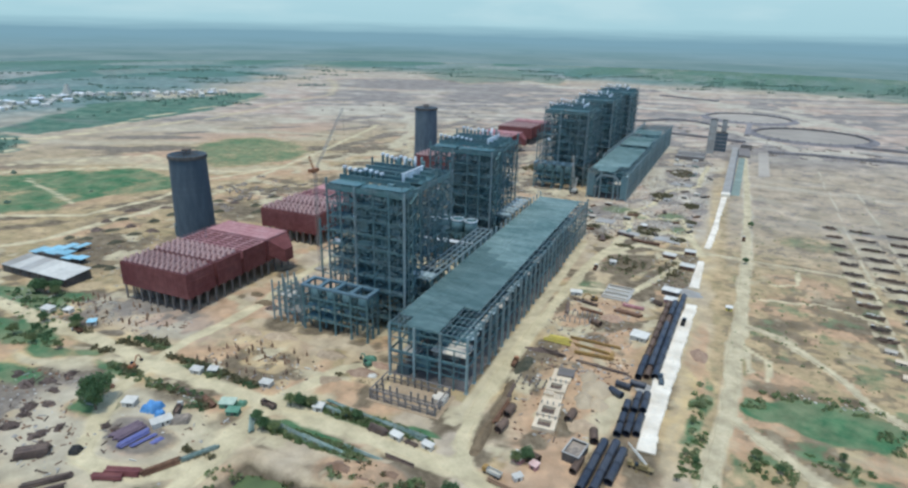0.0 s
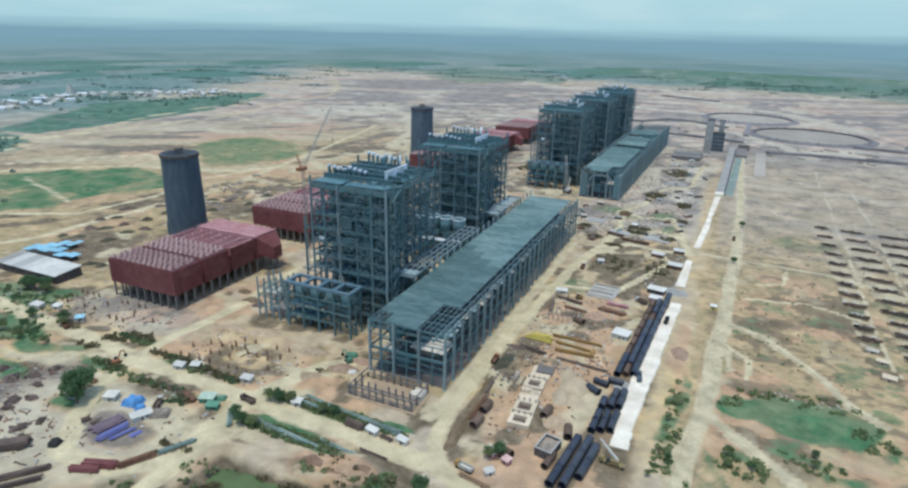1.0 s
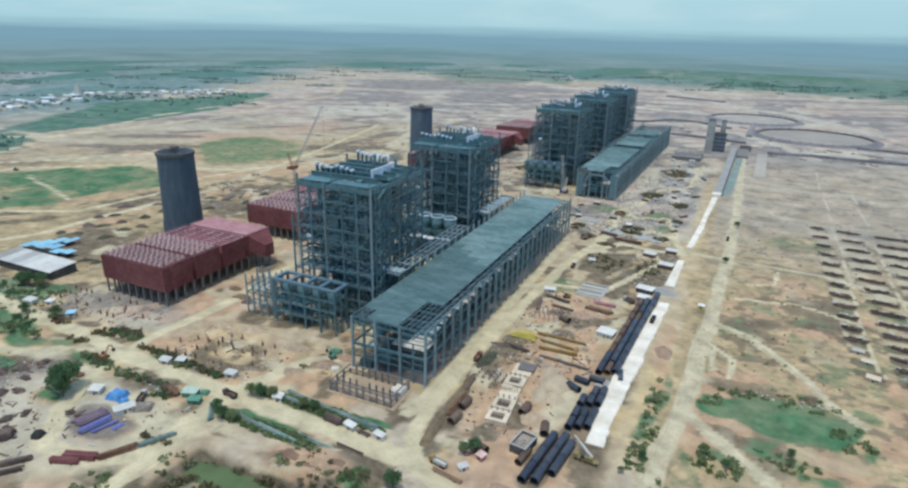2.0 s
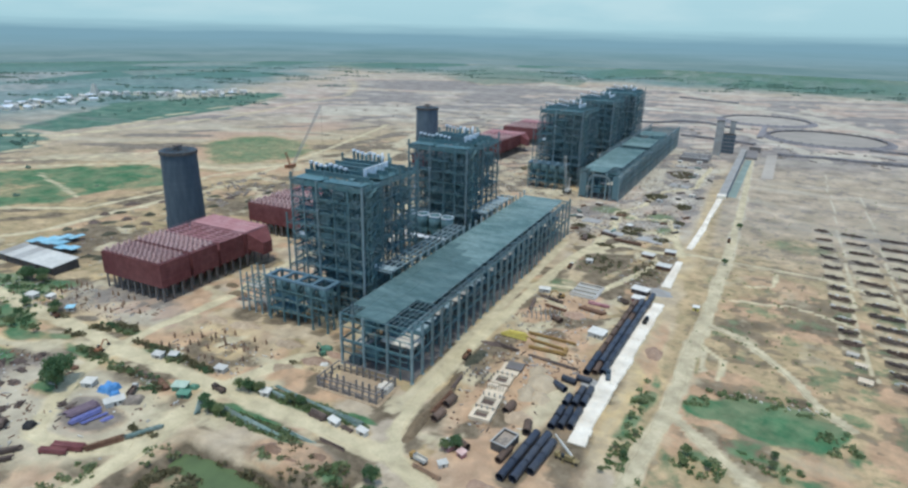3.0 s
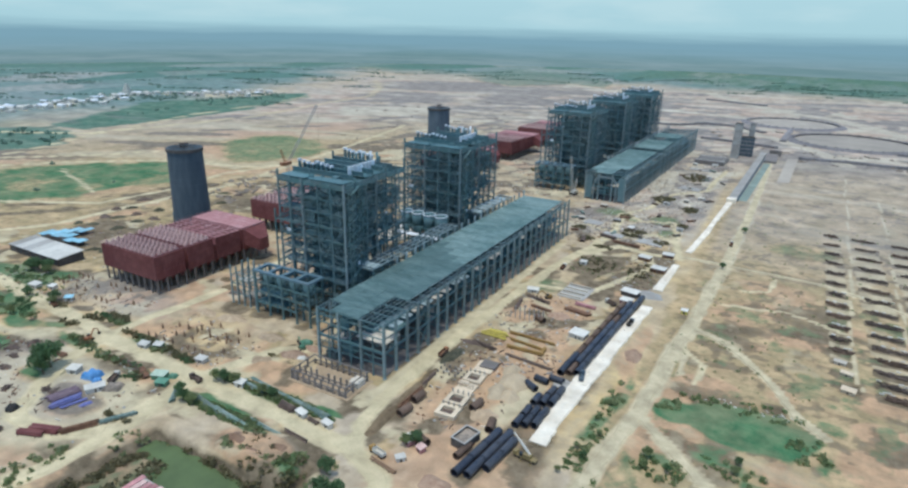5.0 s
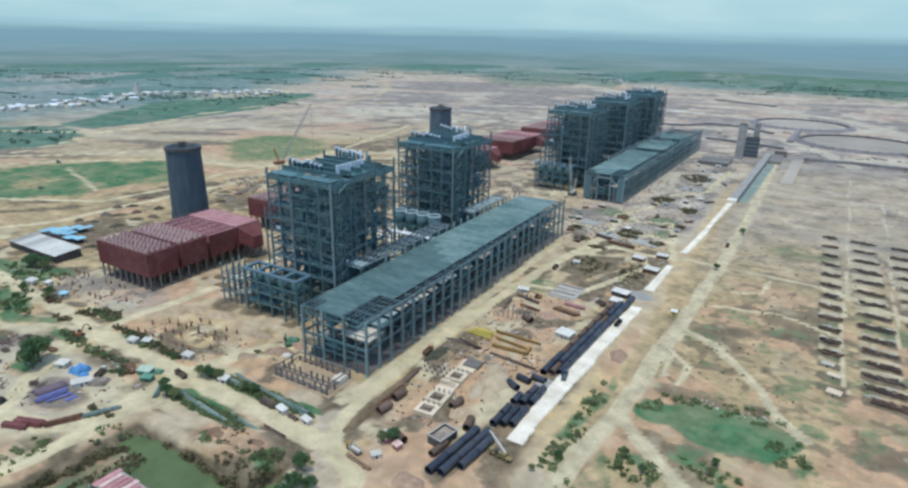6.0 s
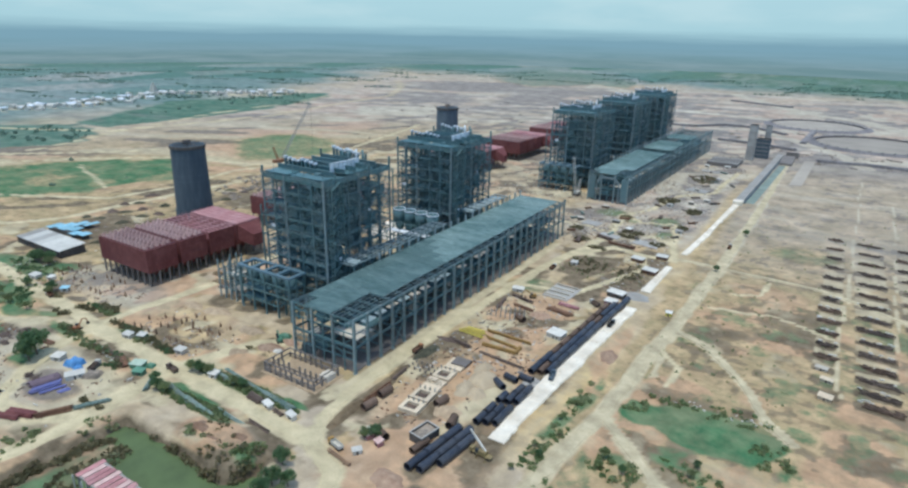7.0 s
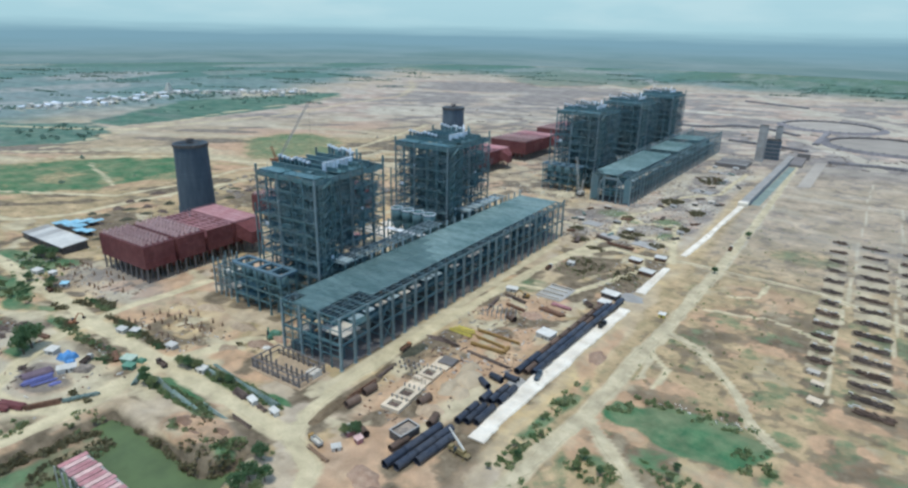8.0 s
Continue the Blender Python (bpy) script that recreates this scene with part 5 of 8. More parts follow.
    for q, (ax, ay, bx, by) in enumerate(((1, 1, 22, 12), (24, 1, 53, 10), (1, 26, 14, 40), (38, 24, 53, 50), (12, 52, 40, 65))):
        part("roof_plate", Build().box(ax, ay, 92.2, bx, by, 92.5), GRATING, t)
    for q in range(8):
        for x0, y0, dy, zt in ((-1.0, 20.5, 0.0, 97.6), (1.0, 66.0, -0.7, 98.4)):
            zt -= ((q * 5) % 4) * 0.55
            w = 1.2 + 0.5 * ((q * 3) % 3)
            hb = part("hanger_box", Build().box(x0 + q * 3.9, y0 + q * dy, 92.3, x0 + q * 3.9 + w, y0 + q * dy + 1.7, zt), STEEL, t)
            part("cap", Build().box(x0 + q * 3.9 - 0.3, y0 + q * dy - 0.3, zt, x0 + q * 3.9 + w + 0.3, y0 + q * dy + 2.3, zt + 1.3), CLAD_WHITE, hb, "white clad cap")
    for q in range(7):
        sc = part("roof_screen", Build().box(42.4, 19 + q * 4.1, 92.3, 43.0, 22.2 + q * 4.1, 98.2), CLAD_WHITE, t, "white clad screen")
        part("cap", Build().box(42.2, 18.9 + q * 4.1, 98.2, 43.2, 22.6 + q * 4.1, 98.8), CLAD_WHITE, sc, "white clad cap")
    for q in range(7):
        part("vent_pipe", Build().tube((20 + q * 3.2, 56 + (q % 2) * 3, 92.3), (20 + q * 3.2, 56 + (q % 2) * 3, 99 + rnd.uniform(0, 3)), 0.75, 8), CLAD_WHITE if q % 3 == 1 else STEEL, t, smooth=True)
    for q in range(9):
        px, py = rnd.uniform(3, 50), rnd.uniform(14, 62)
        h = rnd.uniform(2.5, 6)
        part("roof_frame", Build().beam((px, py, 92), (px, py, 92 + h), 0.4).beam((px + 4, py, 92), (px + 4, py, 92 + h), 0.4).beam((px, py, 92 + h), (px + 4, py, 92 + h), 0.4).beam((px + 4, py + 5, 92), (px + 4, py + 5, 92 + h), 0.4).beam((px + 4, py, 92 + h), (px + 4, py + 5, 92 + h), 0.4), STEEL, t)
    # small white sheets added to stand for bright glints in the frame
    for q in range(4):
        px, py, zz = rnd.uniform(4, 48), rnd.uniform(2, 60), rnd.choice((36.5, 45.5, 54.5, 63.5, 72.5)) + 0.6
        b = Build().box(px, -0.4, zz, px + rnd.uniform(1.5, 4), -0.2, zz + rnd.uniform(1, 2.5)) if q % 2 else Build().box(54.2, py, zz, 54.4, py + rnd.uniform(1.5, 4), zz + rnd.uniform(1, 2.5))
        part("cladding_sheet", b, CLAD_WHITE, t, "small white sheet added as a glint")
    # scaffold tubes and secondary steel on three faces
    sc = Build()
    for face_, n in (("front", 19), ("right", 24), ("left", 24)):
        for i in range(n):
            for j in range(40):
                if rnd.random() < (0.86 if face_ == "left" or face_ == "front" and i < 5 else 0.45 if j > 18 else 0.72):
                    continue
                u, z0 = i * 2.75 + 0.4, 3 + j * 2.25
                if face_ == "front":
                    p, q, r = (u, -0.9, z0), (u + 2.75, -0.9, z0), (u, -0.9, z0 + 2.25)
                else:
                    px = 54.9 + (i * 7 + j // 5) % 3 * 1.5 if face_ == "right" else -0.9 - (i * 5 + j // 4) % 4 * 1.6
                    p, q, r = (px, u, z0), (px, u + 2.75, z0), (px, u, z0 + 2.25)
                sc.beam(p, q, rnd.choice((0.14, 0.2, 0.34)))
                sc.beam(p, r, rnd.choice((0.14, 0.2, 0.3)))
                if rnd.random() < 0.35:
                    s = Vector((0, 3.5 + 4 * rnd.random(), 0)) if face_ == "front" else Vector((-6 * rnd.random() - 2, 0, 0)) if face_ == "right" else Vector((5, 0, 0))
                    sc.beam(Vector(p) + s, Vector(q) + s, 0.45)
                    sc.beam(Vector(p) + s, Vector(r) + s + Vector((0, 0, 1.5)), 0.3)
    tagged(part("scaffold", sc, STEEL_MID, t, "thin grey scaffold tubes and secondary steel"), kind="stuff")
    # pipe runs, hangers and bracing that fill the frame, in two tones
    web = [Build(), Build()]
    for gx in (3.5, 9.5, 15, 20, 33, 38.5, 43.5, 49):
        for j in range(12):
            for k in range(30):
                if rnd.random() < (0.9 if gx < 12 else 0.48 if 14 < k < 26 else 0.76):
                    continue
                y0, z0, b = j * 5.5, 2 + 3 * k + rnd.uniform(-1, 1), web[rnd.random() < 0.3]
                b.beam((gx, y0, z0), (gx, y0 + 5.5 * rnd.choice((1, 1, 2)), z0), rnd.choice((0.2, 0.3, 0.5)))
                if rnd.random() < 0.6:
                    b.beam((gx + 0.4, y0 + 2, z0), (gx + 0.4, y0 + 2, z0 + rnd.uniform(3, 8)), rnd.choice((0.18, 0.3, 0.45)))
    for gy in (3, 7.5, 11, 35.5, 55, 61):
        for i in range(10):
            for k in range(30):
                if rnd.random() < (0.88 if i < 3 else 0.45 if 14 < k < 26 else 0.76):
                    continue
                x0, z0, b = i * 5.4, 2 + 3 * k + rnd.uniform(-1, 1), web[rnd.random() < 0.3]
                b.beam((x0, gy, z0), (x0 + 5.4 * rnd.choice((1, 1, 2)), gy, z0), rnd.choice((0.2, 0.3, 0.5)))
                if rnd.random() < 0.5:
                    b.beam((x0 + 2, gy + 0.4, z0), (x0 + 2 + rnd.choice((0, 0, 3)), gy + 0.4, z0 + rnd.uniform(3, 8)), rnd.choice((0.18, 0.3, 0.45)))
    tagged(part("pipework", web[0], STEEL_MID, t, "teal pipe runs and hangers"), kind="stuff")
    tagged(part("pipework", web[1], COLUMN_GREY, t, "pale grey pipe runs and hangers"), kind="stuff")
    # walkway rails round the floors
    rail = Build()
    for zz in levels[2:]:
        for (ax, ay), (bx, by) in (((-0.7, -0.7), (54.7, -0.7)), ((54.7, -0.7), (54.7, 66.7)), ((-0.7, 66.7), (-0.7, -0.7))):
            n = 9
            for q in range(n):
                if rnd.random() < 0.55:
                    p, e = Vector((ax, ay, zz)).lerp(Vector((bx, by, zz)), q / n), Vector((ax, ay, zz)).lerp(Vector((bx, by, zz)), (q + 1) / n)
                    for dz in (0.4, 1.6):
                        rail.beam(p + Vector((0, 0, dz)), e + Vector((0, 0, dz)), 0.16)
    tagged(part("walkway_rail", rail, STEEL_LIGHT, t, "thin pale walkway rails"), kind="stuff")
    # columns that stand past the roof, and an outer frame on the open side
    for px, py, h in ((0, 0, 4), (0, 22, 3), (54, 66, 6), (54, 44, 5), (33, 66, 5), (0, 55, 7), (9.5, 66, 4), (54, 11, 2.5)):
        part("column_head", Build().isection((px, py, 92), (px, py, 92 + h), 1.1, 1.1, 0.25), STEEL, t)
    for py in (4, 18, 32, 46):
        part("outer_column", Build().isection((-9, py, 0), (-9, py, 62 + (py * 7) % 23), 0.9, 0.9, 0.2), STEEL, t)
    for zz in (14, 30, 46, 60):
        part("outer_beam", Build().isection((-9, 4, zz), (-9, 46, zz), 0.4, 0.6, 0.15), STEEL, t)
        for py in (4, 18, 32, 46):
            part("outer_beam", Build().isection((-9, py, zz), (0, py, zz), 0.4, 0.6, 0.15), STEEL, t)
    # side stair tower
    st = Build()
    for q in range(20):
        z0 = q * 4.5
        st.beam((56.5, 4 if q % 2 else 12, z0), (56.5, 12 if q % 2 else 4, z0 + 4.5), 1.1, 0.25)
    part("stair", st, STEEL, t)
    for px, py in ((55.3, 3), (58, 3), (55.3, 13), (58, 13)):
        part("stair_post", Build().beam((px, py, 0), (px, py, 92), 0.45), STEEL, t)
    return t


boiler = make_boiler("tall dark teal steel boiler house frame under construction")
boiler.matrix_basis = pose(-114, 44, 0)
copy_thing(boiler, pose(-113, 190, 0))
for by, bx in ((486, -97), (632, -92), (778, -88)):
    tagged(copy_thing(boiler, pose(bx, by, 0, 0, 0, -1.6)), "distant dark teal steel boiler house frame under construction")


def make_mill_bay(x, y, label):
    """The low bunker frame with a blue roof grid in front of a boiler."""
    t = thing("mill_bay_frame", label, "steel frame", x, y, 0, 0, "mill bay frames")
    post = column_mesh("column", 1.0, 1.0, 30, STEEL)
    for i in range(5):
        for j in range(3):
            part("column", post, STEEL, t, at=pose(i * 11.6, j * 6.4, 0))
    for zz in (8, 15.5, 22.5):
        for j in range(3):
            part("long_beam", Build().isection((0, j * 6.4, zz), (46.4 if (j + zz) % 2 else 34.8, j * 6.4, zz), 0.5, 0.9, 0.2), STEEL, t)
        for i in range(5):
            part("cross_beam", Build().isection((i * 11.6, 0, zz), (i * 11.6, 12.8, zz), 0.5, 0.8, 0.2), STEEL, t)
        if zz < 20:
            part("floor_grating", Build().box(1, 1, zz + 0.55, 24, 12, zz + 0.65), GRATING, t)
    top = Build()
    for j in (0, 12.8):
        top.box(-1.2, j - 1.1, 29.6, 47.6, j + 1.1, 31.0)
    for i in range(5):
        top.box(i * 11.6 - 1.2, 1.1, 29.6, i * 11.6 + 1.2, 11.7, 31.0)
    part("roof_grid", top, STEEL_BLUE, t, "blue-grey plated steel roof grid")
    for i in range(4):
        bunker = Build().tube((i * 11.6 + 5.8, 6.4, 18), (i * 11.6 + 5.8, 6.4, 27), 3.6, 12).tube((i * 11.6 + 5.8, 6.4, 9), (i * 11.6 + 5.8, 6.4, 18), 0.8, 12, 3.6)
        part("coal_bunker", bunker, STEEL_DARK, t, "dark steel coal bunker", True)
    return t


mill = make_mill_bay(-122, 25, "teal steel mill bay frame with blue roof grid")
tagged(copy_thing(mill, pose(-100, 462, 0, 0, 0, -1.6)), "far teal steel mill bay frame with blue roof grid")


def make_bunkers():
    """Open round coal bunkers on a frame in front of the second boiler."""
    t = thing("bunker_frame", "teal steel frame with pale-rimmed round coal bunkers", "steel frame", -113, 178, 0)
    post = column_mesh("column", 0.9, 0.9, 26, STEEL)
    for i in range(5):
        for j in range(2):
            part("column", post, STEEL, t, at=pose(i * 11.5, j * 11, 0))
    for zz in (12, 24):
        for j in range(2):
            part("long_beam", Build().isection((0, j * 11, zz), (46, j * 11, zz), 0.6, 1.0, 0.2), STEEL, t)
        for i in range(5):
            part("cross_beam", Build().isection((i * 11.5, 0, zz), (i * 11.5, 11, zz), 0.6, 0.9, 0.2), STEEL, t)
    for i in range(4):
        part("floor_slab", Build().box(i * 11.5 + 0.6, -5.5, 18.0, i * 11.5 + 10.9, 0.3 + 0.8 * (i % 2), 18.4), CLAD_WHITE, t, "white cast floor slab")
    for i in range(5):
        part("slab_post", Build().isection((i * 11.5, -5, 0), (i * 11.5, -5, 18), 0.6, 0.6, 0.15), STEEL, t)
    for i in range(4):
        bk = part("coal_bunker", Build().tube((i * 11.5 + 5.7, 6, 24), (i * 11.5 + 5.7, 6, 35), 5.2, 20, None, 0.3).tube((i * 11.5 + 5.7, 6, 14), (i * 11.5 + 5.7, 6, 24), 1.2, 20, 5.2), GRATING, t, "dark teal steel coal bunker", True)
        part("rim", Build().tube((i * 11.5 + 5.7, 6, 34.6), (i * 11.5 + 5.7, 6, 35.6), 5.45, 20, None, 0.35), CLAD_WHITE, bk, "pale rim")


make_bunkers()


def make_loose_columns():
    t = thing("column_row", "bare pale steel columns with tie beams beside the mill bay", "steel frame", -148, 27, 0)
    tall, low = column_mesh("column", 0.8, 0.8, 28, COLUMN_GREY), column_mesh("column", 0.8, 0.8, 21, COLUMN_GREY)
    for i in range(5):
        for j in range(4):
            part("column", low if (i * 3 + j) % 4 == 1 else tall, STEEL, t, at=pose(i * 5.6, j * 5.3, 0))
    for j in range(4):
        for zz in (8, 15, 20.5):
            part("tie_beam", Build().isection((0, j * 5.3, zz), (22.4 if (j + zz) % 2 else 16.8, j * 5.3, zz), 0.4, 0.6, 0.15), STEEL if zz < 20 else COLUMN_GREY, t)
    for i in range(5):
        for zz in (15, 20.5):
            part("tie_beam", Build().isection((i * 5.6, 0, zz), (i * 5.6, 15.9, zz), 0.4, 0.6, 0.15), STEEL, t)
    part("floor_slab", Build().box(0.6, 5.6, 15.3, 11, 15.5, 15.6), CONCRETE, t, "pale cast floor slab")
    part("floor_slab", Build().box(11.6, 0.6, 8.3, 22, 10, 8.6), CONCRETE_GREY, t, "grey cast floor slab")


make_loose_columns()


# ---------------------------------------------------------------- precipitators
def make_esp(label):
    """A precipitator: a red box 60 x 104 m on legs, with hoppers below. Origin at its -x, -y corner on the ground."""
    t = thing("precipitator", label, "precipitator", group="precipitators")
    wide, long_, z0, z1 = 60.0, 104.0, 11.0, 28.0
    leg = Build().box(-0.5, -0.5, -0.2, 0.5, 0.5, z0 + 0.5).mesh("leg", LEG)
    for i in range(9):
        for j in range(14):
            if 2 < i < 6 and 2 < j < 11:
                continue
            part("leg", leg, LEG, t, at=pose(1 + i * (wide - 2) / 8, 1 + j * (long_ - 2) / 13, 0))
    hop = Build()
    hx, hy = wide / 8, long_ / 13
    hop.add([(0, 0, z0), (hx, 0, z0), (hx, hy, z0), (0, hy, z0), (hx / 2 - 0.5, hy / 2 - 0.5, 3.6), (hx / 2 + 0.5, hy / 2 - 0.5, 3.6), (hx / 2 + 0.5, hy / 2 + 0.5, 3.6), (hx / 2 - 0.5, hy / 2 + 0.5, 3.6)],
            [(1, 0, 4, 5), (2, 1, 5, 6), (3, 2, 6, 7), (0, 3, 7, 4), (7, 6, 5, 4)])
    hop = hop.mesh("hopper", RED)
    for i in range(8):
        for j in range(13):
            if 0 < i < 7 and 0 < j < 12 and (i in (1, 6) or j in (1, 11)):
                part("hopper", hop, RED, t, at=pose(i * hx, j * hy, 0))
    rib = Build().box(0, 0, z0, 0.3, 0.16, z1 - 0.6).mesh("stiffener", RED)
    secs = [(0, 24.4), (26.8, 50.4), (52.8, 76.4), (78.8, 104)]
    for k, (a, b) in enumerate(secs):
        w = Build().box(0, a, z0, wide, b, z1 - (0, 0, 7.0, 0.4)[k])
        if k == 2:
            w.box(0, a, z1 - 7, 0.4, b, z1).box(wide - 0.4, a, z1 - 7, wide, b, z1)
        if k == 2:
            # the open section's shaded inside is painted as a darker deck
            part("roof_deck", Build().box(0.5, a + 0.1, z1 - 7.0, wide - 0.5, b - 0.1, z1 - 6.8), RED_SHADED, t, "red inner deck darkened for recess shade")
        part("casing", w, RED, t, "dark red primed casing")
        for q in range(10):
            for px in (-0.3, wide):
                part("stiffener", rib, RED, t, at=pose(px, a + 0.1 + (b - a - 0.5) * q / 9, 0))
        if k == 0:
            for q in range(22):
                part("stiffener", rib, RED, t, at=pose(q * (wide - 0.3) / 21, -0.3, 0))
        for zz in (z0 + 5.5, z0 + 11):
            part("wall_band", Build().box(-0.4, a, zz, wide + 0.4, b, zz + 0.4), RED, t)
        top = Build()
        if k < 2:
            part("roof_deck", Build().box(0.5, a + 0.4, z1, wide - 0.5, b - 0.4, z1 + 0.25), RED_SHADED, t, "red roof deck darkened for shade between hoods")
            for i in range(12):
                for j in range(5):
                    px, py = 1.8 + i * 4.8 + 1.0 * (j % 2), a + 1.4 + j * 4.6
                    top.box(px, py, z1 + 0.25, px + 2.3, py + 2.2, z1 + 1.6)
                    top.box(px + 0.5, py + 0.5, z1 + 1.6, px + 1.7, py + 1.7, z1 + 2.8)
        elif k == 2:
            for j in range(6):
                py = a + 1.2 + j * 4.3
                top.box(0.5, py, z1 - 0.2, wide - 0.5, py + 0.7, z1 + 0.3)
            for q in range(7):
                px = 0.3 + q * (wide - 1.4) / 6
                top.box(px, a + 0.2, z1 - 0.1, px + 0.7, b - 0.2, z1 + 0.25)
        else:
            top.box(0.3, a + 0.3, z1 - 0.4, wide - 0.3, b - 0.3, z1 + 0.6)
            for j in range(5):
                top.box(0.3, a + 1 + j * 5.6, z1 + 0.6, wide - 0.3, a + 1.4 + j * 5.6, z1 + 0.9)
        tagged(part("roof_section", top, RED_PALE if k < 2 else RED_LIGHT, t, "faded pinkish red roof section"), kind="stuff")
    # inlet funnels towards the boiler
    for q in range(2):
        x0 = 8 + q * 26
        fun = Build().add([(x0, 104, z0 + 1), (x0 + 20, 104, z0 + 1), (x0 + 20, 104, z1 - 1), (x0, 104, z1 - 1), (x0 + 7, 113, z0 + 6), (x0 + 13, 113, z0 + 6), (x0 + 13, 113, z1 - 4), (x0 + 7, 113, z1 - 4)],
                          [(0, 1, 5, 4), (1, 2, 6, 5), (2, 3, 7, 6), (3, 0, 4, 7), (4, 5, 6, 7)])
        part("inlet_funnel", fun, RED, t)
    part("outlet_duct", Build().add([(60.3, 80, 15), (60.3, 103, 15), (60.3, 103, 27.8), (60.3, 80, 27.8), (69, 88, 9), (69, 98, 9), (69, 98, 19), (69, 88, 19)], [(0, 1, 5, 4), (1, 2, 6, 5), (2, 3, 7, 6), (3, 0, 4, 7), (4, 5, 6, 7)]), RED, t, "red sloping duct")
    rails = Build()
    for (ax, ay), (bx, by) in (((0, 0), (wide, 0)), ((wide, 0), (wide, long_)), ((0, 0), (0, long_))):
        rails.beam((ax, ay, z1 + 1.5), (bx, by, z1 + 1.5), 0.15)
    part("roof_rail", rails, RED_LIGHT, t)
    return t


esp = make_esp("large dark red primed precipitator box on many legs")
esp.matrix_basis = pose(-261, 7, 0)
tagged(copy_thing(esp, pose(-265, 155, 0)), "second dark red primed precipitator behind the boilers")
for ex, ey in ((-255, 440), (-250, 590), (-246, 740)):
    tagged(copy_thing(esp, pose(ex, ey, 0, 0, 0, -1.6)), "far red primed precipitator on legs beside the far boilers")


# ---------------------------------------------------------------- chimney shells
def make_stack(x, y, high, label):
    t = thing("chimney_shell", label, "chimney", x, y, 0, 0, "chimney shells")
    n, r0, r1 = 48, 17.2, 15.6
    shell = Build()
    steps = 16
    rings = []
    for k in range(steps + 1):
        r = r0 + (r1 - r0) * k / steps
        rings.append([(r * math.cos(i * math.tau / n), r * math.sin(i * math.tau / n), high * k / steps) for i in range(n)])
    rin = [(r1 - 0.8) * 1.0, (r0 - 0.9)]
    rings.append([(rin[0] * math.cos(i * math.tau / n), rin[0] * math.sin(i * math.tau / n), high) for i in range(n)])
    rings.append([(rin[0] * math.cos(i * math.tau / n), rin[0] * math.sin(i * math.tau / n), high * 0.3) for i in range(n)])
    shell.add([p for r in rings for p in r], [(k * n + i, k * n + (i + 1) % n, (k + 1) * n + (i + 1) % n, (k + 1) * n + i) for k in range(len(rings) - 1) for i in range(n)])
    part("shell", shell, SHELL, t, smooth=True)
    for k in range(1, 13):
        r = r0 + (r1 - r0) * k / 13 + 0.02
        part("pour_joint", Build().tube((0, 0, high * k / 13), (0, 0, high * k / 13 + 0.25), r + 0.07, n, r + 0.07, 0.4), SHELL, t, smooth=False)
    part("work_platform", Build().tube((0, 0, high - 3.2), (0, 0, high - 0.4), r1 + 1.1, n, r1 + 1.1, 1.2), DARKWALL, t, "dark slipform platform ring")
    tower = Build()
    for px in (-2, 2):
        for py in (-2, 2):
            tower.beam((px, py, high * 0.4), (px, py, high + 4), 0.4)
    for k in range(6):
        tower.beam((-2, -2, high - 2 + k), (2, 2, high - 1 + k), 0.3)
    tower.beam((-13, 0, high + 0.6), (13, 0, high + 0.6), 0.5).beam((0, -13, high + 0.6), (0, 13, high + 0.6), 0.5).box(-3, -3, high + 3, 3, 3, high + 4)
    part("hoist_frame", tower, BROWN, t)
    # solid dark box: an unlit flue opening shown by its colour alone
    part("doorway", Build().box(-4, -r0 - 0.4, 0, 4, -r0 + 1.5, 11), FURNACE, t, "dark box for an unlit flue opening", at=pose(0, 0, 0, 0, 0, -35))


make_stack(-326, 136, 74, "dark grey slipformed concrete chimney shell, still open")
make_stack(-290, 545, 76, "far dark grey slipformed concrete chimney shell")


# ---------------------------------------------------------------- water line: concrete strip, channel, pipes
STRIP_LEFT = [(-9, 89.6), (10, 89.3), (52, 89.6), (76, 90.5), (108, 92.4), (134, 96.4), (166, 99.4), (204, 99.6), (268, 103.2), (303, 106.3), (388, 112.4), (526, 118.5)]  # y, x
STRIP_RIGHT = [(-9, 97.0), (5, 96.6), (20, 97.4), (35, 98.4), (65, 100.4), (90, 102.2), (122, 103.6), (154, 105.2), (168, 106.6), (204, 106.4), (268, 108.4), (303, 111.6), (388, 117.4), (526, 124.0)]


def on_line(line, y):
    for (y0, x0), (y1, x1) in zip(line, line[1:]):
        if y <= y1:
            return x0 + (x1 - x0) * (y - y0) / (y1 - y0)
    return line[-1][1]


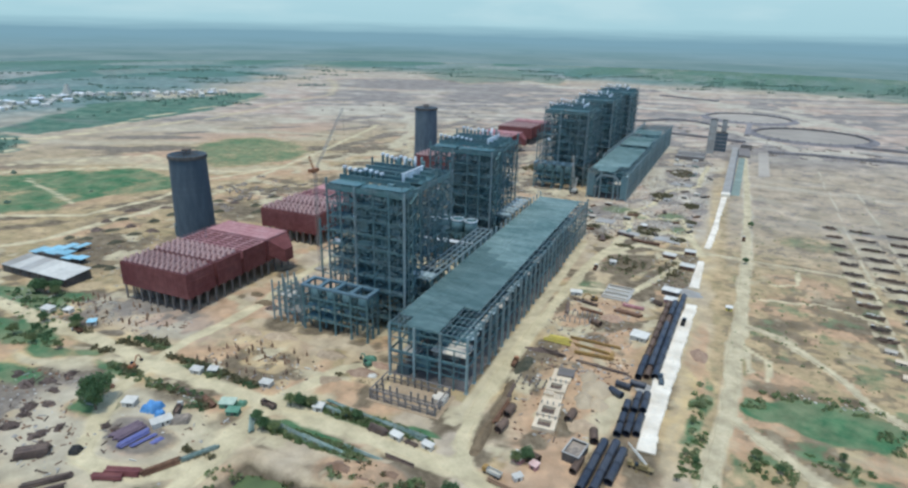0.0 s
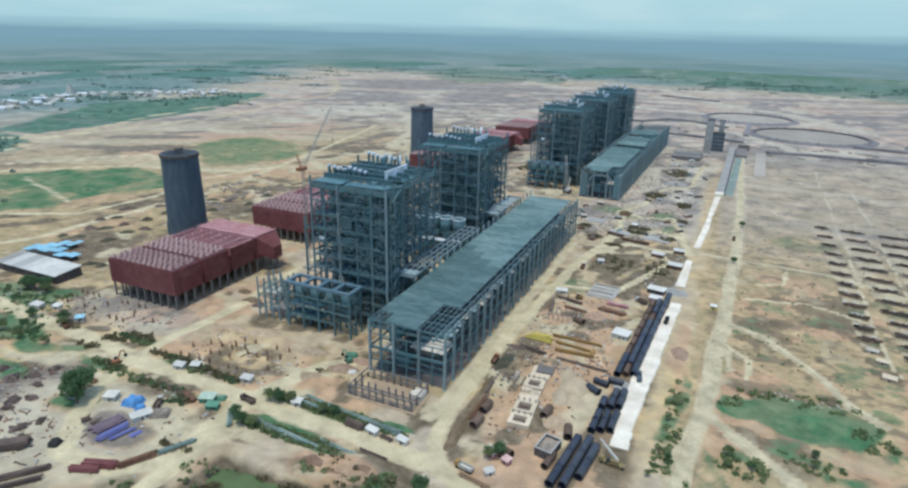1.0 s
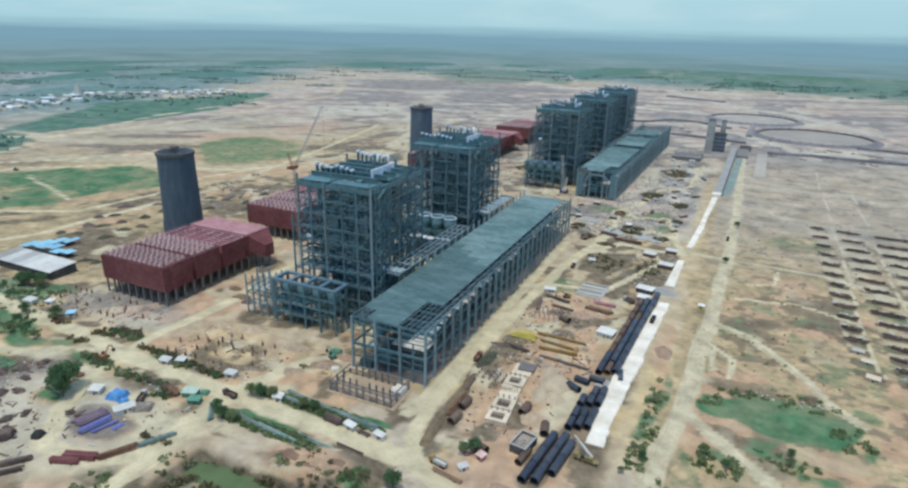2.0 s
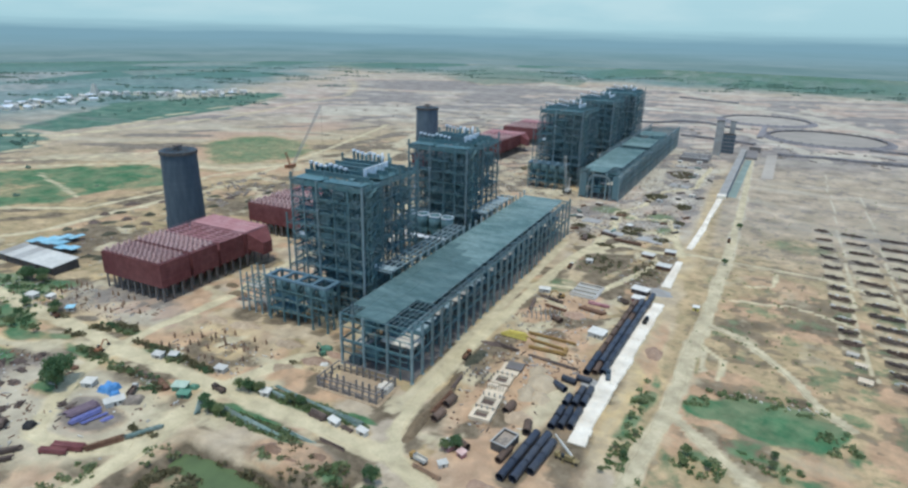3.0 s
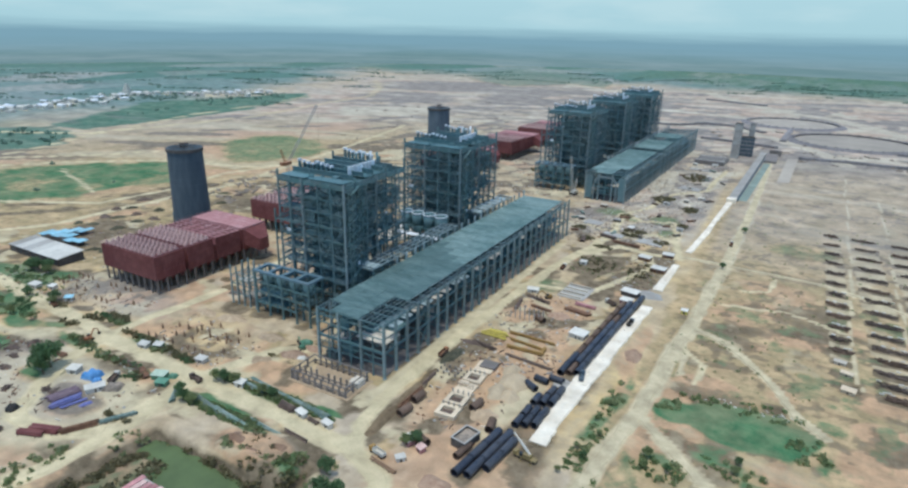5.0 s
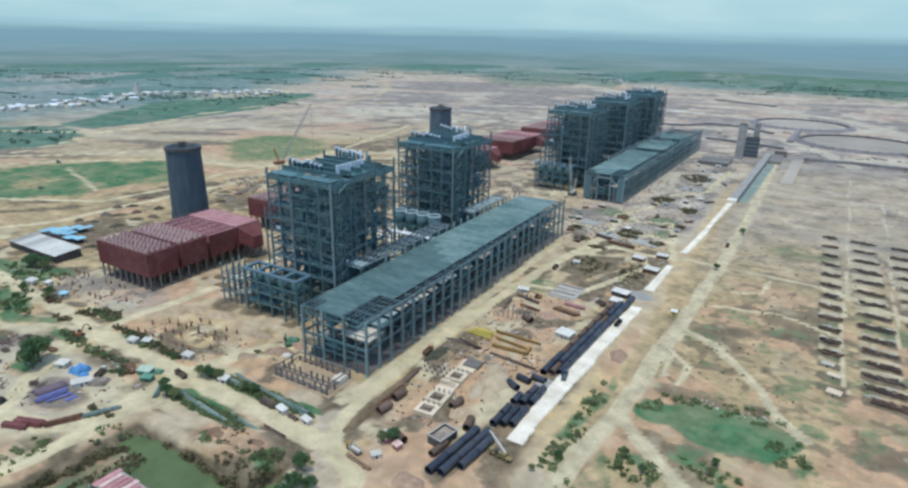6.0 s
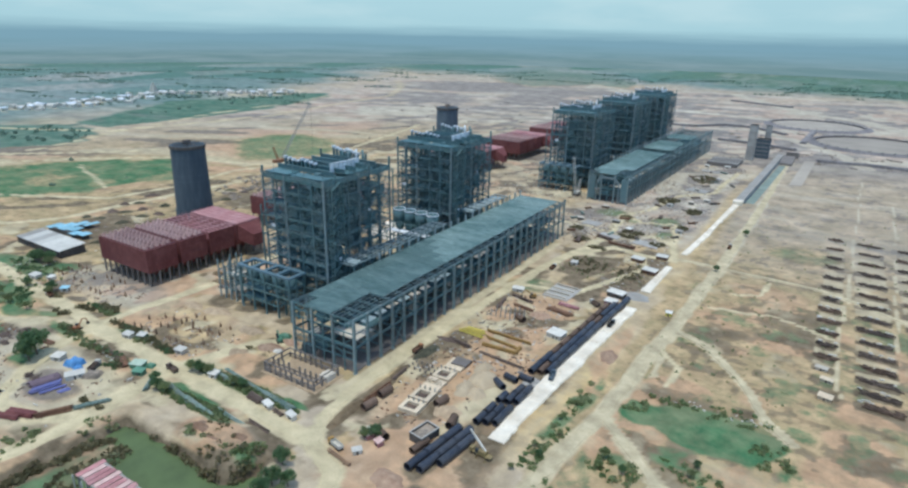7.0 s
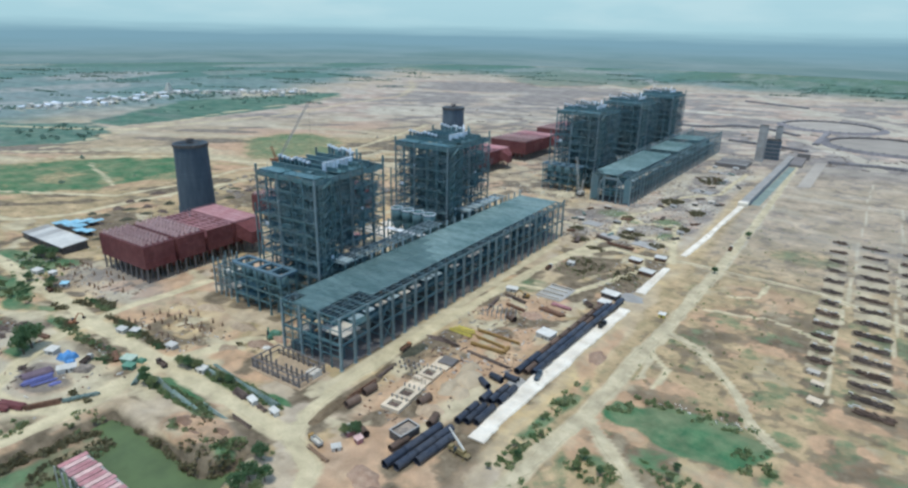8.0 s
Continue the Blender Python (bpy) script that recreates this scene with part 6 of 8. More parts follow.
def make_strip():
    """Pale blinding concrete poured in short lifts, ragged along its edges and with spilt heaps on it."""
    rnd = random.Random(2)
    t = thing("concrete_strip", "long ragged pale concrete strip poured beside the black pipes", "concrete slab", kind="structure")
    y, out = -9.0, 0.0
    while y < 525:
        step = rnd.uniform(2.6, 6.0) if y < 210 else rnd.uniform(6, 12)
        if not (170 < y < 203 or 266 < y < 302):
            out = 0.75 * out + rnd.uniform(-0.6, 0.5)
            l0, l1 = on_line(STRIP_LEFT, y) + rnd.uniform(-0.25, 0.25), on_line(STRIP_LEFT, y + step) + rnd.uniform(-0.25, 0.25)
            r0, r1 = on_line(STRIP_RIGHT, y) + out, on_line(STRIP_RIGHT, y + step) + out + rnd.uniform(-0.3, 0.3)
            h = rnd.uniform(0.6, 0.66)
            b = Build().add([(l0 - 0.5, y, -0.3), (r0 + 0.7, y, -0.3), (r1 + 0.7, y + step - 0.02, -0.3), (l1 - 0.5, y + step - 0.02, -0.3), (l0, y, h), (r0, y, h), (r1, y + step - 0.02, h), (l1, y + step - 0.02, h)],
                            [(3, 2, 1, 0), (4, 5, 6, 7), (0, 1, 5, 4), (1, 2, 6, 5), (2, 3, 7, 6), (3, 0, 4, 7)])
            if rnd.random() < 0.35:
                b.heap(rnd.uniform(l0 + 1.5, r0 - 1.5), y + step / 2, rnd.uniform(0.8, 1.8), rnd.uniform(0.7, 1.6), h + rnd.uniform(0.3, 0.8), 3, 9, rnd.randrange(999), h - 0.1)
            part("slab", b, CONCRETE_WHITE, t)
        y += step
    return t


make_strip()
grey = thing("gravel_patch", "grey gravel patch crossing the pipe line", "gravel", kind="structure")
part("gravel", Build().heap(101, 195, 12, 8, 0.9, seed=5), CONCRETE_GREY, grey)
part("gravel", Build().heap(86, 47, 8, 5, 0.8, seed=6), CONCRETE_GREY, grey)
WATER = water_material("murky_green_water", (0.07, 0.098, 0.034), 0.8)
CHANNEL_WATER = water_material("murky_channel_water", (0.17, 0.205, 0.165), 0.9)
single("pond_water", Build().add([(-110, -180, -3.6), (45, -180, -3.6), (45, -70, -3.6), (-110, -70, -3.6)], [(0, 1, 2, 3)]), WATER, "still green water in the dug pond", "water", kind="structure")
chan = thing("water_channel", "concrete lined channel with murky water", "channel", kind="structure")
part("channel_wall", Build().add([(118, 528, -0.2), (127, 528, -0.2), (139, 880, -0.2), (130, 880, -0.2), (118, 528, 4), (127, 528, 4), (139, 880, 4), (130, 880, 4)], [(0, 1, 5, 4), (1, 2, 6, 5), (2, 3, 7, 6), (3, 0, 4, 7), (4, 5, 6, 7)]), CONCRETE_GREY, chan, "grey raised concrete channel wall")
part("end_block", Build().box(117.2, 516, -0.2, 127.4, 527.5, 4.4), CONCRETE_WHITE, chan, "pale new concrete end block")
part("channel_wall", Build().add([(127, 528, -0.1), (128.5, 528, -0.1), (140.5, 880, -0.1), (139, 880, -0.1), (127, 528, 1.5), (128.5, 528, 1.5), (140.5, 880, 1.5), (139, 880, 1.5)], [(0, 1, 5, 4), (1, 2, 6, 5), (2, 3, 7, 6), (3, 0, 4, 7), (4, 5, 6, 7)]), SHELL, chan)
part("channel_bed", Build().add([(128.5, 532, 0.35), (138, 532, 0.35), (149, 800, 0.35), (140, 800, 0.35)], [(0, 1, 2, 3)]), CHANNEL_WATER, chan, "murky grey-green water")
part("channel_gate", Build().box(139, 806, -0.2, 156, 880, 3.5).box(142, 880, -0.2, 160, 884, 9), LEG, chan, "dark concrete gate")


def make_pipe(length, r, name="pipe", material=None, wall=0.12):
    """One length of pipe lying along y, with raised end bands."""
    b = Build().tube((0, -length / 2, r), (0, length / 2, r), r, 16, None, wall)
    for q in (-length / 2 + 0.15, length / 2 - 0.6):
        b.tube((0, q, r), (0, q + 0.45, r), r + 0.09, 16, None, 0.12)
    return b.mesh(name, material or PIPE)


def lay_pipes():
    rnd = random.Random(3)
    long_, short_ = make_pipe(12.2, 1.95), make_pipe(8.2, 1.85)
    old = make_pipe(11.0, 1.7, "pipe", PIPE_BROWN)
    def put(mesh, x, y, label, rz=-3.0, z=0.0):
        single("water_pipe", mesh, PIPE, label, "pipe", x, y, z, rz, "water pipes")
    for lane, (x0, y0, n) in enumerate(((71.4, -42.0, 3), (76.6, -40.4, 3), (81.9, -32.4, 2))):
        for k in range(n):
            put(long_, x0 + 1.4 * k, y0 + 12.5 * k, "long black coated steel water pipe lying in a row", -6.4 + rnd.uniform(-0.6, 0.6))
    put(old, 66.6, -32.5, "rust-brown steel water pipe beside the black row", -8)
    for lane in range(3):
        for y in (1.2, 9.8, 22.6, 31.4):
            if not (lane == 0 and y > 30):
                put(short_, 79.3 + lane * 4.1 + 0.03 * y, y + lane * 1.7 + rnd.uniform(-0.6, 0.6), "short black coated steel pipe length", -2 + rnd.uniform(-3, 3))
    for x, y, rz in ((75.4, 42, 78), (82.5, 46.5, 84), (72.8, 33.5, 60)):
        put(short_, x, y, "short black coated steel pipe lying across the row", rz)
    for lane in range(3):
        for k in range(9 if lane < 2 else 10):
            y = 60 + k * 12.6 + lane * 2
            mesh = old if lane == 0 and k > 1 or lane == 1 and k in (0, 6) else long_
            put(mesh, 81.3 + lane * 4.1 + 0.06 * (y - 50), y, "rust-brown steel water pipe in a row" if mesh is old else "long black coated steel water pipe lying in a row")


lay_pipes()
stub = make_pipe(8.5, 2.1, "pipe_piece", PIPE_BROWN)
for x, y, rz in ((27, -20.5, -8), (26.6, -7, -5), (55.8, 2, -8), (46.5, -35.5, 68), (46.5, 112, 62), (69.5, -9.5, 12)):
    single("pipe_piece", stub, PIPE_BROWN, "short dark brown steel pipe piece on the ground", "pipe", x, y, 0, rz, "loose pipe pieces")


# ---------------------------------------------------------------- vehicles and machines
def wheel_mesh(r=0.62, w=0.5):
    return Build().tube((-w / 2, 0, 0), (w / 2, 0, 0), r, 14).tube((-w / 2 - 0.03, 0, 0), (w / 2 + 0.03, 0, 0), r * 0.5, 10).mesh("wheel", RUBBER)


WHEEL = wheel_mesh()


def make_truck(x, y, rz, paint, label, bed_paint):
    t = thing("tipper_truck", label, "truck", x, y, 0.2, rz, "trucks on site")
    part("chassis", Build().box(-0.9, -4.4, 0.7, 0.9, 4.2, 1.1), RUBBER, t)
    cab = part("cab", Build().box(-1.25, 2.5, 1.0, 1.25, 4.5, 3.1).box(-1.2, 2.6, 3.1, 1.2, 4.1, 3.3), paint, t)
    part("windscreen", Build().box(-1.1, 4.5, 2.0, 1.1, 4.54, 2.9), GLASS, cab)
    bed = Build().box(-1.3, -4.4, 1.2, 1.3, 2.2, 1.4).box(-1.3, -4.4, 1.4, -1.18, 2.2, 2.8).box(1.18, -4.4, 1.4, 1.3, 2.2, 2.8).box(-1.18, 2.08, 1.4, 1.18, 2.2, 3.0).box(-1.18, -4.4, 1.4, 1.18, -4.28, 2.6)
    part("bed", bed, bed_paint, t)
    for wy in (-3.4, -2.1, 3.3):
        for wx in (-1.05, 1.05):
            part("wheel", WHEEL, RUBBER, t, at=pose(wx, wy, 0.62))


for x, y, rz, a, b, lab in (
        (-86, -54, 84, BROWN, SCRAP_DARK, "dark brown tipper truck on the dirt road"), (93.5, 57, 10, SHELL, SHELL, "dark grey tipper truck on the pale strip"),
        (80, 163, 60, WHITE, BROWN, "white tipper truck beside the pipe row"), (100, 138, -4, SHELL, RUBBER, "dark tipper truck on the pale strip"),
        (27, 212, 0, WHITE, RUST, "white tipper truck on the track beside the hall"), (-124, -76, 30, WHITE, BROWN, "white truck with brown bed in the yard"),
        (-245, -41, 82, WHITE, RUST, "white tipper truck on the dirt road"), (34, -53, 78, OCHRE, WHITE, "ochre tipper truck at the road bend"),
        (14, 40, 2, ORANGE, RUST, "orange tipper truck beside the hall columns"), (140, 350, -1, WHITE, RUST, "white tipper truck on the long track")):
    make_truck(x, y, rz, a, lab, b)


def make_excavator(x, y, rz, paint, label):
    t = thing("excavator", label, "excavator", x, y, 0.15, rz, "excavators")
    for sx in (-1.4, 1.4):
        part("crawler", Build().box(sx - 0.35, -2.2, 0, sx + 0.35, 2.2, 0.95).tube((sx - 0.36, 2.1, 0.48), (sx + 0.36, 2.1, 0.48), 0.48, 10), RUBBER, t)
    part("upper_body", Build().box(-1.5, -2.6, 1.1, 1.5, 1.2, 2.4).box(-1.4, -2.5, 2.4, 1.4, -0.6, 2.9), paint, t)
    part("cab", Build().box(-1.5, 0.0, 2.4, -0.3, 1.7, 3.7), GLASS, t)
    part("boom", Build().beam((0.2, 1.0, 2.2), (0.2, 4.4, 5.6), 0.5, 0.7).beam((0.2, 4.4, 5.6), (0.2, 7.2, 4.4), 0.45, 0.6), paint, t)
    part("dipper", Build().beam((0.2, 7.2, 4.6), (0.2, 8.2, 1.6), 0.4, 0.5), paint, t)
    part("bucket", Build().box(-0.5, 7.5, 0.5, 0.9, 8.8, 1.7), RUBBER, t)


make_excavator(-62, 2, 60, GREEN_SHEET, "small green excavator beside the hall corner")
make_excavator(-178, -57, 20, ORANGE, "orange excavator beside the road junction")
make_excavator(38, 150, 120, OCHRE, "ochre excavator on the cleared ground")
make_excavator(-205, 420, -60, YELLOW, "yellow excavator on far cleared ground")


def lattice(b, a, c, w, n, bar=0.25):
    """A square lattice boom from a to c."""
    a, c = Vector(a), Vector(c)
    d = (c - a).normalized()
    s = d.cross(Vector((0, 0, 1)) if abs(d.z) < 0.95 else Vector((1, 0, 0))).normalized() * (w / 2)
    u = s.cross(d).normalized() * (w / 2)
    corner = [s + u, s - u, -s - u, -s + u]
    for q in corner:
        b.beam(a + q, c + q, bar)
    for k in range(n):
        p, r = a.lerp(c, k / n), a.lerp(c, (k + 1) / n)
        for i in range(4):
            b.beam(p + corner[i], r + corner[(i + 1) % 4], bar * 0.7)
    return b


def make_crawler_crane(x, y, rz, length, angle, paint, label, jib=0.0):
    t = thing("crawler_crane", label, "crane", x, y, 0, rz, "crawler cranes")
    for sx in (-3.2, 3.2):
        part("crawler", Build().box(sx - 0.7, -5, 0, sx + 0.7, 5, 1.6), RUBBER, t)
    part("machine_deck", Build().box(-2.6, -6.5, 1.8, 2.6, 3.5, 4.6).box(-2.4, -8, 2.0, 2.4, -6.5, 4.2), paint, t)
    part("cab", Build().box(2.6, 0.5, 2.0, 4.2, 3.2, 4.6), GLASS, t)
    tip = Vector((0, 3 + length * math.cos(radians(angle)), 3 + length * math.sin(radians(angle))))
    part("boom", lattice(Build(), (0, 3, 3), tip, 2.2, int(length / 3), 0.2), paint, t)
    back = Vector((0, -6, 18))
    part("mast", lattice(Build(), (0, -3, 4), back, 1.4, 6, 0.25), paint, t)
    part("pendant", Build().beam(back, tip, 0.14).beam(back, (0, -6.5, 4.5), 0.14), RUBBER, t)
    if jib:
        end = tip + Vector((0, jib, jib * 0.25))
        part("jib", lattice(Build(), tip, end, 1.2, int(jib / 3), 0.25), paint, t)
        part("hoist_rope", Build().beam(end, end - Vector((0, 0, 30)), 0.12).box(end.x - 0.6, end.y - 0.6, end.z - 32, end.x + 0.6, end.y + 0.6, end.z - 30), RUBBER, t)
    else:
        part("hoist_rope", Build().beam(tip, tip - Vector((0, 0, 24)), 0.12).box(tip.x - 0.6, tip.y - 0.6, tip.z - 26, tip.x + 0.6, tip.y + 0.6, tip.z - 24), RUBBER, t)




def make_tower_crane(x, y):
    """A luffing tower crane: mast, orange head and pale jib."""
    t = thing("tower_crane", "slim luffing tower crane with orange head and pale jib", "crane", x, y, 0, 0)
    part("mast", lattice(Build(), (0, 0, 0), (0, 0, 80), 2.0, 26, 0.16), CONCRETE_GREY, t)
    part("base", Build().box(-3.5, -3.5, -0.2, 3.5, 3.5, 1.4), CONCRETE_GREY, t)
    part("slewing_head", Build().box(-1.8, -5, 79.5, 1.8, 3, 82).box(-1.2, -7, 80, 1.2, -5, 82.5), ORANGE, t, "orange slewing head")
    part("back_frame", lattice(Build(), (0, -2, 82), (-1, -5, 92), 1.2, 4, 0.18), ORANGE, t)
    part("jib", lattice(Build(), (0, 2, 82), (7, 30, 124), 1.5, 20, 0.15), CONCRETE_GREY, t, "pale lattice jib")
    part("hoist_rope", Build().beam((7, 30, 124), (7, 30, 70), 0.08).box(6.5, 29.5, 68.5, 7.5, 30.5, 70), RUBBER, t)


make_tower_crane(-172, 112)
make_crawler_crane(-46, 452, 172, 46, 76, WHITE, "white lattice boom crawler crane before the far boiler")
make_crawler_crane(-150, 176, -60, 52, 72, RED_LIGHT, "red crawler crane between the boiler houses")


def make_truck_crane(x, y, rz):
    t = thing("truck_crane", "ochre-yellow truck crane with raised pale boom beside the pipes", "crane", x, y, 0.1, rz)
    part("carrier", Build().box(-1.3, -6, 0.9, 1.3, 5.5, 1.6).box(-1.25, 3.6, 1.6, 1.25, 5.6, 2.9), CRANE_OCHRE, t)
    part("upper_body", Build().box(-1.3, -3.2, 1.7, 1.3, 0.6, 3.2), CRANE_OCHRE, t)
    part("cab", Build().box(-1.35, 0.6, 1.7, -0.2, 2.4, 3.3), GLASS, t)
    part("boom", Build().beam((0.4, -2.4, 3.0), (0.4, 3.6, 8.6), 0.7, 0.8).beam((0.4, 3.2, 8.2), (0.4, 6.4, 11.2), 0.5, 0.6), WHITE, t, "pale telescopic boom")
    part("hoist_rope", Build().beam((0.4, 6.3, 11.0), (0.4, 6.3, 5.0), 0.1).box(0.1, 6.0, 4.4, 0.7, 6.6, 5.0), RUBBER, t)
    for wy in (-5, -3.6, 2.2, 4.4):
        for wx in (-1.1, 1.1):
            part("wheel", WHEEL, RUBBER, t, at=pose(wx, wy, 0.62))
    for sx, wy in ((-2.6, -4), (2.6, -4), (-2.6, 1), (2.6, 1)):
        part("outrigger", Build().beam((0, wy, 1.1), (sx, wy, 1.1), 0.3).beam((sx, wy, 1.2), (sx, wy, 0), 0.25).box(sx - 0.5, wy - 0.5, 0, sx + 0.5, wy + 0.5, 0.15), CRANE_OCHRE, t)


make_truck_crane(92.5, -21.5, 84)


# ---------------------------------------------------------------- yard stock
def make_bundle(x, y, rz, length, width, layers, material, label, round_=False, seed=0, group="steel stock"):
    """A stack of bars or pipes on bearers."""
    rnd = random.Random(seed * 7 + 1)
    t = thing("steel_stack", label, "steel stock", x, y, 0.1, rz, group)
    r = 0.42 if round_ else 0.35
    n = max(2, int(width / (2.3 * r)))
    bar = Build()
    bar.tube((0, -length / 2, 0), (0, length / 2, 0), r, 8) if round_ else bar.isection((0, -length / 2, 0), (0, length / 2, 0), 2 * r, 2 * r, 0.1)
    bar = bar.mesh("bar", material)
    for q in (-length * 0.35, length * 0.35):
        part("bearer", Build().box(-width / 2 - 0.3, q - 0.2, -0.3, width / 2 + 0.3, q + 0.2, 0.3), BROWN, t)
    for l in range(layers):
        for k in range(n - l):
            part("bar", bar, material, t, at=pose(-width / 2 + (k + 0.5 + l * 0.5) * width / n, rnd.uniform(-0.9, 0.9), 0.3 + r + l * 2 * r, 0, 0, rnd.uniform(-1.2, 1.2)))
    return t


HALL_STOCK = [
    (22.6, -8, -1, 20, 2.6, 4, RUST, False, "long rust-brown steel beam stack beside the hall track"),
    (21, 13, 4, 14, 2.4, 4, BROWN, False, "brown steel beam stack beside the hall track"), (30.5, 76, 88, 17, 2.4, 2, YELLOW, True, "bright yellow painted pipe stack"),
    (30, 79.8, 90, 15, 2.0, 2, YELLOW, True, "bright yellow painted pipe stack"), (30, 83.4, 92, 12, 1.8, 1, YELLOW, True, "bright yellow painted pipes"),
    (52, 85.6, 87, 31, 2.4, 2, OCHRE, False, "long ochre timber beam stack"), (51, 76.8, 83, 22, 2.2, 2, OCHRE, False, "ochre timber beam stack"),
    (53.4, 69.2, 94, 22, 2.8, 2, OCHRE, False, "ochre timber beam stack"), (64, 73, 6, 8, 2.6, 2, OCHRE, False, "short ochre timber beam stack"),
    (30, 62, 80, 16, 3, 2, BROWN, False, "dark brown steel beam stack"), (60, 58, 83, 30, 2.4, 1, BROWN, True, "long dark pipe string across the ground"),
    (-58, -43, 83, 24, 3, 2, GREEN_STEEL, True, "pale green pipe stack beside the road"),
]
ROAD_STOCK = [
    (-36, -41, 84, 30, 3, 2, GREEN_STEEL, True, "pale green pipe stack beside the road"), (-14, -43, 85, 24, 4, 2, GREEN_STEEL, True, "pale green pipe stack beside the road"),
    (-52, -38, 84, 22, 2, 1, GREEN_STEEL, True, "pale green pipes in the grass"), (-26, -47.5, 84, 10, 4.5, 3, BROWN, False, "dark brown beam stack beside the road"),
    (-64, -66, 80, 24, 3.5, 2, GREEN_STEEL, True, "pale green pipe stack below the road"), (-44, -68, 84, 26, 3, 2, GREEN_STEEL, True, "pale green pipe stack below the road"),
    (-24, -65, 86, 22, 2.6, 1, GREEN_STEEL, True, "pale green pipes below the road"), (-6, -62.5, 84, 15, 2.4, 2, BROWN, True, "dark pipe stack on the road edge"),
    (-84, -69, 40, 14, 3, 2, GREEN_STEEL, False, "pale green steel stack at the junction"),
    (-157, -127, -50, 13, 8, 4, BROWN, False, "large dark brown steel stack in the yard"), (-134, -136, -40, 18, 3.5, 2, BROWN, False, "dark steel beam stack in the yard"),
    (-130, -141, -40, 16, 3, 2, BROWN, False, "dark steel beam stack in the yard"),
]
YARD_STOCK = [
    (-110, -119, 111, 15, 5, 3, RED, False, "red primed steel stack in the yard"), (-114, -124, 111, 13, 4, 2, RED, False, "red primed steel stack in the yard"),
    (-98, -110, -30, 15, 4, 3, RUST, False, "rusted steel stack beside the road"), (-90, -96, -30, 16, 3, 2, GREEN_STEEL, False, "pale grey-green pipe stack beside the road"),
    (-125, -101, -12, 14, 4, 2, VIOLET, True, "violet-blue wrapped pipe stack"), (-120, -100, -14, 12, 2.4, 1, VIOLET, True, "violet-blue wrapped pipes on the ground"),
    (-132.5, -98, -12, 14, 8, 1, PURPLE_BROWN, False, "wide low purplish brown steel stack in the yard"), (-128, -62, 84, 20, 3, 1, BROWN, False, "brown steel stack in low scrub"),
    (-116, -64, 70, 12, 4, 2, RUST, False, "rusted steel stack near the green hut"), (-178, -76, 100, 14, 4, 1, RUST, False, "rusted steel stack in the yard"),
    (40, -58, 80, 15, 2.2, 2, STARTER, True, "pale brown pipe stack at the road bend"), (-7, -49.5, 82, 7, 2.4, 2, BROWN, False, "dark brown steel stack beside the road"),
]
END_STOCK = [
    (18, 292, 10, 14, 5, 3, BROWN, False, "dark steel stack at the hall end"), (36, 312, 70, 16, 5, 3, BROWN, False, "dark steel stack at the hall end"),
    (56, 300, 80, 26, 4, 2, RUST, False, "rusted steel stack on gravel"), (33, 143, 75, 18, 3, 2, BROWN, False, "brown steel stack on cleared ground"),
    (40, 130, 80, 16, 3, 2, RUST, False, "rusted steel stack on cleared ground"), (24, 128, 10, 18, 3, 2, BROWN, False, "brown steel stack along the track"),
    (64, 138, 80, 18, 5, 2, RUST, False, "rusted steel stack on cleared ground"), (66, 150, 84, 14, 4, 2, RED_LIGHT, False, "faded red steel stack"),
]
for k, (x, y, rz, ln, w, la, m, rd, lab) in enumerate(HALL_STOCK + ROAD_STOCK + YARD_STOCK + END_STOCK):
    make_bundle(x, y, rz, ln, w, la, m, lab, rd, k)

for k in range(34):
    if k % 2 and k < 22:
        continue
    rr = random.Random(100 + k)
    x, y = (rr.uniform(-30, 100), rr.uniform(305, 425)) if k < 22 else (rr.uniform(45, 105), rr.uniform(430, 760))
    make_bundle(x, y, rr.uniform(0, 180), rr.uniform(6, 12), rr.uniform(2, 4.5), 2, rr.choice((BROWN, RUST, DARKWALL, GREEN_STEEL, DEBRIS)), "mixed steel stock on cleared ground", False, k)

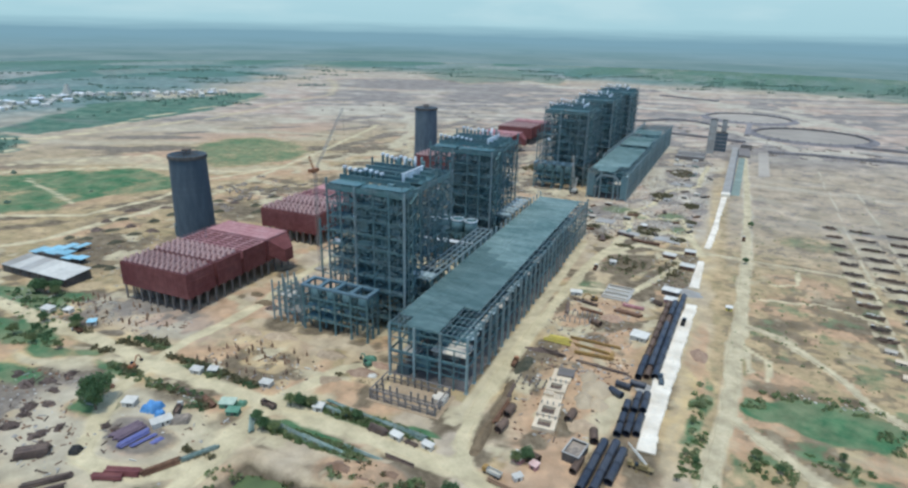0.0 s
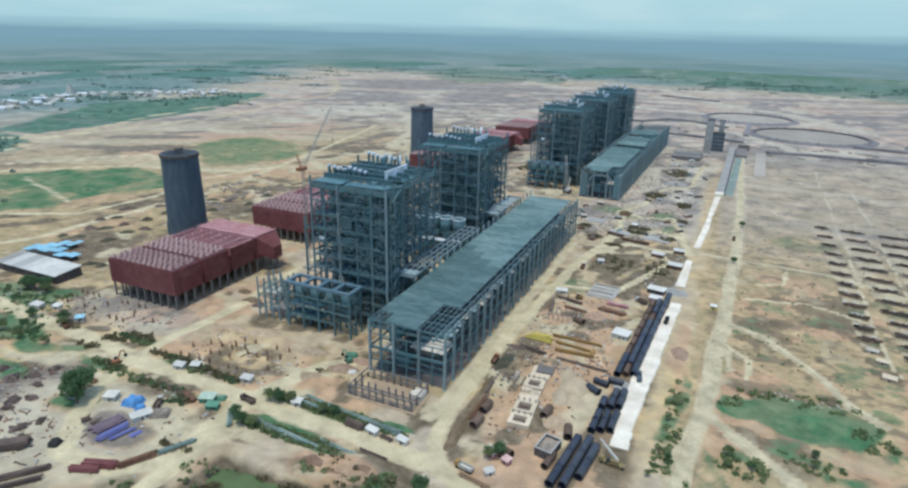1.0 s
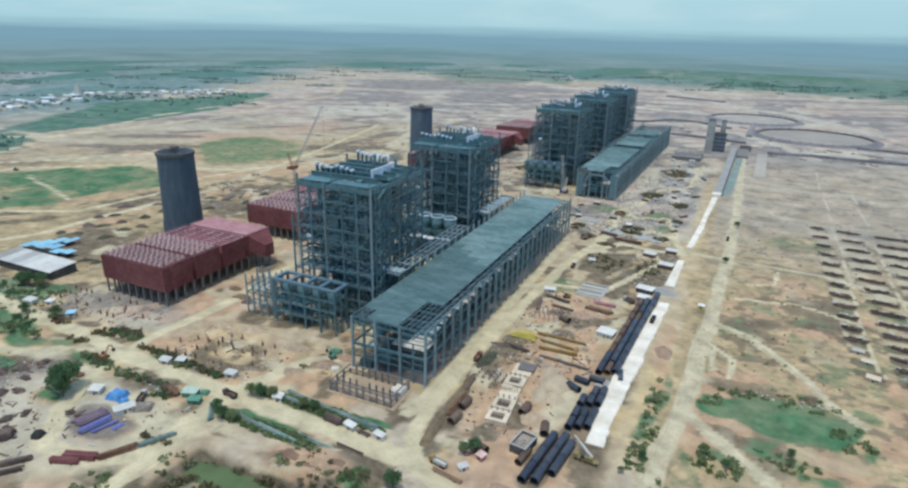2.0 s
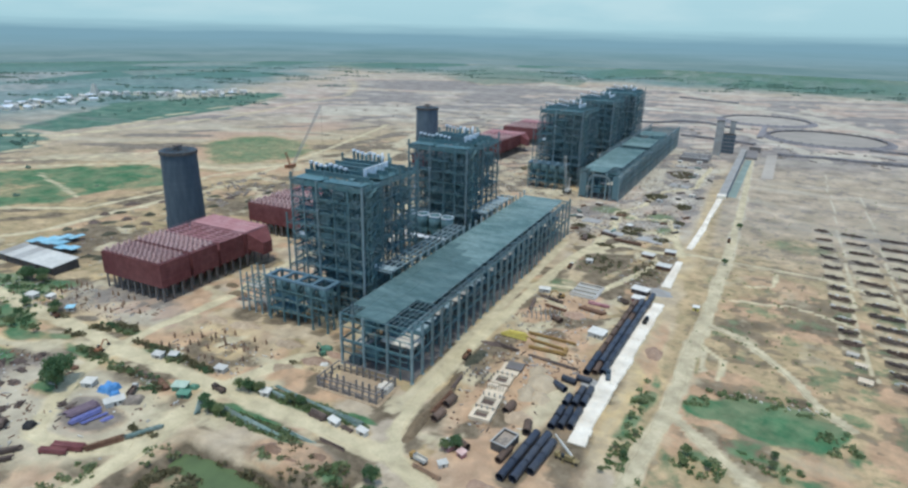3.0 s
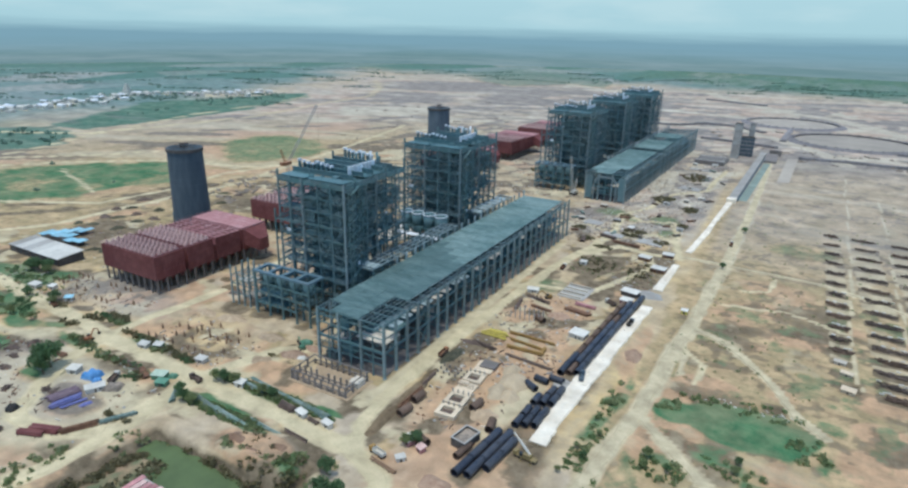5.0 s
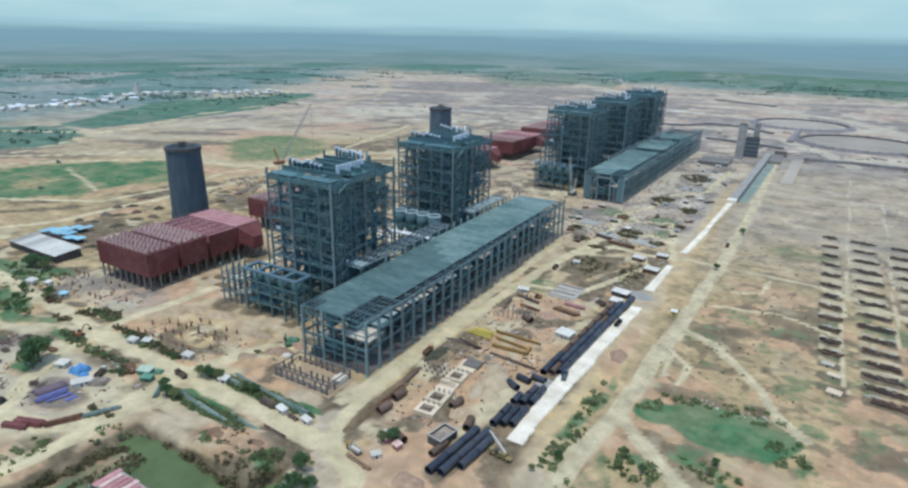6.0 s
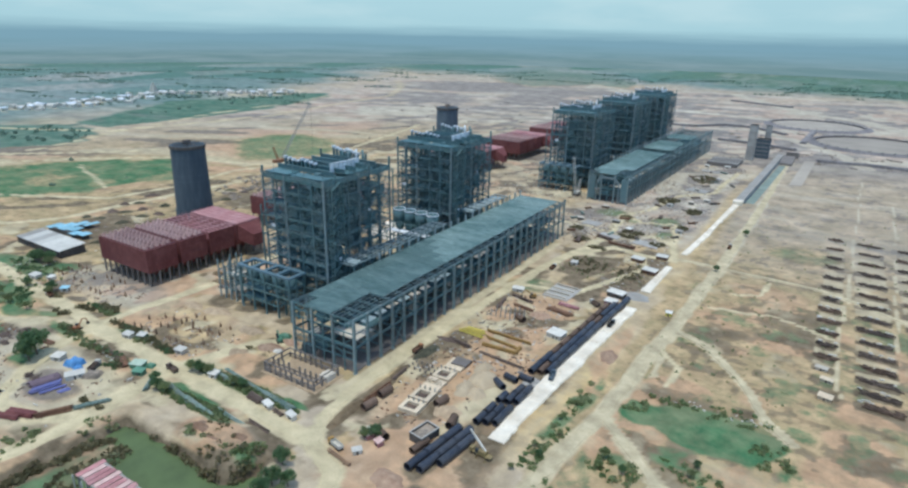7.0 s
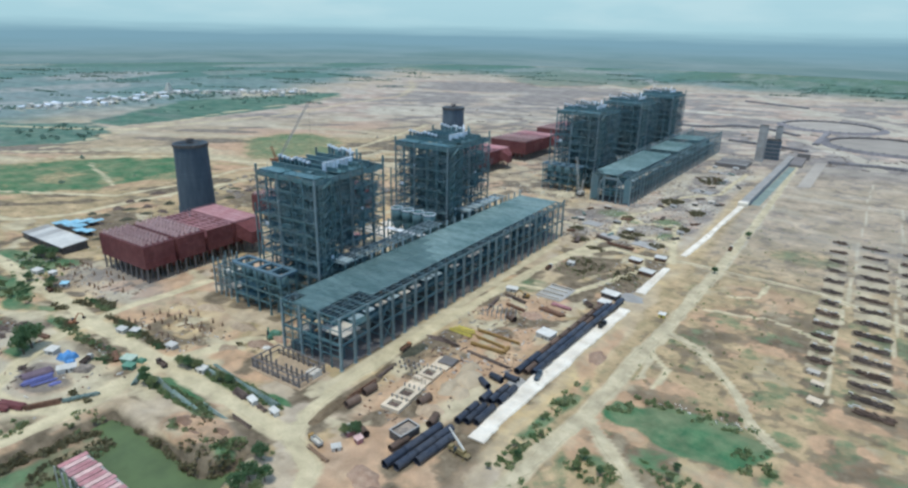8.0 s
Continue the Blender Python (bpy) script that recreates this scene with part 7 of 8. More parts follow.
# stock rows on the open land
rnd = random.Random(21)
for y in [row_y(k) for k in range(-1, ROW_COUNT)]:
    for x0, x1 in ((215, 228), (238, 258), (267, 300)):
        if rnd.random() < 0.06 or (x0 == 215 and y < 165):
            continue
        ln, wide = (x1 - x0) * rnd.uniform(0.78, 1.02), rnd.uniform(3.0, 4.2)
        pile = Build().heap(0, 0, ln / 2, wide, 0.5, 4, 30, rnd.randrange(999))
        for q in range(int(ln * 2.2)):
            px, py, s, a = rnd.uniform(-0.48, 0.48) * ln, rnd.uniform(-0.8, 0.8) * wide, rnd.uniform(0.7, 2.4), rnd.gauss(0, 0.35)
            d, c = Vector((math.cos(a), math.sin(a), 0)) * s, Vector((px, py, rnd.uniform(0.4, 1.3)))
            pile.beam(c - d, c + d, rnd.uniform(0.3, 0.9), rnd.uniform(0.3, 0.8))
        single("stock_mound", pile, (STOCK_DARK, STOCK_DARK, STOCK_BROWN)[rnd.randrange(3)], "low row of dark brown steel stock on open ground", "steel stock", (x0 + x1) / 2, y - 0.1 * (x0 - 215), 0.05, -4, "stock rows")
        for q in range(rnd.randrange(3, 7)):
            if y < 290:
                b = Build().box(-1.1, -0.35, -0.1, 1.1, 0.35, rnd.uniform(0.5, 0.9))
                single("crate", b, WHITE, "small pale crate on the stock ground", "crate", rnd.uniform(x0, x1), y - 0.1 * (x0 - 215) + rnd.uniform(3.6, 7), 0, rnd.uniform(-10, 10), "pale crates")


# ---------------------------------------------------------------- cabins, sheds, covers
def make_cabin(x, y, rz, w, d, h, wall, roof, label, group="site cabins"):
    t = thing("site_cabin", label, "cabin", x, y, 0, rz, group)
    part("wall", Build().box(-w / 2, -d / 2, -0.2, w / 2, d / 2, h), wall, t)
    part("roof", Build().add([(-w / 2 - 0.4, -d / 2 - 0.4, h), (w / 2 + 0.4, -d / 2 - 0.4, h), (w / 2 + 0.4, d / 2 + 0.4, h + 0.5), (-w / 2 - 0.4, d / 2 + 0.4, h + 0.5), (-w / 2 - 0.4, -d / 2 - 0.4, h + 0.25), (w / 2 + 0.4, -d / 2 - 0.4, h + 0.25), (w / 2 + 0.4, d / 2 + 0.4, h + 0.75), (-w / 2 - 0.4, d / 2 + 0.4, h + 0.75)], [(3, 2, 1, 0), (4, 5, 6, 7), (0, 1, 5, 4), (1, 2, 6, 5), (2, 3, 7, 6), (3, 0, 4, 7)]), roof, t)
    part("door", Build().box(-0.5, -d / 2 - 0.06, 0, 0.5, -d / 2, min(2.1, h - 0.3)), DARKWALL, t)
    if w > 4:
        part("window", Build().box(w / 4 - 0.6, -d / 2 - 0.05, 1.0, w / 4 + 0.6, -d / 2, min(2.0, h - 0.3)), GLASS, t)
    return t


SITE_HUTS = [
    (76, 104, -10, 10, 8, 3.2, WHITE, WHITE, "white site cabin with flat pale roof"), (80, 269, -10, 10, 6, 3, RUST, WHITE, "site cabin with white roof"),
    (96, 286, 0, 9, 6, 3, RUST, WHITE, "small site cabin with white roof"), (96, 247, -8, 11, 7, 3.2, RUST, WHITE, "site cabin with white roof"),
    (88, 187, -10, 12, 7, 3.5, DARKWALL, WHITE, "site cabin with white roof at the pipe end"),
    (24, 155, 10, 8, 4, 2.5, WHITE, WHITE, "small white site cabin beside the track"), (38, 231, 0, 5, 4, 2.5, WHITE, WHITE, "tiny white hut on dark ground"),
    (89, 172, -6, 8, 6, 2.6, RED_LIGHT, WHITE, "reddish site cabin with white roof"), (-123, -87, 62, 9, 4.5, 2.6, WHITE, WHITE, "white sheeted store in the yard"),
    (-150, -82, 20, 6, 5, 2.8, WHITE, WHITE, "small white hut in the yard"), (-105, -62, 20, 7.5, 5, 2.8, GREEN_SHEET, GREEN_PALE, "green sheet hut with pale roof beside the junction"),
    (-98, -66, 20, 6, 4, 2.4, GREEN_SHEET, GREEN_SHEET, "small green hut beside the junction"), (-62, -45, 10, 5, 4, 2.6, WHITE, WHITE, "small white hut beside the road"),
    (1, -48.8, -12, 5.4, 2.6, 2.4, WHITE, WHITE, "white site container beside the road"),
]
ROAD_HUTS = [
    (-15.5, -48.6, -14, 6, 2.8, 2.4, WHITE, WHITE, "white site container beside the road"), (41.5, -39, -20, 5, 4, 2.8, RED_LIGHT, WHITE, "small reddish hut among pipe pieces"),
    (49.5, -41, -20, 3.4, 3, 2.4, RED_LIGHT, RED_PALE, "small faded red hut"), (45, -51, 50, 4, 2.4, 2.0, WHITE, WHITE, "small pale crate hut beside the trees"),
    (-288, -30, 5, 8, 5, 3, WHITE, WHITE, "white hut at the road side"), (-275, -25, 10, 5, 4, 2.6, WHITE, WHITE, "small white hut at the road side"),
    (-246, -30, 40, 5, 4, 2.5, WHITE, TEAL, "small hut at the road side"), (-143, -45, 10, 6, 4, 2.5, WHITE, WHITE, "small white hut beside the road"),
    (-135, -41, 20, 5, 4, 2.5, GREEN_SHEET, WHITE, "small green hut beside the road"), (-100, -39, 5, 6, 4, 2.5, WHITE, WHITE, "small white hut beside the columns"),
    (223, 119, -12, 6.5, 4, 1.8, CREAM, CREAM, "pale block store on the open land"), (223, 139, -12, 6, 2.5, 1.8, CREAM, CREAM, "pale low store on the open land"),
    (220, 152, -12, 6, 2.5, 1.8, CONCRETE, CONCRETE, "pale low store on the open land"), (128, 176, 0, 4, 3, 2.4, YELLOW, WHITE, "small yellow and white hut in the grass"),
]
FAR_HUTS = [
    (-345, -50, 5, 14, 7, 3.5, WHITE, WHITE, "white roofed shed at the road"), (-330, -62, 5, 8, 5, 3, WHITE, WHITE, "small white shed at the road"),
]
for x, y, rz, w, d, h, wall, roof, lab in SITE_HUTS + ROAD_HUTS + FAR_HUTS:
    make_cabin(x, y, rz, w, d, h, wall, roof, lab)


for k in range(17):
    if k % 2 and k < 10:
        continue
    rr = random.Random(300 + k)
    x, y = (rr.uniform(-20, 95), rr.uniform(310, 420)) if k < 10 else (rr.uniform(50, 100), rr.uniform(430, 740))
    make_cabin(x, y, rr.uniform(-20, 20), rr.uniform(4, 8), rr.uniform(3, 5), 2.6, rr.choice((WHITE, RUST, DARKWALL)), rr.choice((WHITE, WHITE, CONCRETE, CONCRETE_GREY)), "small site cabin with pale flat roof")
for x, y, w, d in ((-146, 205, 46, 22), (-142, 230, 40, 20), (38, 322, 20, 12), (74, 318, 24, 14), (10, 352, 18, 14), (70, 560, 26, 18), (64, 690, 30, 12)):
    single("foundation_slab", Build().box(-w / 2, -d / 2, -0.2, w / 2, d / 2, 0.6), CONCRETE_WHITE if x < -100 else CONCRETE_GREY, "pale grey foundation slab on cleared ground", "foundation", x, y, 0, -8, "foundation slabs")


def make_workshop():
    t = thing("workshop_shed", "long dark workshop shed with pale sheet roof", "shed", -350, 0, 0, 0)
    part("wall", Build().box(-34, 1, -0.2, 36, 21, 6.2), DARKWALL, t, "dark open shed wall")
    for k in range(7):
        part("roof_sheet", Build().add([(-34.8 + k * 10.2, 0, 6.3), (-24.7 + k * 10.2, 0, 6.3), (-24.7 + k * 10.2, 22, 8.0), (-34.8 + k * 10.2, 22, 8.0), (-34.8 + k * 10.2, 0, 6.5), (-24.7 + k * 10.2, 0, 6.5), (-24.7 + k * 10.2, 22, 8.2), (-34.8 + k * 10.2, 22, 8.2)], [(3, 2, 1, 0), (4, 5, 6, 7), (0, 1, 5, 4), (1, 2, 6, 5), (2, 3, 7, 6), (3, 0, 4, 7)]), CONCRETE_GREY if k in (0, 2) else WHITE, t)
    for k in range(8):
        part("post", Build().box(-34 + k * 10 - 0.2, 0.4, 0, -34 + k * 10 + 0.2, 0.8, 6.3), BROWN, t)
    t2 = thing("turquoise_shed", "low shed with turquoise sheet roofs", "shed", -379, 40, 0, 4)
    for k, (ax, ay, bx, by) in enumerate(((-22, -8, -13, 6), (-13, -4, -6, 12), (-6, 4, 2, 20), (2, 12, 8, 26), (-6, -6, 4, 4), (4, -4, 14, 7), (14, -9, 24, 0), (24, -7, 34, 2))):
        part("roof_sheet", Build().box(ax + 0.1, ay, 4.0 + 0.3 * (k % 3), bx - 0.1, by, 4.2 + 0.3 * (k % 3)), TEAL, t2)
    part("wall", Build().box(-20, -6, -0.2, 2, 4, 3.9).box(-11, 4, -0.2, 4, 16, 3.9).box(2, -6, -0.2, 30, 0, 3.9), DARKWALL, t2)


make_workshop()


def make_cover(x, y, rz, w, d, h, material, label):
    """A tarpaulin drawn over stacked goods."""
    rnd = random.Random(int(x * 7 + y))
    b, n = Build(), 9
    grid = []
    for i in range(n + 1):
        for j in range(n + 1):
            u, v = i / n * 2 - 1, j / n * 2 - 1
            k = max(abs(u), abs(v))
            z = h * (1 - max(0, (k - 0.62) / 0.38) ** 1.5) * (1 + 0.18 * math.sin(5 * u + x) * math.cos(4 * v)) + rnd.uniform(-0.12, 0.12)
            grid.append((u * w / 2, v * d / 2, max(-0.1, z)))
    b.add(grid, [(i * (n + 1) + j, (i + 1) * (n + 1) + j, (i + 1) * (n + 1) + j + 1, i * (n + 1) + j + 1) for i in range(n) for j in range(n)])
    b.add([(u * w / 2, v * d / 2, -0.12) for u, v in ((-1, -1), (1, -1), (1, 1), (-1, 1))], [(3, 2, 1, 0)])
    single("tarpaulin_cover", b, material, label, "covered goods", x, y, 0, rz, "covered stacks")


make_cover(-137, -80, 10, 9, 8, 3.6, BLUE, "goods stack under a bright blue tarpaulin")
make_cover(-130, -82, 30, 4.5, 4, 2.2, BLUE, "small goods stack under a blue tarpaulin")
make_cover(-117, -81, 30, 9, 7, 2.6, DEBRIS, "brown covered goods stack")
make_cover(-115, -97, -10, 3, 6, 0.9, VIOLET, "goods under a violet-blue tarpaulin")
make_cover(-141, -118, 20, 5, 5, 3, RUBBER, "black covered stack in the yard")
make_cover(-100, -58, 20, 5, 4, 2, GREEN_SHEET, "goods under a green cover")
make_cover(-64, 8, 30, 8, 5, 2.4, GREEN_SHEET, "goods under a green cover near the mill bay")
make_cover(-53, -8, 20, 6, 5, 2.0, WHITE, "goods under a white cover near the hall")
make_cover(-11, -12, 20, 7, 6, 2.4, WHITE, "goods under a white cover near the hall")


def make_open_tank(x, y, rz):
    t = thing("open_tank", "dark open steel tank with pale rim beside the pipes", "tank", x, y, 0, rz)
    part("body", Build().box(-4, -6, -0.1, 4, 6, 0.4).box(-4, -6, 0.4, -3.7, 6, 4.4).box(3.7, -6, 0.4, 4, 6, 4.4).box(-3.7, -6, 0.4, 3.7, -5.7, 4.4).box(-3.7, 5.7, 0.4, 3.7, 6, 4.4), DARKWALL, t)
    part("rim", Build().box(-4.2, -6.2, 4.4, -3.5, 6.2, 4.7).box(3.5, -6.2, 4.4, 4.2, 6.2, 4.7).box(-3.5, -6.2, 4.4, 3.5, -5.5, 4.7).box(-3.5, 5.5, 4.4, 3.5, 6.2, 4.7), CONCRETE_GREY, t, "pale rim")
    part("fill", Build().box(-3.7, -5.7, 0.4, 3.7, 5.7, 3.2), DEBRIS, t, "dark green-brown fill")


make_open_tank(64, -25, -10)


def make_pit(x, y, rz, w, d, label):
    """A cast foundation: a pale rim round a recessed floor, with starter bars."""
    t = thing("foundation_pit", label, "foundation", x, y, 0, rz, "cast foundations")
    part("rim", Build().box(-w / 2, -d / 2, -0.2, -w / 2 + 2, d / 2, 2.0).box(w / 2 - 2.4, -d / 2, -0.2, w / 2, d / 2, 2.0).box(-w / 2 + 2, -d / 2, -0.2, w / 2 - 2.4, -d / 2 + 2, 2.0).box(-w / 2 + 2, d / 2 - 2.6, -0.2, w / 2 - 2.4, d / 2, 2.0), CREAM, t)
    # floor coloured dark to stand for shade in the recess
    part("floor", Build().box(-w / 2 + 2, -d / 2 + 2, -0.1, w / 2 - 2.4, d / 2 - 2.6, 0.25), SCRAP_DARK, t)
    for k in range(4):
        part("starter", Build().box(-w / 2 + 0.6 + k * (w - 2) / 3, d / 2 - 1.4, 2.0, -w / 2 + 1.2 + k * (w - 2) / 3, d / 2 - 0.8, 4.0), CONCRETE_GREY, t)


for x, y, w, d in ((45.4, -9, 11, 10), (44.4, 2.4, 11, 11), (42.6, 25.4, 10.5, 10.5)):
    make_pit(x, y, 4, w, d, "pale cast concrete foundation with recessed floor")
raft = thing("foundation_raft", "cream concrete raft with a row of upright starter bars", "foundation", 43.4, 13.8, 0, 4, "cast foundations")
part("raft", Build().box(-5.4, -5.2, -0.2, 4.8, 5.4, 1.4).box(-5.4, 1.5, 1.4, 0, 5.0, 2.3), CREAM, raft)
for k in range(8):
    part("starter", Build().box(-4.9 + k * 1.25, -0.3 + 0.2 * (k % 2), 1.4, -4.6 + k * 1.25, 0.0 + 0.2 * (k % 2), 4.8), LEG, raft)
lid = thing("foundation_raft", "cream concrete raft under a dark steel cover", "foundation", 42.6, 38.6, 0, 4, "cast foundations")
part("raft", Build().box(-5.4, -6, -0.2, 5.2, 6, 1.4), CREAM, lid)
part("cover", Build().box(-3, -1.6, 1.4, 6.2, 6.4, 2.4), LEG, lid, "dark grey steel cover")
pad = thing("foundation_pad", "pale grey concrete pad with low walls", "foundation", 52, 171, 0, -3)
part("pad", Build().box(-10, -13, -0.2, 10, 13, 0.4), CONCRETE_GREY, pad)
for k in range(4):
    part("low_wall", Build().box(-9, -11 + k * 7, 0.4, 8, -10.2 + k * 7, 1.8), CONCRETE, pad)

# starter columns
starter = Build().box(-0.5, -0.5, -0.3, 0.5, 0.5, 2.8).box(-0.3, -0.3, 2.8, -0.18, -0.18, 4.2).box(0.18, 0.18, 2.8, 0.3, 0.3, 4.2).box(0.18, -0.3, 2.8, 0.3, -0.18, 4.2).mesh("starter_column", STARTER)
rnd = random.Random(8)
for gx, gy, nx, ny, sx, sy in ((-154, -34, 9, 3, 7.0, 9.0), (-132, -12, 5, 2, 8.0, 7.0), (-284, -16, 12, 3, 5.6, 8.0), (-232, -20, 6, 2, 6.0, 8.0)):
    for i in range(nx):
        for j in range(ny):
            if rnd.random() < 0.6:
                single("starter_column", starter, STARTER, "short rust-brown column with bare starter bars", "column", gx + i * sx + rnd.uniform(-1, 1), gy + j * sy + rnd.uniform(-1, 1), 0, rnd.uniform(-4, 4), "starter columns")
post = Build().box(-0.35, -0.35, -0.2, 0.35, 0.35, 1.9).mesh("short_post", LEG)
for i in range(5):
    for j in range(3):
        single("short_post", post, LEG, "short grey-brown concrete post on red ground", "post", 21 + i * 3.7, 22 + j * 3.6, 0, 0, "short posts")
thin = Build().box(-0.3, -0.3, -0.2, 0.3, 0.3, 5.0).mesh("short_post", CONCRETE_GREY)
for i in range(7):
    for j in range(2):
        single("short_post", thin, CONCRETE_GREY, "pale short post on cleared ground", "post", 27 + i * 3.2, 108 + j * 8 + 0.5 * i, 0, 0, "short posts")


def make_pond_building():
    """The unfinished red-roofed frame at the pond."""
    t = thing("pump_house_frame", "unfinished frame with faded red roof panels at the pond", "building frame", -36.5, -130, 0, -2)
    for i in range(6):
        for j in range(3):
            part("column", Build().box(i * 7 - 0.4, j * 5 - 0.4, -6.4, i * 7 + 0.4, j * 5 + 0.4, 5.5), CONCRETE_GREY, t)
    for j in range(3):
        part("beam", Build().box(-0.5, j * 5 - 0.45, 5.5, 35.5, j * 5 + 0.45, 6.3), CONCRETE_GREY, t)
    for i in range(12):
        part("roof_panel", Build().box(i * 3 - 0.4, -0.8 + (i * 5 % 3) * 0.5, 6.3 + 0.1 * (i % 2), i * 3 + 2.1, 10.8 - (i * 7 % 4) * 0.5, 6.6 + 0.1 * (i % 2)), (RED_LIGHT, RED_LIGHT, RED_PALE)[i * 5 % 3], t)
    for i in range(6):
        part("parapet_post", Build().box(i * 7 - 0.25, -2.2, -6.4, i * 7 + 0.25, -1.7, 7.2), WHITE, t)


make_pond_building()


# ---------------------------------------------------------------- far structures
def make_ring_basin(x, y, r, label):
    """The ring foundation of a cooling tower."""
    t = thing("cooling_tower_ring", label, "foundation", x, y, 0, 0, "cooling tower rings")
    n = 72
    part("ring_beam", Build().tube((0, 0, -0.3), (0, 0, 3.0), r, n, r - 1.5, 7.0), FAR_BANK, t)
    part("ring_bank", Build().tube((0, 0, -0.3), (0, 0, 2.5), r + 9, n, r + 2, 4.0), FAR_BANK, t)
    part("basin_floor", Build().tube((0, 0, -0.3), (0, 0, 0.5), r - 10, n), FAR_DUST, t, "dusty basin floor")
    for k in range(36):
        a = k * math.tau / 36
        part("leg", Build().beam((math.cos(a) * (r - 4), math.sin(a) * (r - 4), 2.8), (math.cos(a + 0.06) * (r - 6), math.sin(a + 0.06) * (r - 6), 4.6), 0.8), LEG, t)


make_ring_basin(165, 1338, 98, "far dark ring foundation of a cooling tower")
make_ring_basin(271, 1108, 106, "far dark ring foundation of a second cooling tower")
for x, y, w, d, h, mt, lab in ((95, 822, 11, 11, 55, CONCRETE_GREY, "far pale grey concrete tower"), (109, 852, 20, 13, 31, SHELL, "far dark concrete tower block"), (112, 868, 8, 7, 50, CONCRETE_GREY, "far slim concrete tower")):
    t = thing("concrete_tower", lab, "tower", x, y, 0, -2, "far concrete towers")
    part("shaft", Build().box(-w / 2, -d / 2, -0.3, w / 2, d / 2, h), mt, t)
    for k in range(5):
        part("floor_band", Build().box(-w / 2 - 0.5, -d / 2 - 0.5, h * (k + 1) / 5 - 0.8, w / 2 + 0.5, d / 2 + 0.5, h * (k + 1) / 5), CONCRETE_GREY, t)
low = thing("substation_block", "far low grey concrete block with pale beams", "building", 66, 760, 0, -2)
for k in range(6):
    part("concrete_beam", Build().box(-18, k * 9 - 20, -0.2, 24, k * 9 - 15, 5), CONCRETE_GREY if k % 2 else LEG, low)
for line in ([(-150, 1140), (-52, 1156), (-3, 1219), (56, 1212), (120, 1147)], [(186, 871), (252, 881), (306, 877), (384, 879), (470, 884)], [(156, 1049), (165, 1229)], [(-80, 1803), (90, 1718)], [(20, 1000), (90, 985), (150, 960)], [(330, 1010), (430, 990)]):
    b = Build()
    for (x0, y0), (x1, y1) in zip(line, line[1:]):
        b.beam((x0, y0, 1.2), (x1, y1, 1.2), 11, 3.4).beam((x0, y0, 3.0), (x1, y1, 3.0), 5, 1.4)
    single("earth_bank", b, FAR_BANK, "far dark earth bank", "earth bank", kind="structure")
single("parked_slab", Build().add([(163, 662, -0.2), (178, 668, -0.2), (185, 870, -0.2), (170, 864, -0.2), (163, 662, 0.5), (178, 668, 0.5), (185, 870, 0.5), (170, 864, 0.5)], [(3, 2, 1, 0), (4, 5, 6, 7), (0, 1, 5, 4), (1, 2, 6, 5), (2, 3, 7, 6), (3, 0, 4, 7)]), FAR_DUST, "long grey-brown slab beside the channel", "foundation")


def make_house(w, d, h, seed):
    t = thing("village_house", "small far pale village house with pitched roof", "house", group="village houses")
    part("wall", Build().box(-w / 2, -d / 2, -0.3, w / 2, d / 2, h), WHITE, t)
    part("roof", Build().add([(-w / 2 - 0.5, -d / 2 - 0.5, h), (w / 2 + 0.5, -d / 2 - 0.5, h), (w / 2 + 0.5, d / 2 + 0.5, h), (-w / 2 - 0.5, d / 2 + 0.5, h), (-w / 2 - 0.5, 0, h + 2), (w / 2 + 0.5, 0, h + 2)], [(0, 1, 5, 4), (2, 3, 4, 5), (0, 4, 3), (1, 2, 5), (3, 2, 1, 0)]), (WHITE, CLAD_WHITE, WHITE, CONCRETE_GREY, WHITE)[seed % 5], t)
    return t


rnd = random.Random(5)
kinds = [make_house(rnd.uniform(9, 18), rnd.uniform(7, 11), rnd.uniform(3.5, 7), k) for k in range(5)]
spots = []
for k in range(130):
    f = rnd.random() * (len(VILLAGE) - 1)
    i = int(f)
    (ax, ay), (bx, by) = VILLAGE[i], VILLAGE[i + 1]
    spots.append((ax + (bx - ax) * (f - i) + rnd.gauss(0, 34), ay + (by - ay) * (f - i) + rnd.gauss(0, 30)))
for k, (x, y) in enumerate(spots):
    m = pose(x, y, 0, 0, 0, rnd.uniform(0, 180))
    if k < 5:
        kinds[k].matrix_basis = m
    else:
        copy_thing(kinds[k % 5], m @ Matrix.Scale(rnd.uniform(0.75, 1.25), 4))
temple = thing("temple_tower", "far white stepped temple tower in the village", "temple", -1500, 850, 0, 20)
for k in range(5):
    part("tier", Build().box(-9 + k * 1.5, -9 + k * 1.5, k * 5, 9 - k * 1.5, 9 - k * 1.5, k * 5 + 5), WHITE, temple)


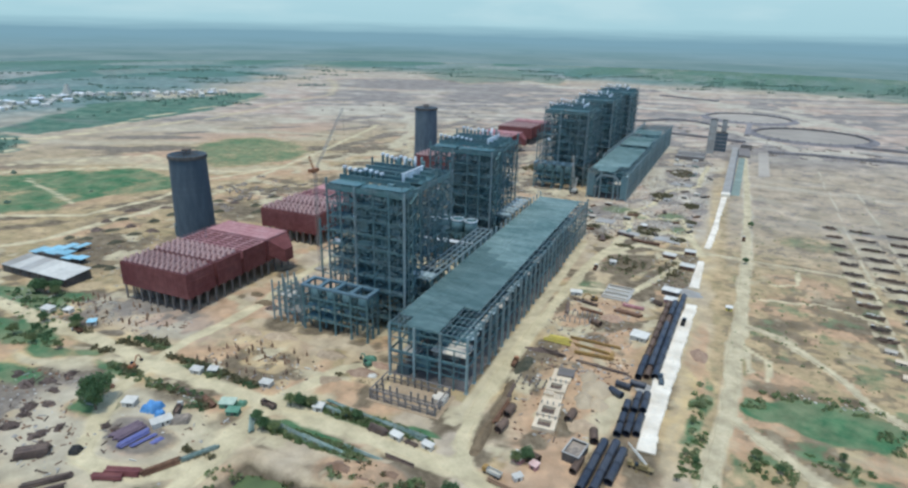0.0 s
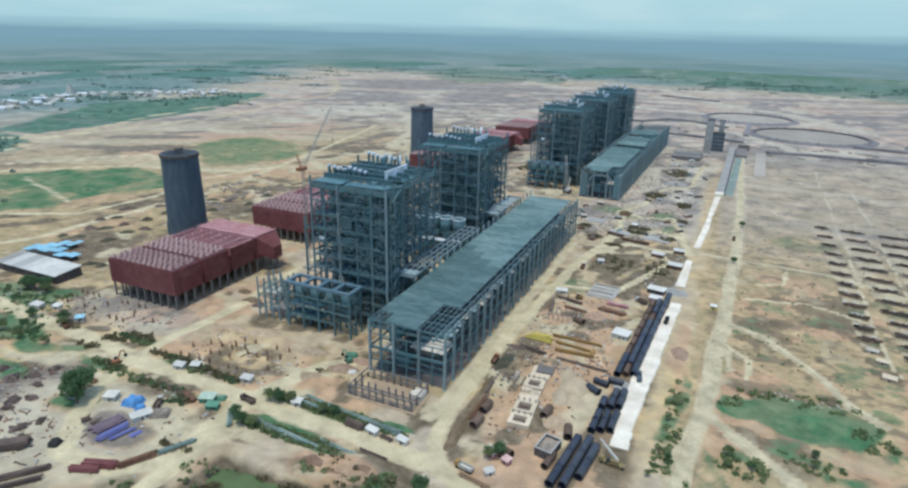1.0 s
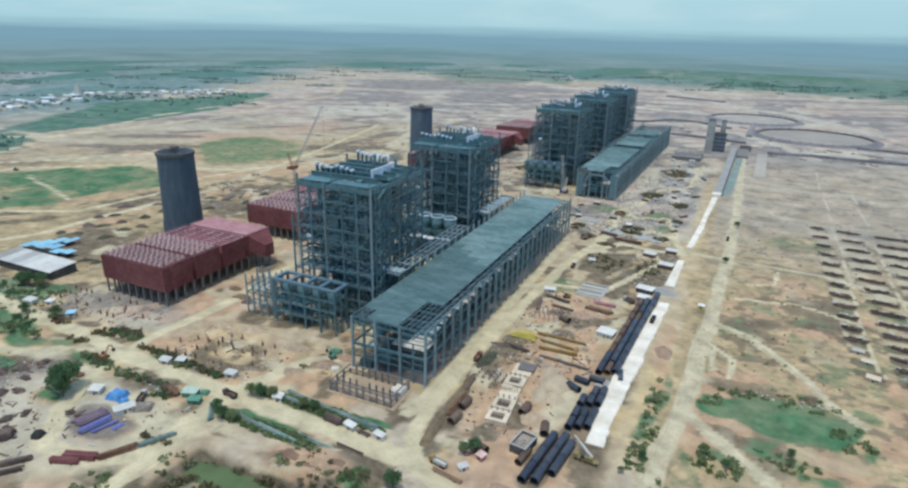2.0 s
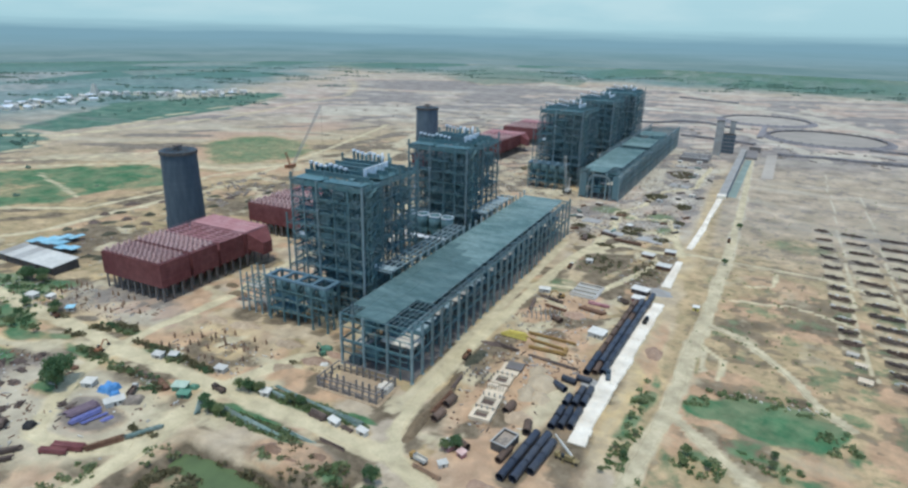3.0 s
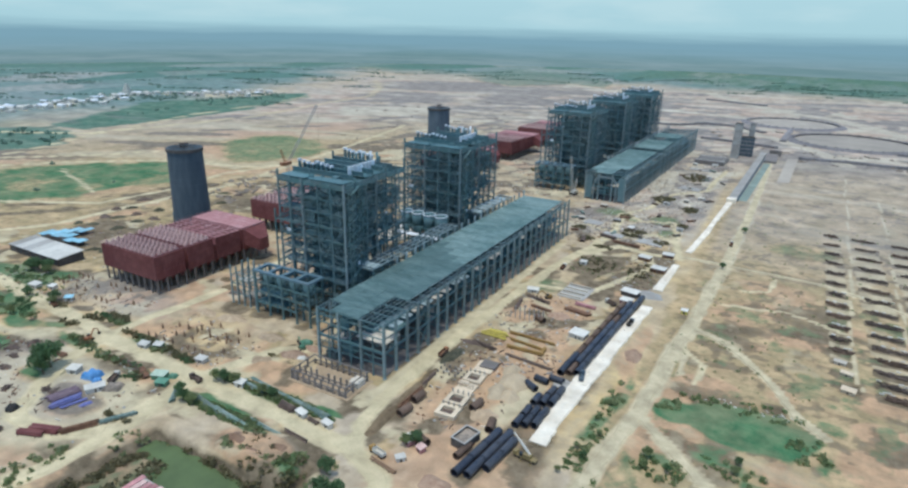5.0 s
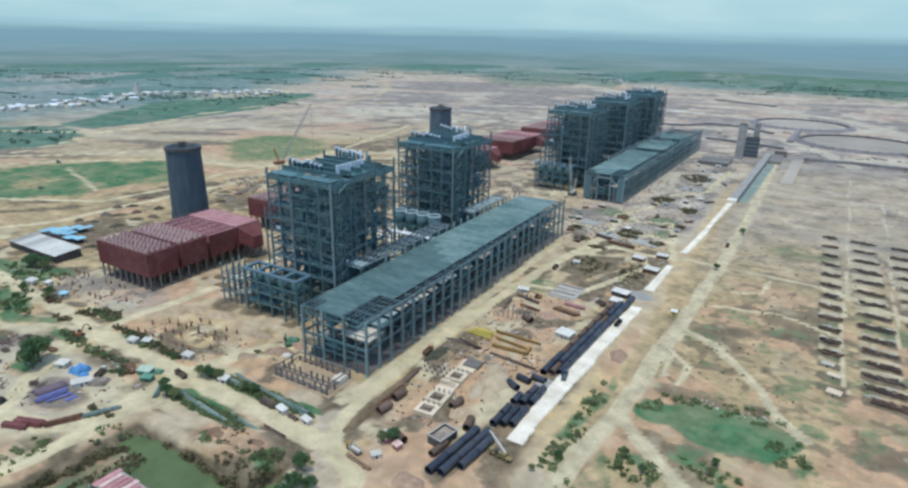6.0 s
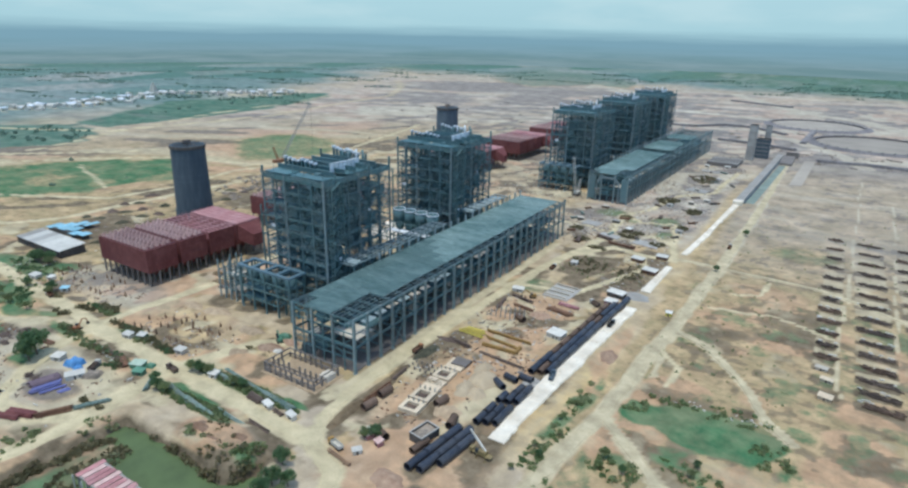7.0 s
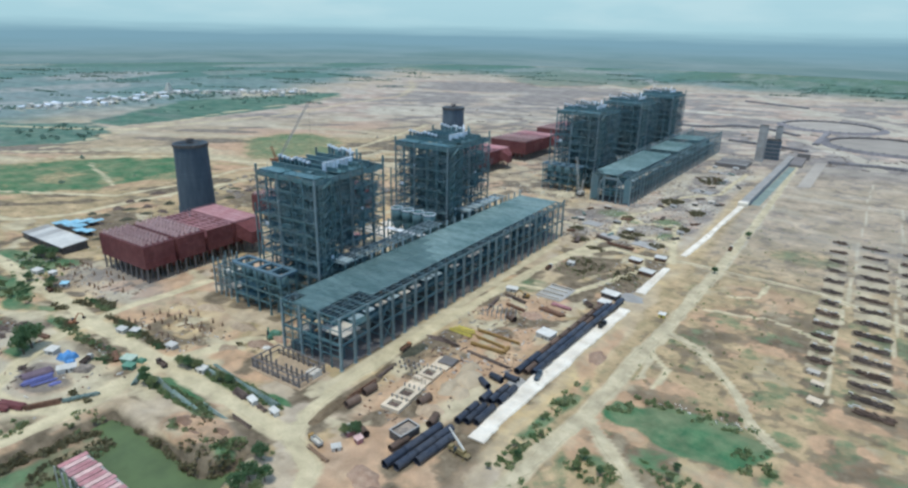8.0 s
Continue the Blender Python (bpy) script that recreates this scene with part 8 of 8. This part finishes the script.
# ---------------------------------------------------------------- plants
def leaf_cloud(b, cx, cy, cz, rx, ry, rz, n, size, rnd):
    """Many small leaf clumps in an uneven crown."""
    for _ in range(n):
        while True:
            p = Vector((rnd.uniform(-1, 1), rnd.uniform(-1, 1), rnd.uniform(-1, 1)))
            if 0.25 < p.length < 1:
                break
        c = Vector((cx + p.x * rx, cy + p.y * ry, cz + p.z * rz))
        d = Vector((rnd.gauss(0, 1), rnd.gauss(0, 1), rnd.gauss(0, 1))).normalized()
        s = d.orthogonal().normalized() * size * rnd.uniform(0.5, 1.2)
        u = d.cross(s).normalized() * size * rnd.uniform(0.5, 1.2)
        b.add([c - s - u * 0.4, c + s * 0.2 - u, c + s + u * 0.4, c - s * 0.2 + u], [(0, 1, 2, 3)])


def make_tree(label, h, seed, leaf=LEAF):
    rnd = random.Random(seed)
    t = thing("tree", label, "tree", group="trees")
    tr = Build().tube((0, 0, -0.4), (0.3, 0.1, h * 0.35), 0.035 * h, 8, 0.024 * h)
    tops = []
    for k in range(6):
        a = k * 1.05 + rnd.uniform(0, 0.5)
        e = Vector((math.cos(a) * h * 0.26, math.sin(a) * h * 0.26, h * rnd.uniform(0.5, 0.75)))
        tr.tube((0.3, 0.1, h * 0.33), e, 0.018 * h, 6, 0.007 * h)
        tops.append(e)
    part("trunk", tr, BARK, t)
    cr = Build()
    for e in tops + [Vector((0, 0, h * 0.78)), Vector((h * 0.1, 0, h * 0.6))]:
        leaf_cloud(cr, e.x, e.y, e.z, h * 0.21, h * 0.21, h * 0.18, 130, h * 0.042, rnd)
    part("crown", cr, leaf, t)
    return t


trees = [make_tree("broad dark green tree on the construction ground", 12, 1), make_tree("round dark green tree on the construction ground", 9, 2), make_tree("small green shrubby tree", 6, 3, SCRUB)]
YARD_TREES = [
    (-166, -86, 0, 1.45), (-162, -92, 1, 1.6), (-170, -90, 1, 1.3), (24, -76, 1, 1.0), (30, -87, 1, 1.1), (35, -83, 1, 0.95), (31, -94, 0, 0.8),
    (38, -90, 2, 1.2), (-72, -47, 1, 0.9), (-66, -45, 2, 1.2), (-46, -45, 2, 1.1), (-40, -44, 1, 0.7), (-77, -48, 2, 1.3), (-83, -66, 1, 0.8),
    (-76, -70, 1, 0.9), (-70, -69, 2, 1.2), (45, -38, 1, 0.9), (41, -41, 2, 1.1), (112, 24, 2, 0.55), (117, 12, 2, 0.6),
]
VERGE_TREES = [
    (115, -8, 1, 0.5), (110, -2, 2, 0.6), (114, 40, 2, 0.55), (108, -22, 2, 0.6), (177, 24, 1, 0.5), (176, 16, 2, 0.8), (150, 2, 1, 0.5), (140, 0, 2, 0.8), (140, 8, 2, 1.0),
    (-318, -12, 1, 1.3), (-312, -8, 0, 0.9), (-324, -14, 1, 1.2), (-306, -12, 2, 1.4), (-276, -41, 1, 0.9), (-330, -10, 1, 1.0), (-252, -36, 1, 1.0), (-248, -40, 2, 1.2),
    (-290, -66, 1, 1.0), (-276, -60, 2, 1.4), (-256, -62, 2, 1.2), (-236, -60, 2, 1.0), (140, 282, 1, 0.7),
]
OUTER_TREES = [
    (147, 398, 1, 0.8),
]
near_spots = YARD_TREES + VERGE_TREES + OUTER_TREES
first = [True] * 3
for x, y, k, s in near_spots:
    m = pose(x, y, float(basin_depth(np.array([x * 1.0]), np.array([y * 1.0]))[0] + pond_rise(np.array([x * 1.0]), np.array([y * 1.0]))[0]) if -110 < x < 45 and y < -60 else 0.0, 0, 0, rnd.uniform(0, 360)) @ Matrix.Scale(s, 4)
    if first[k]:
        trees[k].matrix_basis, first[k] = m, False
    else:
        c = copy_thing(trees[k], m)
        c.matrix_basis = m


def scatter(name, label, zones, material, size, seed, leaves=16, low=-2.5):
    """Low growth that nobody could count, as one object."""
    rnd = random.Random(seed)
    b = Build()
    for n, cx, cy, rx, ry in zones:
        for _ in range(n):
            a, q = rnd.uniform(0, math.tau), math.sqrt(rnd.random())
            x, y = cx + math.cos(a) * q * rx, cy + math.sin(a) * q * ry
            s = size * rnd.uniform(0.5, 1.5)
            here = np.array([x]), np.array([y])
            z = float(basin_depth(*here)[0] + pond_rise(*here)[0]) if -110 < x < 40 and y < -60 else 0.0
            if z < low:
                continue
            leaf_cloud(b, x, y, z + s * 0.4, s, s, s * 0.55, leaves, s * 0.42, rnd)
    return single(name, b, material, label, "shrubs", kind="stuff")


SCRUB_EAST = [
    (14, 114, 30, 5, 36), (12, 112, -8, 5, 9), (5, 117, 44, 2.5, 5), (16, 148, 2, 12, 8), (8, 124, -36, 8, 14), (8, 180, 15, 10, 5), (22, 168, 69, 28, 4), (8, 140, 56, 8, 6),
    (110, -40, -43, 38, 3.2), (70, -48, -68, 26, 3.4), (8, 8, -80, 8, 7), (16, -160, -63, 16, 4), (36, -62, -106, 14, 10), (26, -180, -60, 14, 4), (24, -140, -43, 16, 3),
    (20, -188, -33, 12, 3), (40, -280, -60, 40, 9),
]
SCRUB_WEST = [
    (12, -298, -8, 14, 8), (5, -20, -86, 30, 4), (40, -90, -140, 10, 20), (24, 205, 48, 10, 14),
]
scatter("roadside_scrub", "low green scrub along the tracks and pond", SCRUB_EAST + SCRUB_WEST, SCRUB, 1.5, 4, 22)
scatter("low_growth", "low green growth between the pipe stacks and on the banks", [(230, -50, -67, 28, 3.6), (300, -38, -43.5, 40, 3.4), (30, 9, -80, 5, 7), (10, 20, -78, 6, 12), (12, 114, 38, 4.5, 18), (16, 116, 14, 4, 8), (22, 112, -12, 5, 10), (30, 146, 2, 14, 8), (14, 126, -36, 8, 16), (16, 172, 18, 12, 8), (24, 190, 76, 18, 5), (24, -140, -62, 18, 3), (34, -290, -30, 30, 14)], SCRUB_GREEN, 1.25, 24, 16)
BANK_GROWTH = [
    (60, -66, -138, 3.0, 10), (60, -63, -121, 3.0, 10), (50, -60.5, -106, 3.0, 8), (50, -58, -94.5, 6, 1.6), (50, -46, -93.5, 8, 1.4), (44, -32, -93.5, 8, 1.4), (44, -16, -94.3, 8, 1.4),
    (50, 0, -96, 8, 1.6), (40, 11.5, -90, 2.2, 7), (40, -48, -108, 6, 10), (40, -48, -128, 7, 12), (12, -12, -80, 20, 8), (20, -2, -91, 12, 2.4), (50, -40, -43, 36, 3), (40, -50, -67, 26, 3), (22, -136, -63, 20, 2.6),
    (20, -117, -67, 7, 4), (34, -205, -38, 10, 2.6), (40, -191, -29, 11, 3.4),
]
ROADSIDE_GROWTH = [
    (44, -158, -38, 14, 2.6), (44, -133, -40, 13, 2.6), (40, -113, -41, 9, 3), (40, -178, -60, 9, 3.4), (16, -211, -50, 9, 2.6), (24, -92, -96, 9, 2.6),
    (30, -245, -38, 10, 3), (12, 8, -80, 6, 8), (30, -62, -14, 12, 3),
]
scatter("bank_scrub", "dry brown-olive growth along the pond banks and road sides", BANK_GROWTH + ROADSIDE_GROWTH, SCRUB_DARK, 1.5, 14, 13, -4.6)
scatter("site_scrub", "dark dry scrub clumps left standing between the halls", [(110, 53, 487, 13, 16), (120, 67, 629, 16, 26), (30, 2, 329, 7, 6), (30, 20, 298, 7, 5), (44, 54, 342, 11, 5), (40, 54, 328, 11, 3), (40, 40, 281, 10, 4), (36, 83, 320, 8, 6), (46, 87, 454, 8, 12), (24, 91, 386, 5, 8), (24, 33, 392, 6, 6), (90, -131, 564, 14, 20), (50, 48, 236, 15, 20), (36, 84, 240, 9, 22)], SCRUB_DARK, 1.7, 44, 12)
scatter("verge_scrub", "low dark green scrub on the road verges", [(26, -150, -38, 9, 2.6), (30, -178, -61, 8, 3), (14, -118, -69, 6, 4), (24, -128, -62, 12, 2), (30, -296, -26, 24, 8), (26, -268, -48, 12, 4), (24, -200, -33, 10, 2), (20, -110, -43, 8, 2), (40, -322, -20, 26, 8), (30, -255, -56, 18, 5)], LEAF, 1.3, 34, 18)
scatter("field_shrubs", "dark shrubs scattered over dry open land", [(90, 200, 330, 70, 140), (60, 190, 220, 60, 60), (50, 300, 400, 60, 200), (60, 48, 232, 22, 26), (30, 84, 222, 15, 18), (60, 170, 120, 46, 40)], SCRUB, 0.9, 5, 10)
scatter("far_trees", "far dark trees scattered over the fields", [(3, -600, 190, 110, 80), (16, -1080, 720, 130, 360), (30, -960, 300, 90, 60), (40, -1350, 640, 60, 140), (60, -1330, 820, 90, 120), (20, -1180, 880, 40, 60), (14, -950, 300, 110, 70), (16, 480, 700, 120, 500)], HAZE_LEAF, 4.0, 6, 14)
def tree_belts(count, seed):
    """Centres of short clumps that make up hedges and belts between far fields."""
    rnd = random.Random(seed)
    out = []
    for _ in range(count):
        a, d = radians(rnd.uniform(-18, 72)), 1350 + 1750 * math.sqrt(rnd.random())
        x, y, turn, ln = 130 - math.sin(a) * d, -240 + math.cos(a) * d, radians(28 + rnd.gauss(0, 22)), rnd.uniform(40, 190)
        if y < 2100 and x > -860 - 0.35 * max(0, y - 700):
            continue
        for q in range(int(ln / 16)):
            u = (q - ln / 32) * 16
            out.append((4, x + math.cos(turn) * u, y + math.sin(turn) * u, 10, 5))
    return out


scatter("far_woods", "far dark belts of trees between the fields", tree_belts(230, 9), HAZE_LEAF, 3.8, 16, 8)


# ---------------------------------------------------------------- heaps and litter
SCRAP = [(-215, -92, 6.5), (-207, -86, 4.5), (-203, -76, 4), (-193, -105, 5), (-187, -99, 4), (-186, -119, 5), (-168, -117, 5.5), (-164, -110, 3), (-228, -88, 4), (-196, -90, 3.5), (-189, -110, 3.5), (-145, -100, 2.5), (-139, -99, 2), (-159, -121, 3), (-190, -78, 3.5)]  # x, y, size
SPOIL_WEST = [
    (-60, -8, 11, 7, 3.6, EARTH_RED, "reddish spoil heap beside the hall corner"), (-70, -20, 9, 6, 2.4, EARTH, "tan spoil heap beside the hall"),
    (-88, 2, 12, 6, 2.6, EARTH, "tan spoil heap before the mill bay"), (-56, 5, 7, 4, 2.2, EARTH_RED, "small reddish spoil heap"),
    (63, 34, 8, 11, 4.6, EARTH_PALE, "large pale spoil heap beside the foundations"), (58.5, 21, 6, 8, 3.4, EARTH_PALE, "pale spoil heap beside the foundations"), (56.5, 45, 6, 6, 2.8, EARTH_PALE, "pale spoil heap beside the foundations"), (66, 20, 5, 7, 3.0, EARTH_PALE, "pale spoil heap beside the pipes"), (62, -2, 7, 8, 2.0, EARTH, "tan spoil heap beside the pipes"),
    (68, -58, 9, 7, 3.0, EARTH_RED, "reddish spoil heap at the pipe ends"), (80, -66, 10, 8, 3.2, EARTH_RED, "reddish spoil heap at the pipe ends"),
    (90, -60, 8, 6, 2.4, EARTH, "tan spoil heap at the pipe ends"), (-26, -80, 10, 7, 5.0, EARTH_RUST, "reddish earth heap beside the pond"),
    (-14, -84, 11, 7, 5.2, EARTH_RUST, "reddish earth heap beside the pond"), (-5, -75, 9, 6, 4.6, EARTH_RUST, "reddish earth heap beside the pond"),
    (-128, 8, 12, 6, 2.4, EARTH, "tan spoil heap before the boiler"), (-150, 6, 9, 5, 2.0, EARTH, "tan spoil heap beside the loose columns"),
    (20.6, -30, 3.4, 16, 3.4, EARTH_DARK, "long dark brown trench ridge beside the track"),
]
SPOIL_EAST = [
    (20.6, -4, 3.2, 15, 3.2, EARTH_DARK, "long dark brown trench ridge beside the track"), (19, 15, 3, 9, 2.4, EARTH_DARK, "dark brown trench ridge beside the track"),
    (19, 42, 5, 11, 2.4, BRUSH_DARK, "dark olive overgrown mound beside the track"), (23, 62.5, 10, 3, 1.7, SCRAP_DARK, "dark brown mound on cleared ground"),
    (-169, 43, 8, 4, 2.6, EARTH_DARK, "dark brown spoil heap beside the loose columns"), (-159, 39, 6, 4, 2.2, SCRAP_DARK, "dark brown spoil heap beside the loose columns"), (-184, 52, 7, 3.5, 2.0, EARTH_DARK, "dark brown spoil heap near the precipitator"),
    (112, 98, 5, 10, 2.2, EARTH_RED, "reddish spoil heap beside the strip"), (55, 126, 10, 6, 2.0, EARTH_RED, "reddish spoil heap on cleared ground"),
]
for k, (x, y, rx, ry, h, m, lab) in enumerate(SPOIL_WEST + SPOIL_EAST):
    single("spoil_mound", Build().heap(0, 0, rx, ry, h, seed=k), m, lab, "heap", x, y, 0, 0, "spoil heaps", smooth=True)
BRUSH = [(-427, 122), (-420, 134), (-400, 106), (-393, 121), (-367, 84), (-329, 39), (-377, 59), (-398, 80), (-388, 143), (-416, 183), (-389, 167), (-387, 227), (-367, 230), (-357, 197), (-372, 107), (-365, 121), (-414, 75), (-318, 40), (-412, 100), (-340, 232), (-322, 214), (-300, 250), (-346, 268), (-276, 262), (-310, 300), (-262, 300), (-402, 205), (-436, 160)]
for k, (x, y) in enumerate(BRUSH):
    rr = random.Random(700 + k)
    b = Build().heap(0, 0, rr.uniform(5, 9), rr.uniform(2.8, 4.8), rr.uniform(1.8, 3.4), 5, 18, rr.randrange(999))
    single("brush_mound", b, (SCRAP_DARK, BRUSH_DARK, BRUSH_DARK)[k % 3], "dark heap of brush and spoil on cleared ground", "heap", x, y, 0, rr.uniform(20, 70), "brush heaps")
for k, (x, y, r) in enumerate(SCRAP):
    t = thing("scrap_heap", "dark brown heap of scrap steel in the yard", "heap", x, y, 0, k * 40, "scrap heaps")
    part("scrap_mound", Build().heap(0, 0, r, r * 0.7, 1.8 + 0.3 * (k % 3), 4, 14, k + 50), SCRAP_DARK, t)
    rr = random.Random(k)
    for q in range(7):
        a, c = rr.uniform(0, 6.3), Vector((rr.uniform(-r, r) * 0.6, rr.uniform(-r, r) * 0.5, 1.4))
        d = Vector((math.cos(a), math.sin(a), rr.uniform(-0.2, 0.3))) * rr.uniform(1, 2.4)
        part("scrap_bar", Build().beam(c - d, c + d, 0.4), SCRAP_DARK, t)


def litter(name, label, zones, material, seed, lo, hi, bars=0.5):
    """Loose pieces strewn over the ground, as one object."""
    rnd = random.Random(seed)
    b = Build()
    for n, cx, cy, rx, ry in zones:
        for _ in range(n):
            x, y, a = cx + rnd.uniform(-rx, rx), cy + rnd.uniform(-ry, ry), rnd.uniform(0, math.pi)
            s = rnd.uniform(lo, hi)
            if rnd.random() < bars:
                d = Vector((math.cos(a), math.sin(a), 0)) * s * 1.5
                c = Vector((x, y, 0.3))
                b.beam(c - d, c + d, s * 0.35, s * 0.4)
            else:
                b.heap(x, y, s, s * rnd.uniform(0.5, 1), s * rnd.uniform(0.3, 0.7), 3, 7, rnd.randrange(999))
    return single(name, b, material, label, "site litter", kind="stuff")


NEAR_LITTER = [
    (60, -200, -98, 34, 22), (14, -120, -95, 30, 24), (30, -160, -118, 24, 16), (30, -136, -63, 20, 3), (60, -240, -14, 50, 14), (50, -118, -22, 34, 22),
    (80, 45, 120, 28, 36), (56, 45, 15, 24, 40), (24, 62, 60, 16, 14), (16, 30, 60, 14, 14), (40, 85, 240, 18, 40), (70, 40, 330, 50, 50), (110, -350, 200, 70, 130), (60, -330, 60, 50, 50), (50, -300, -20, 40, 20),
    (90, -60, 380, 120, 50), (90, -300, 420, 90, 110), (60, 60, 480, 44, 110), (50, 60, 650, 50, 80),
]
FAR_LITTER = [
    (70, -85, 470, 50, 50), (60, -150, 580, 46, 90), (50, 45, 520, 30, 60), (60, 75, 780, 30, 90),
    (80, 45, 345, 50, 40), (60, 70, 440, 34, 60), (60, -20, 340, 60, 24),
]
ZONES = NEAR_LITTER + FAR_LITTER
litter("steel_litter", "dark steel scraps and parts strewn over the site", ZONES, BROWN, 1, 0.5, 1.4, 0.25)
litter("rust_litter", "rust-brown scraps strewn over the site", ZONES, RUST, 2, 0.5, 1.4, 0.2)
litter("pale_litter", "pale bags, blocks and boards strewn over the site", [(max(6, int(n * (0.45 if a > -150 else 0.15))), a, b, c, d) for n, a, b, c, d in ZONES] + [(30, 178, 74, 24, 3), (150, 40, 390, 62, 80), (120, 62, 560, 44, 110), (60, -120, 400, 80, 60)], WHITE, 3, 0.4, 1.3, 0.45)
litter("grey_litter", "grey concrete rubble strewn over the site", ZONES, CONCRETE_GREY, 4, 0.5, 1.5, 0.3)
litter("far_stock", "far dark stacks and plant on cleared ground", [(50, -390, 270, 40, 70), (16, -500, 800, 160, 240), (50, -250, 330, 70, 60), (14, -600, 1000, 200, 300), (30, 40, 1050, 160, 130), (40, 250, 900, 100, 60)], DEBRIS, 6, 2.5, 6.0, 0.4)
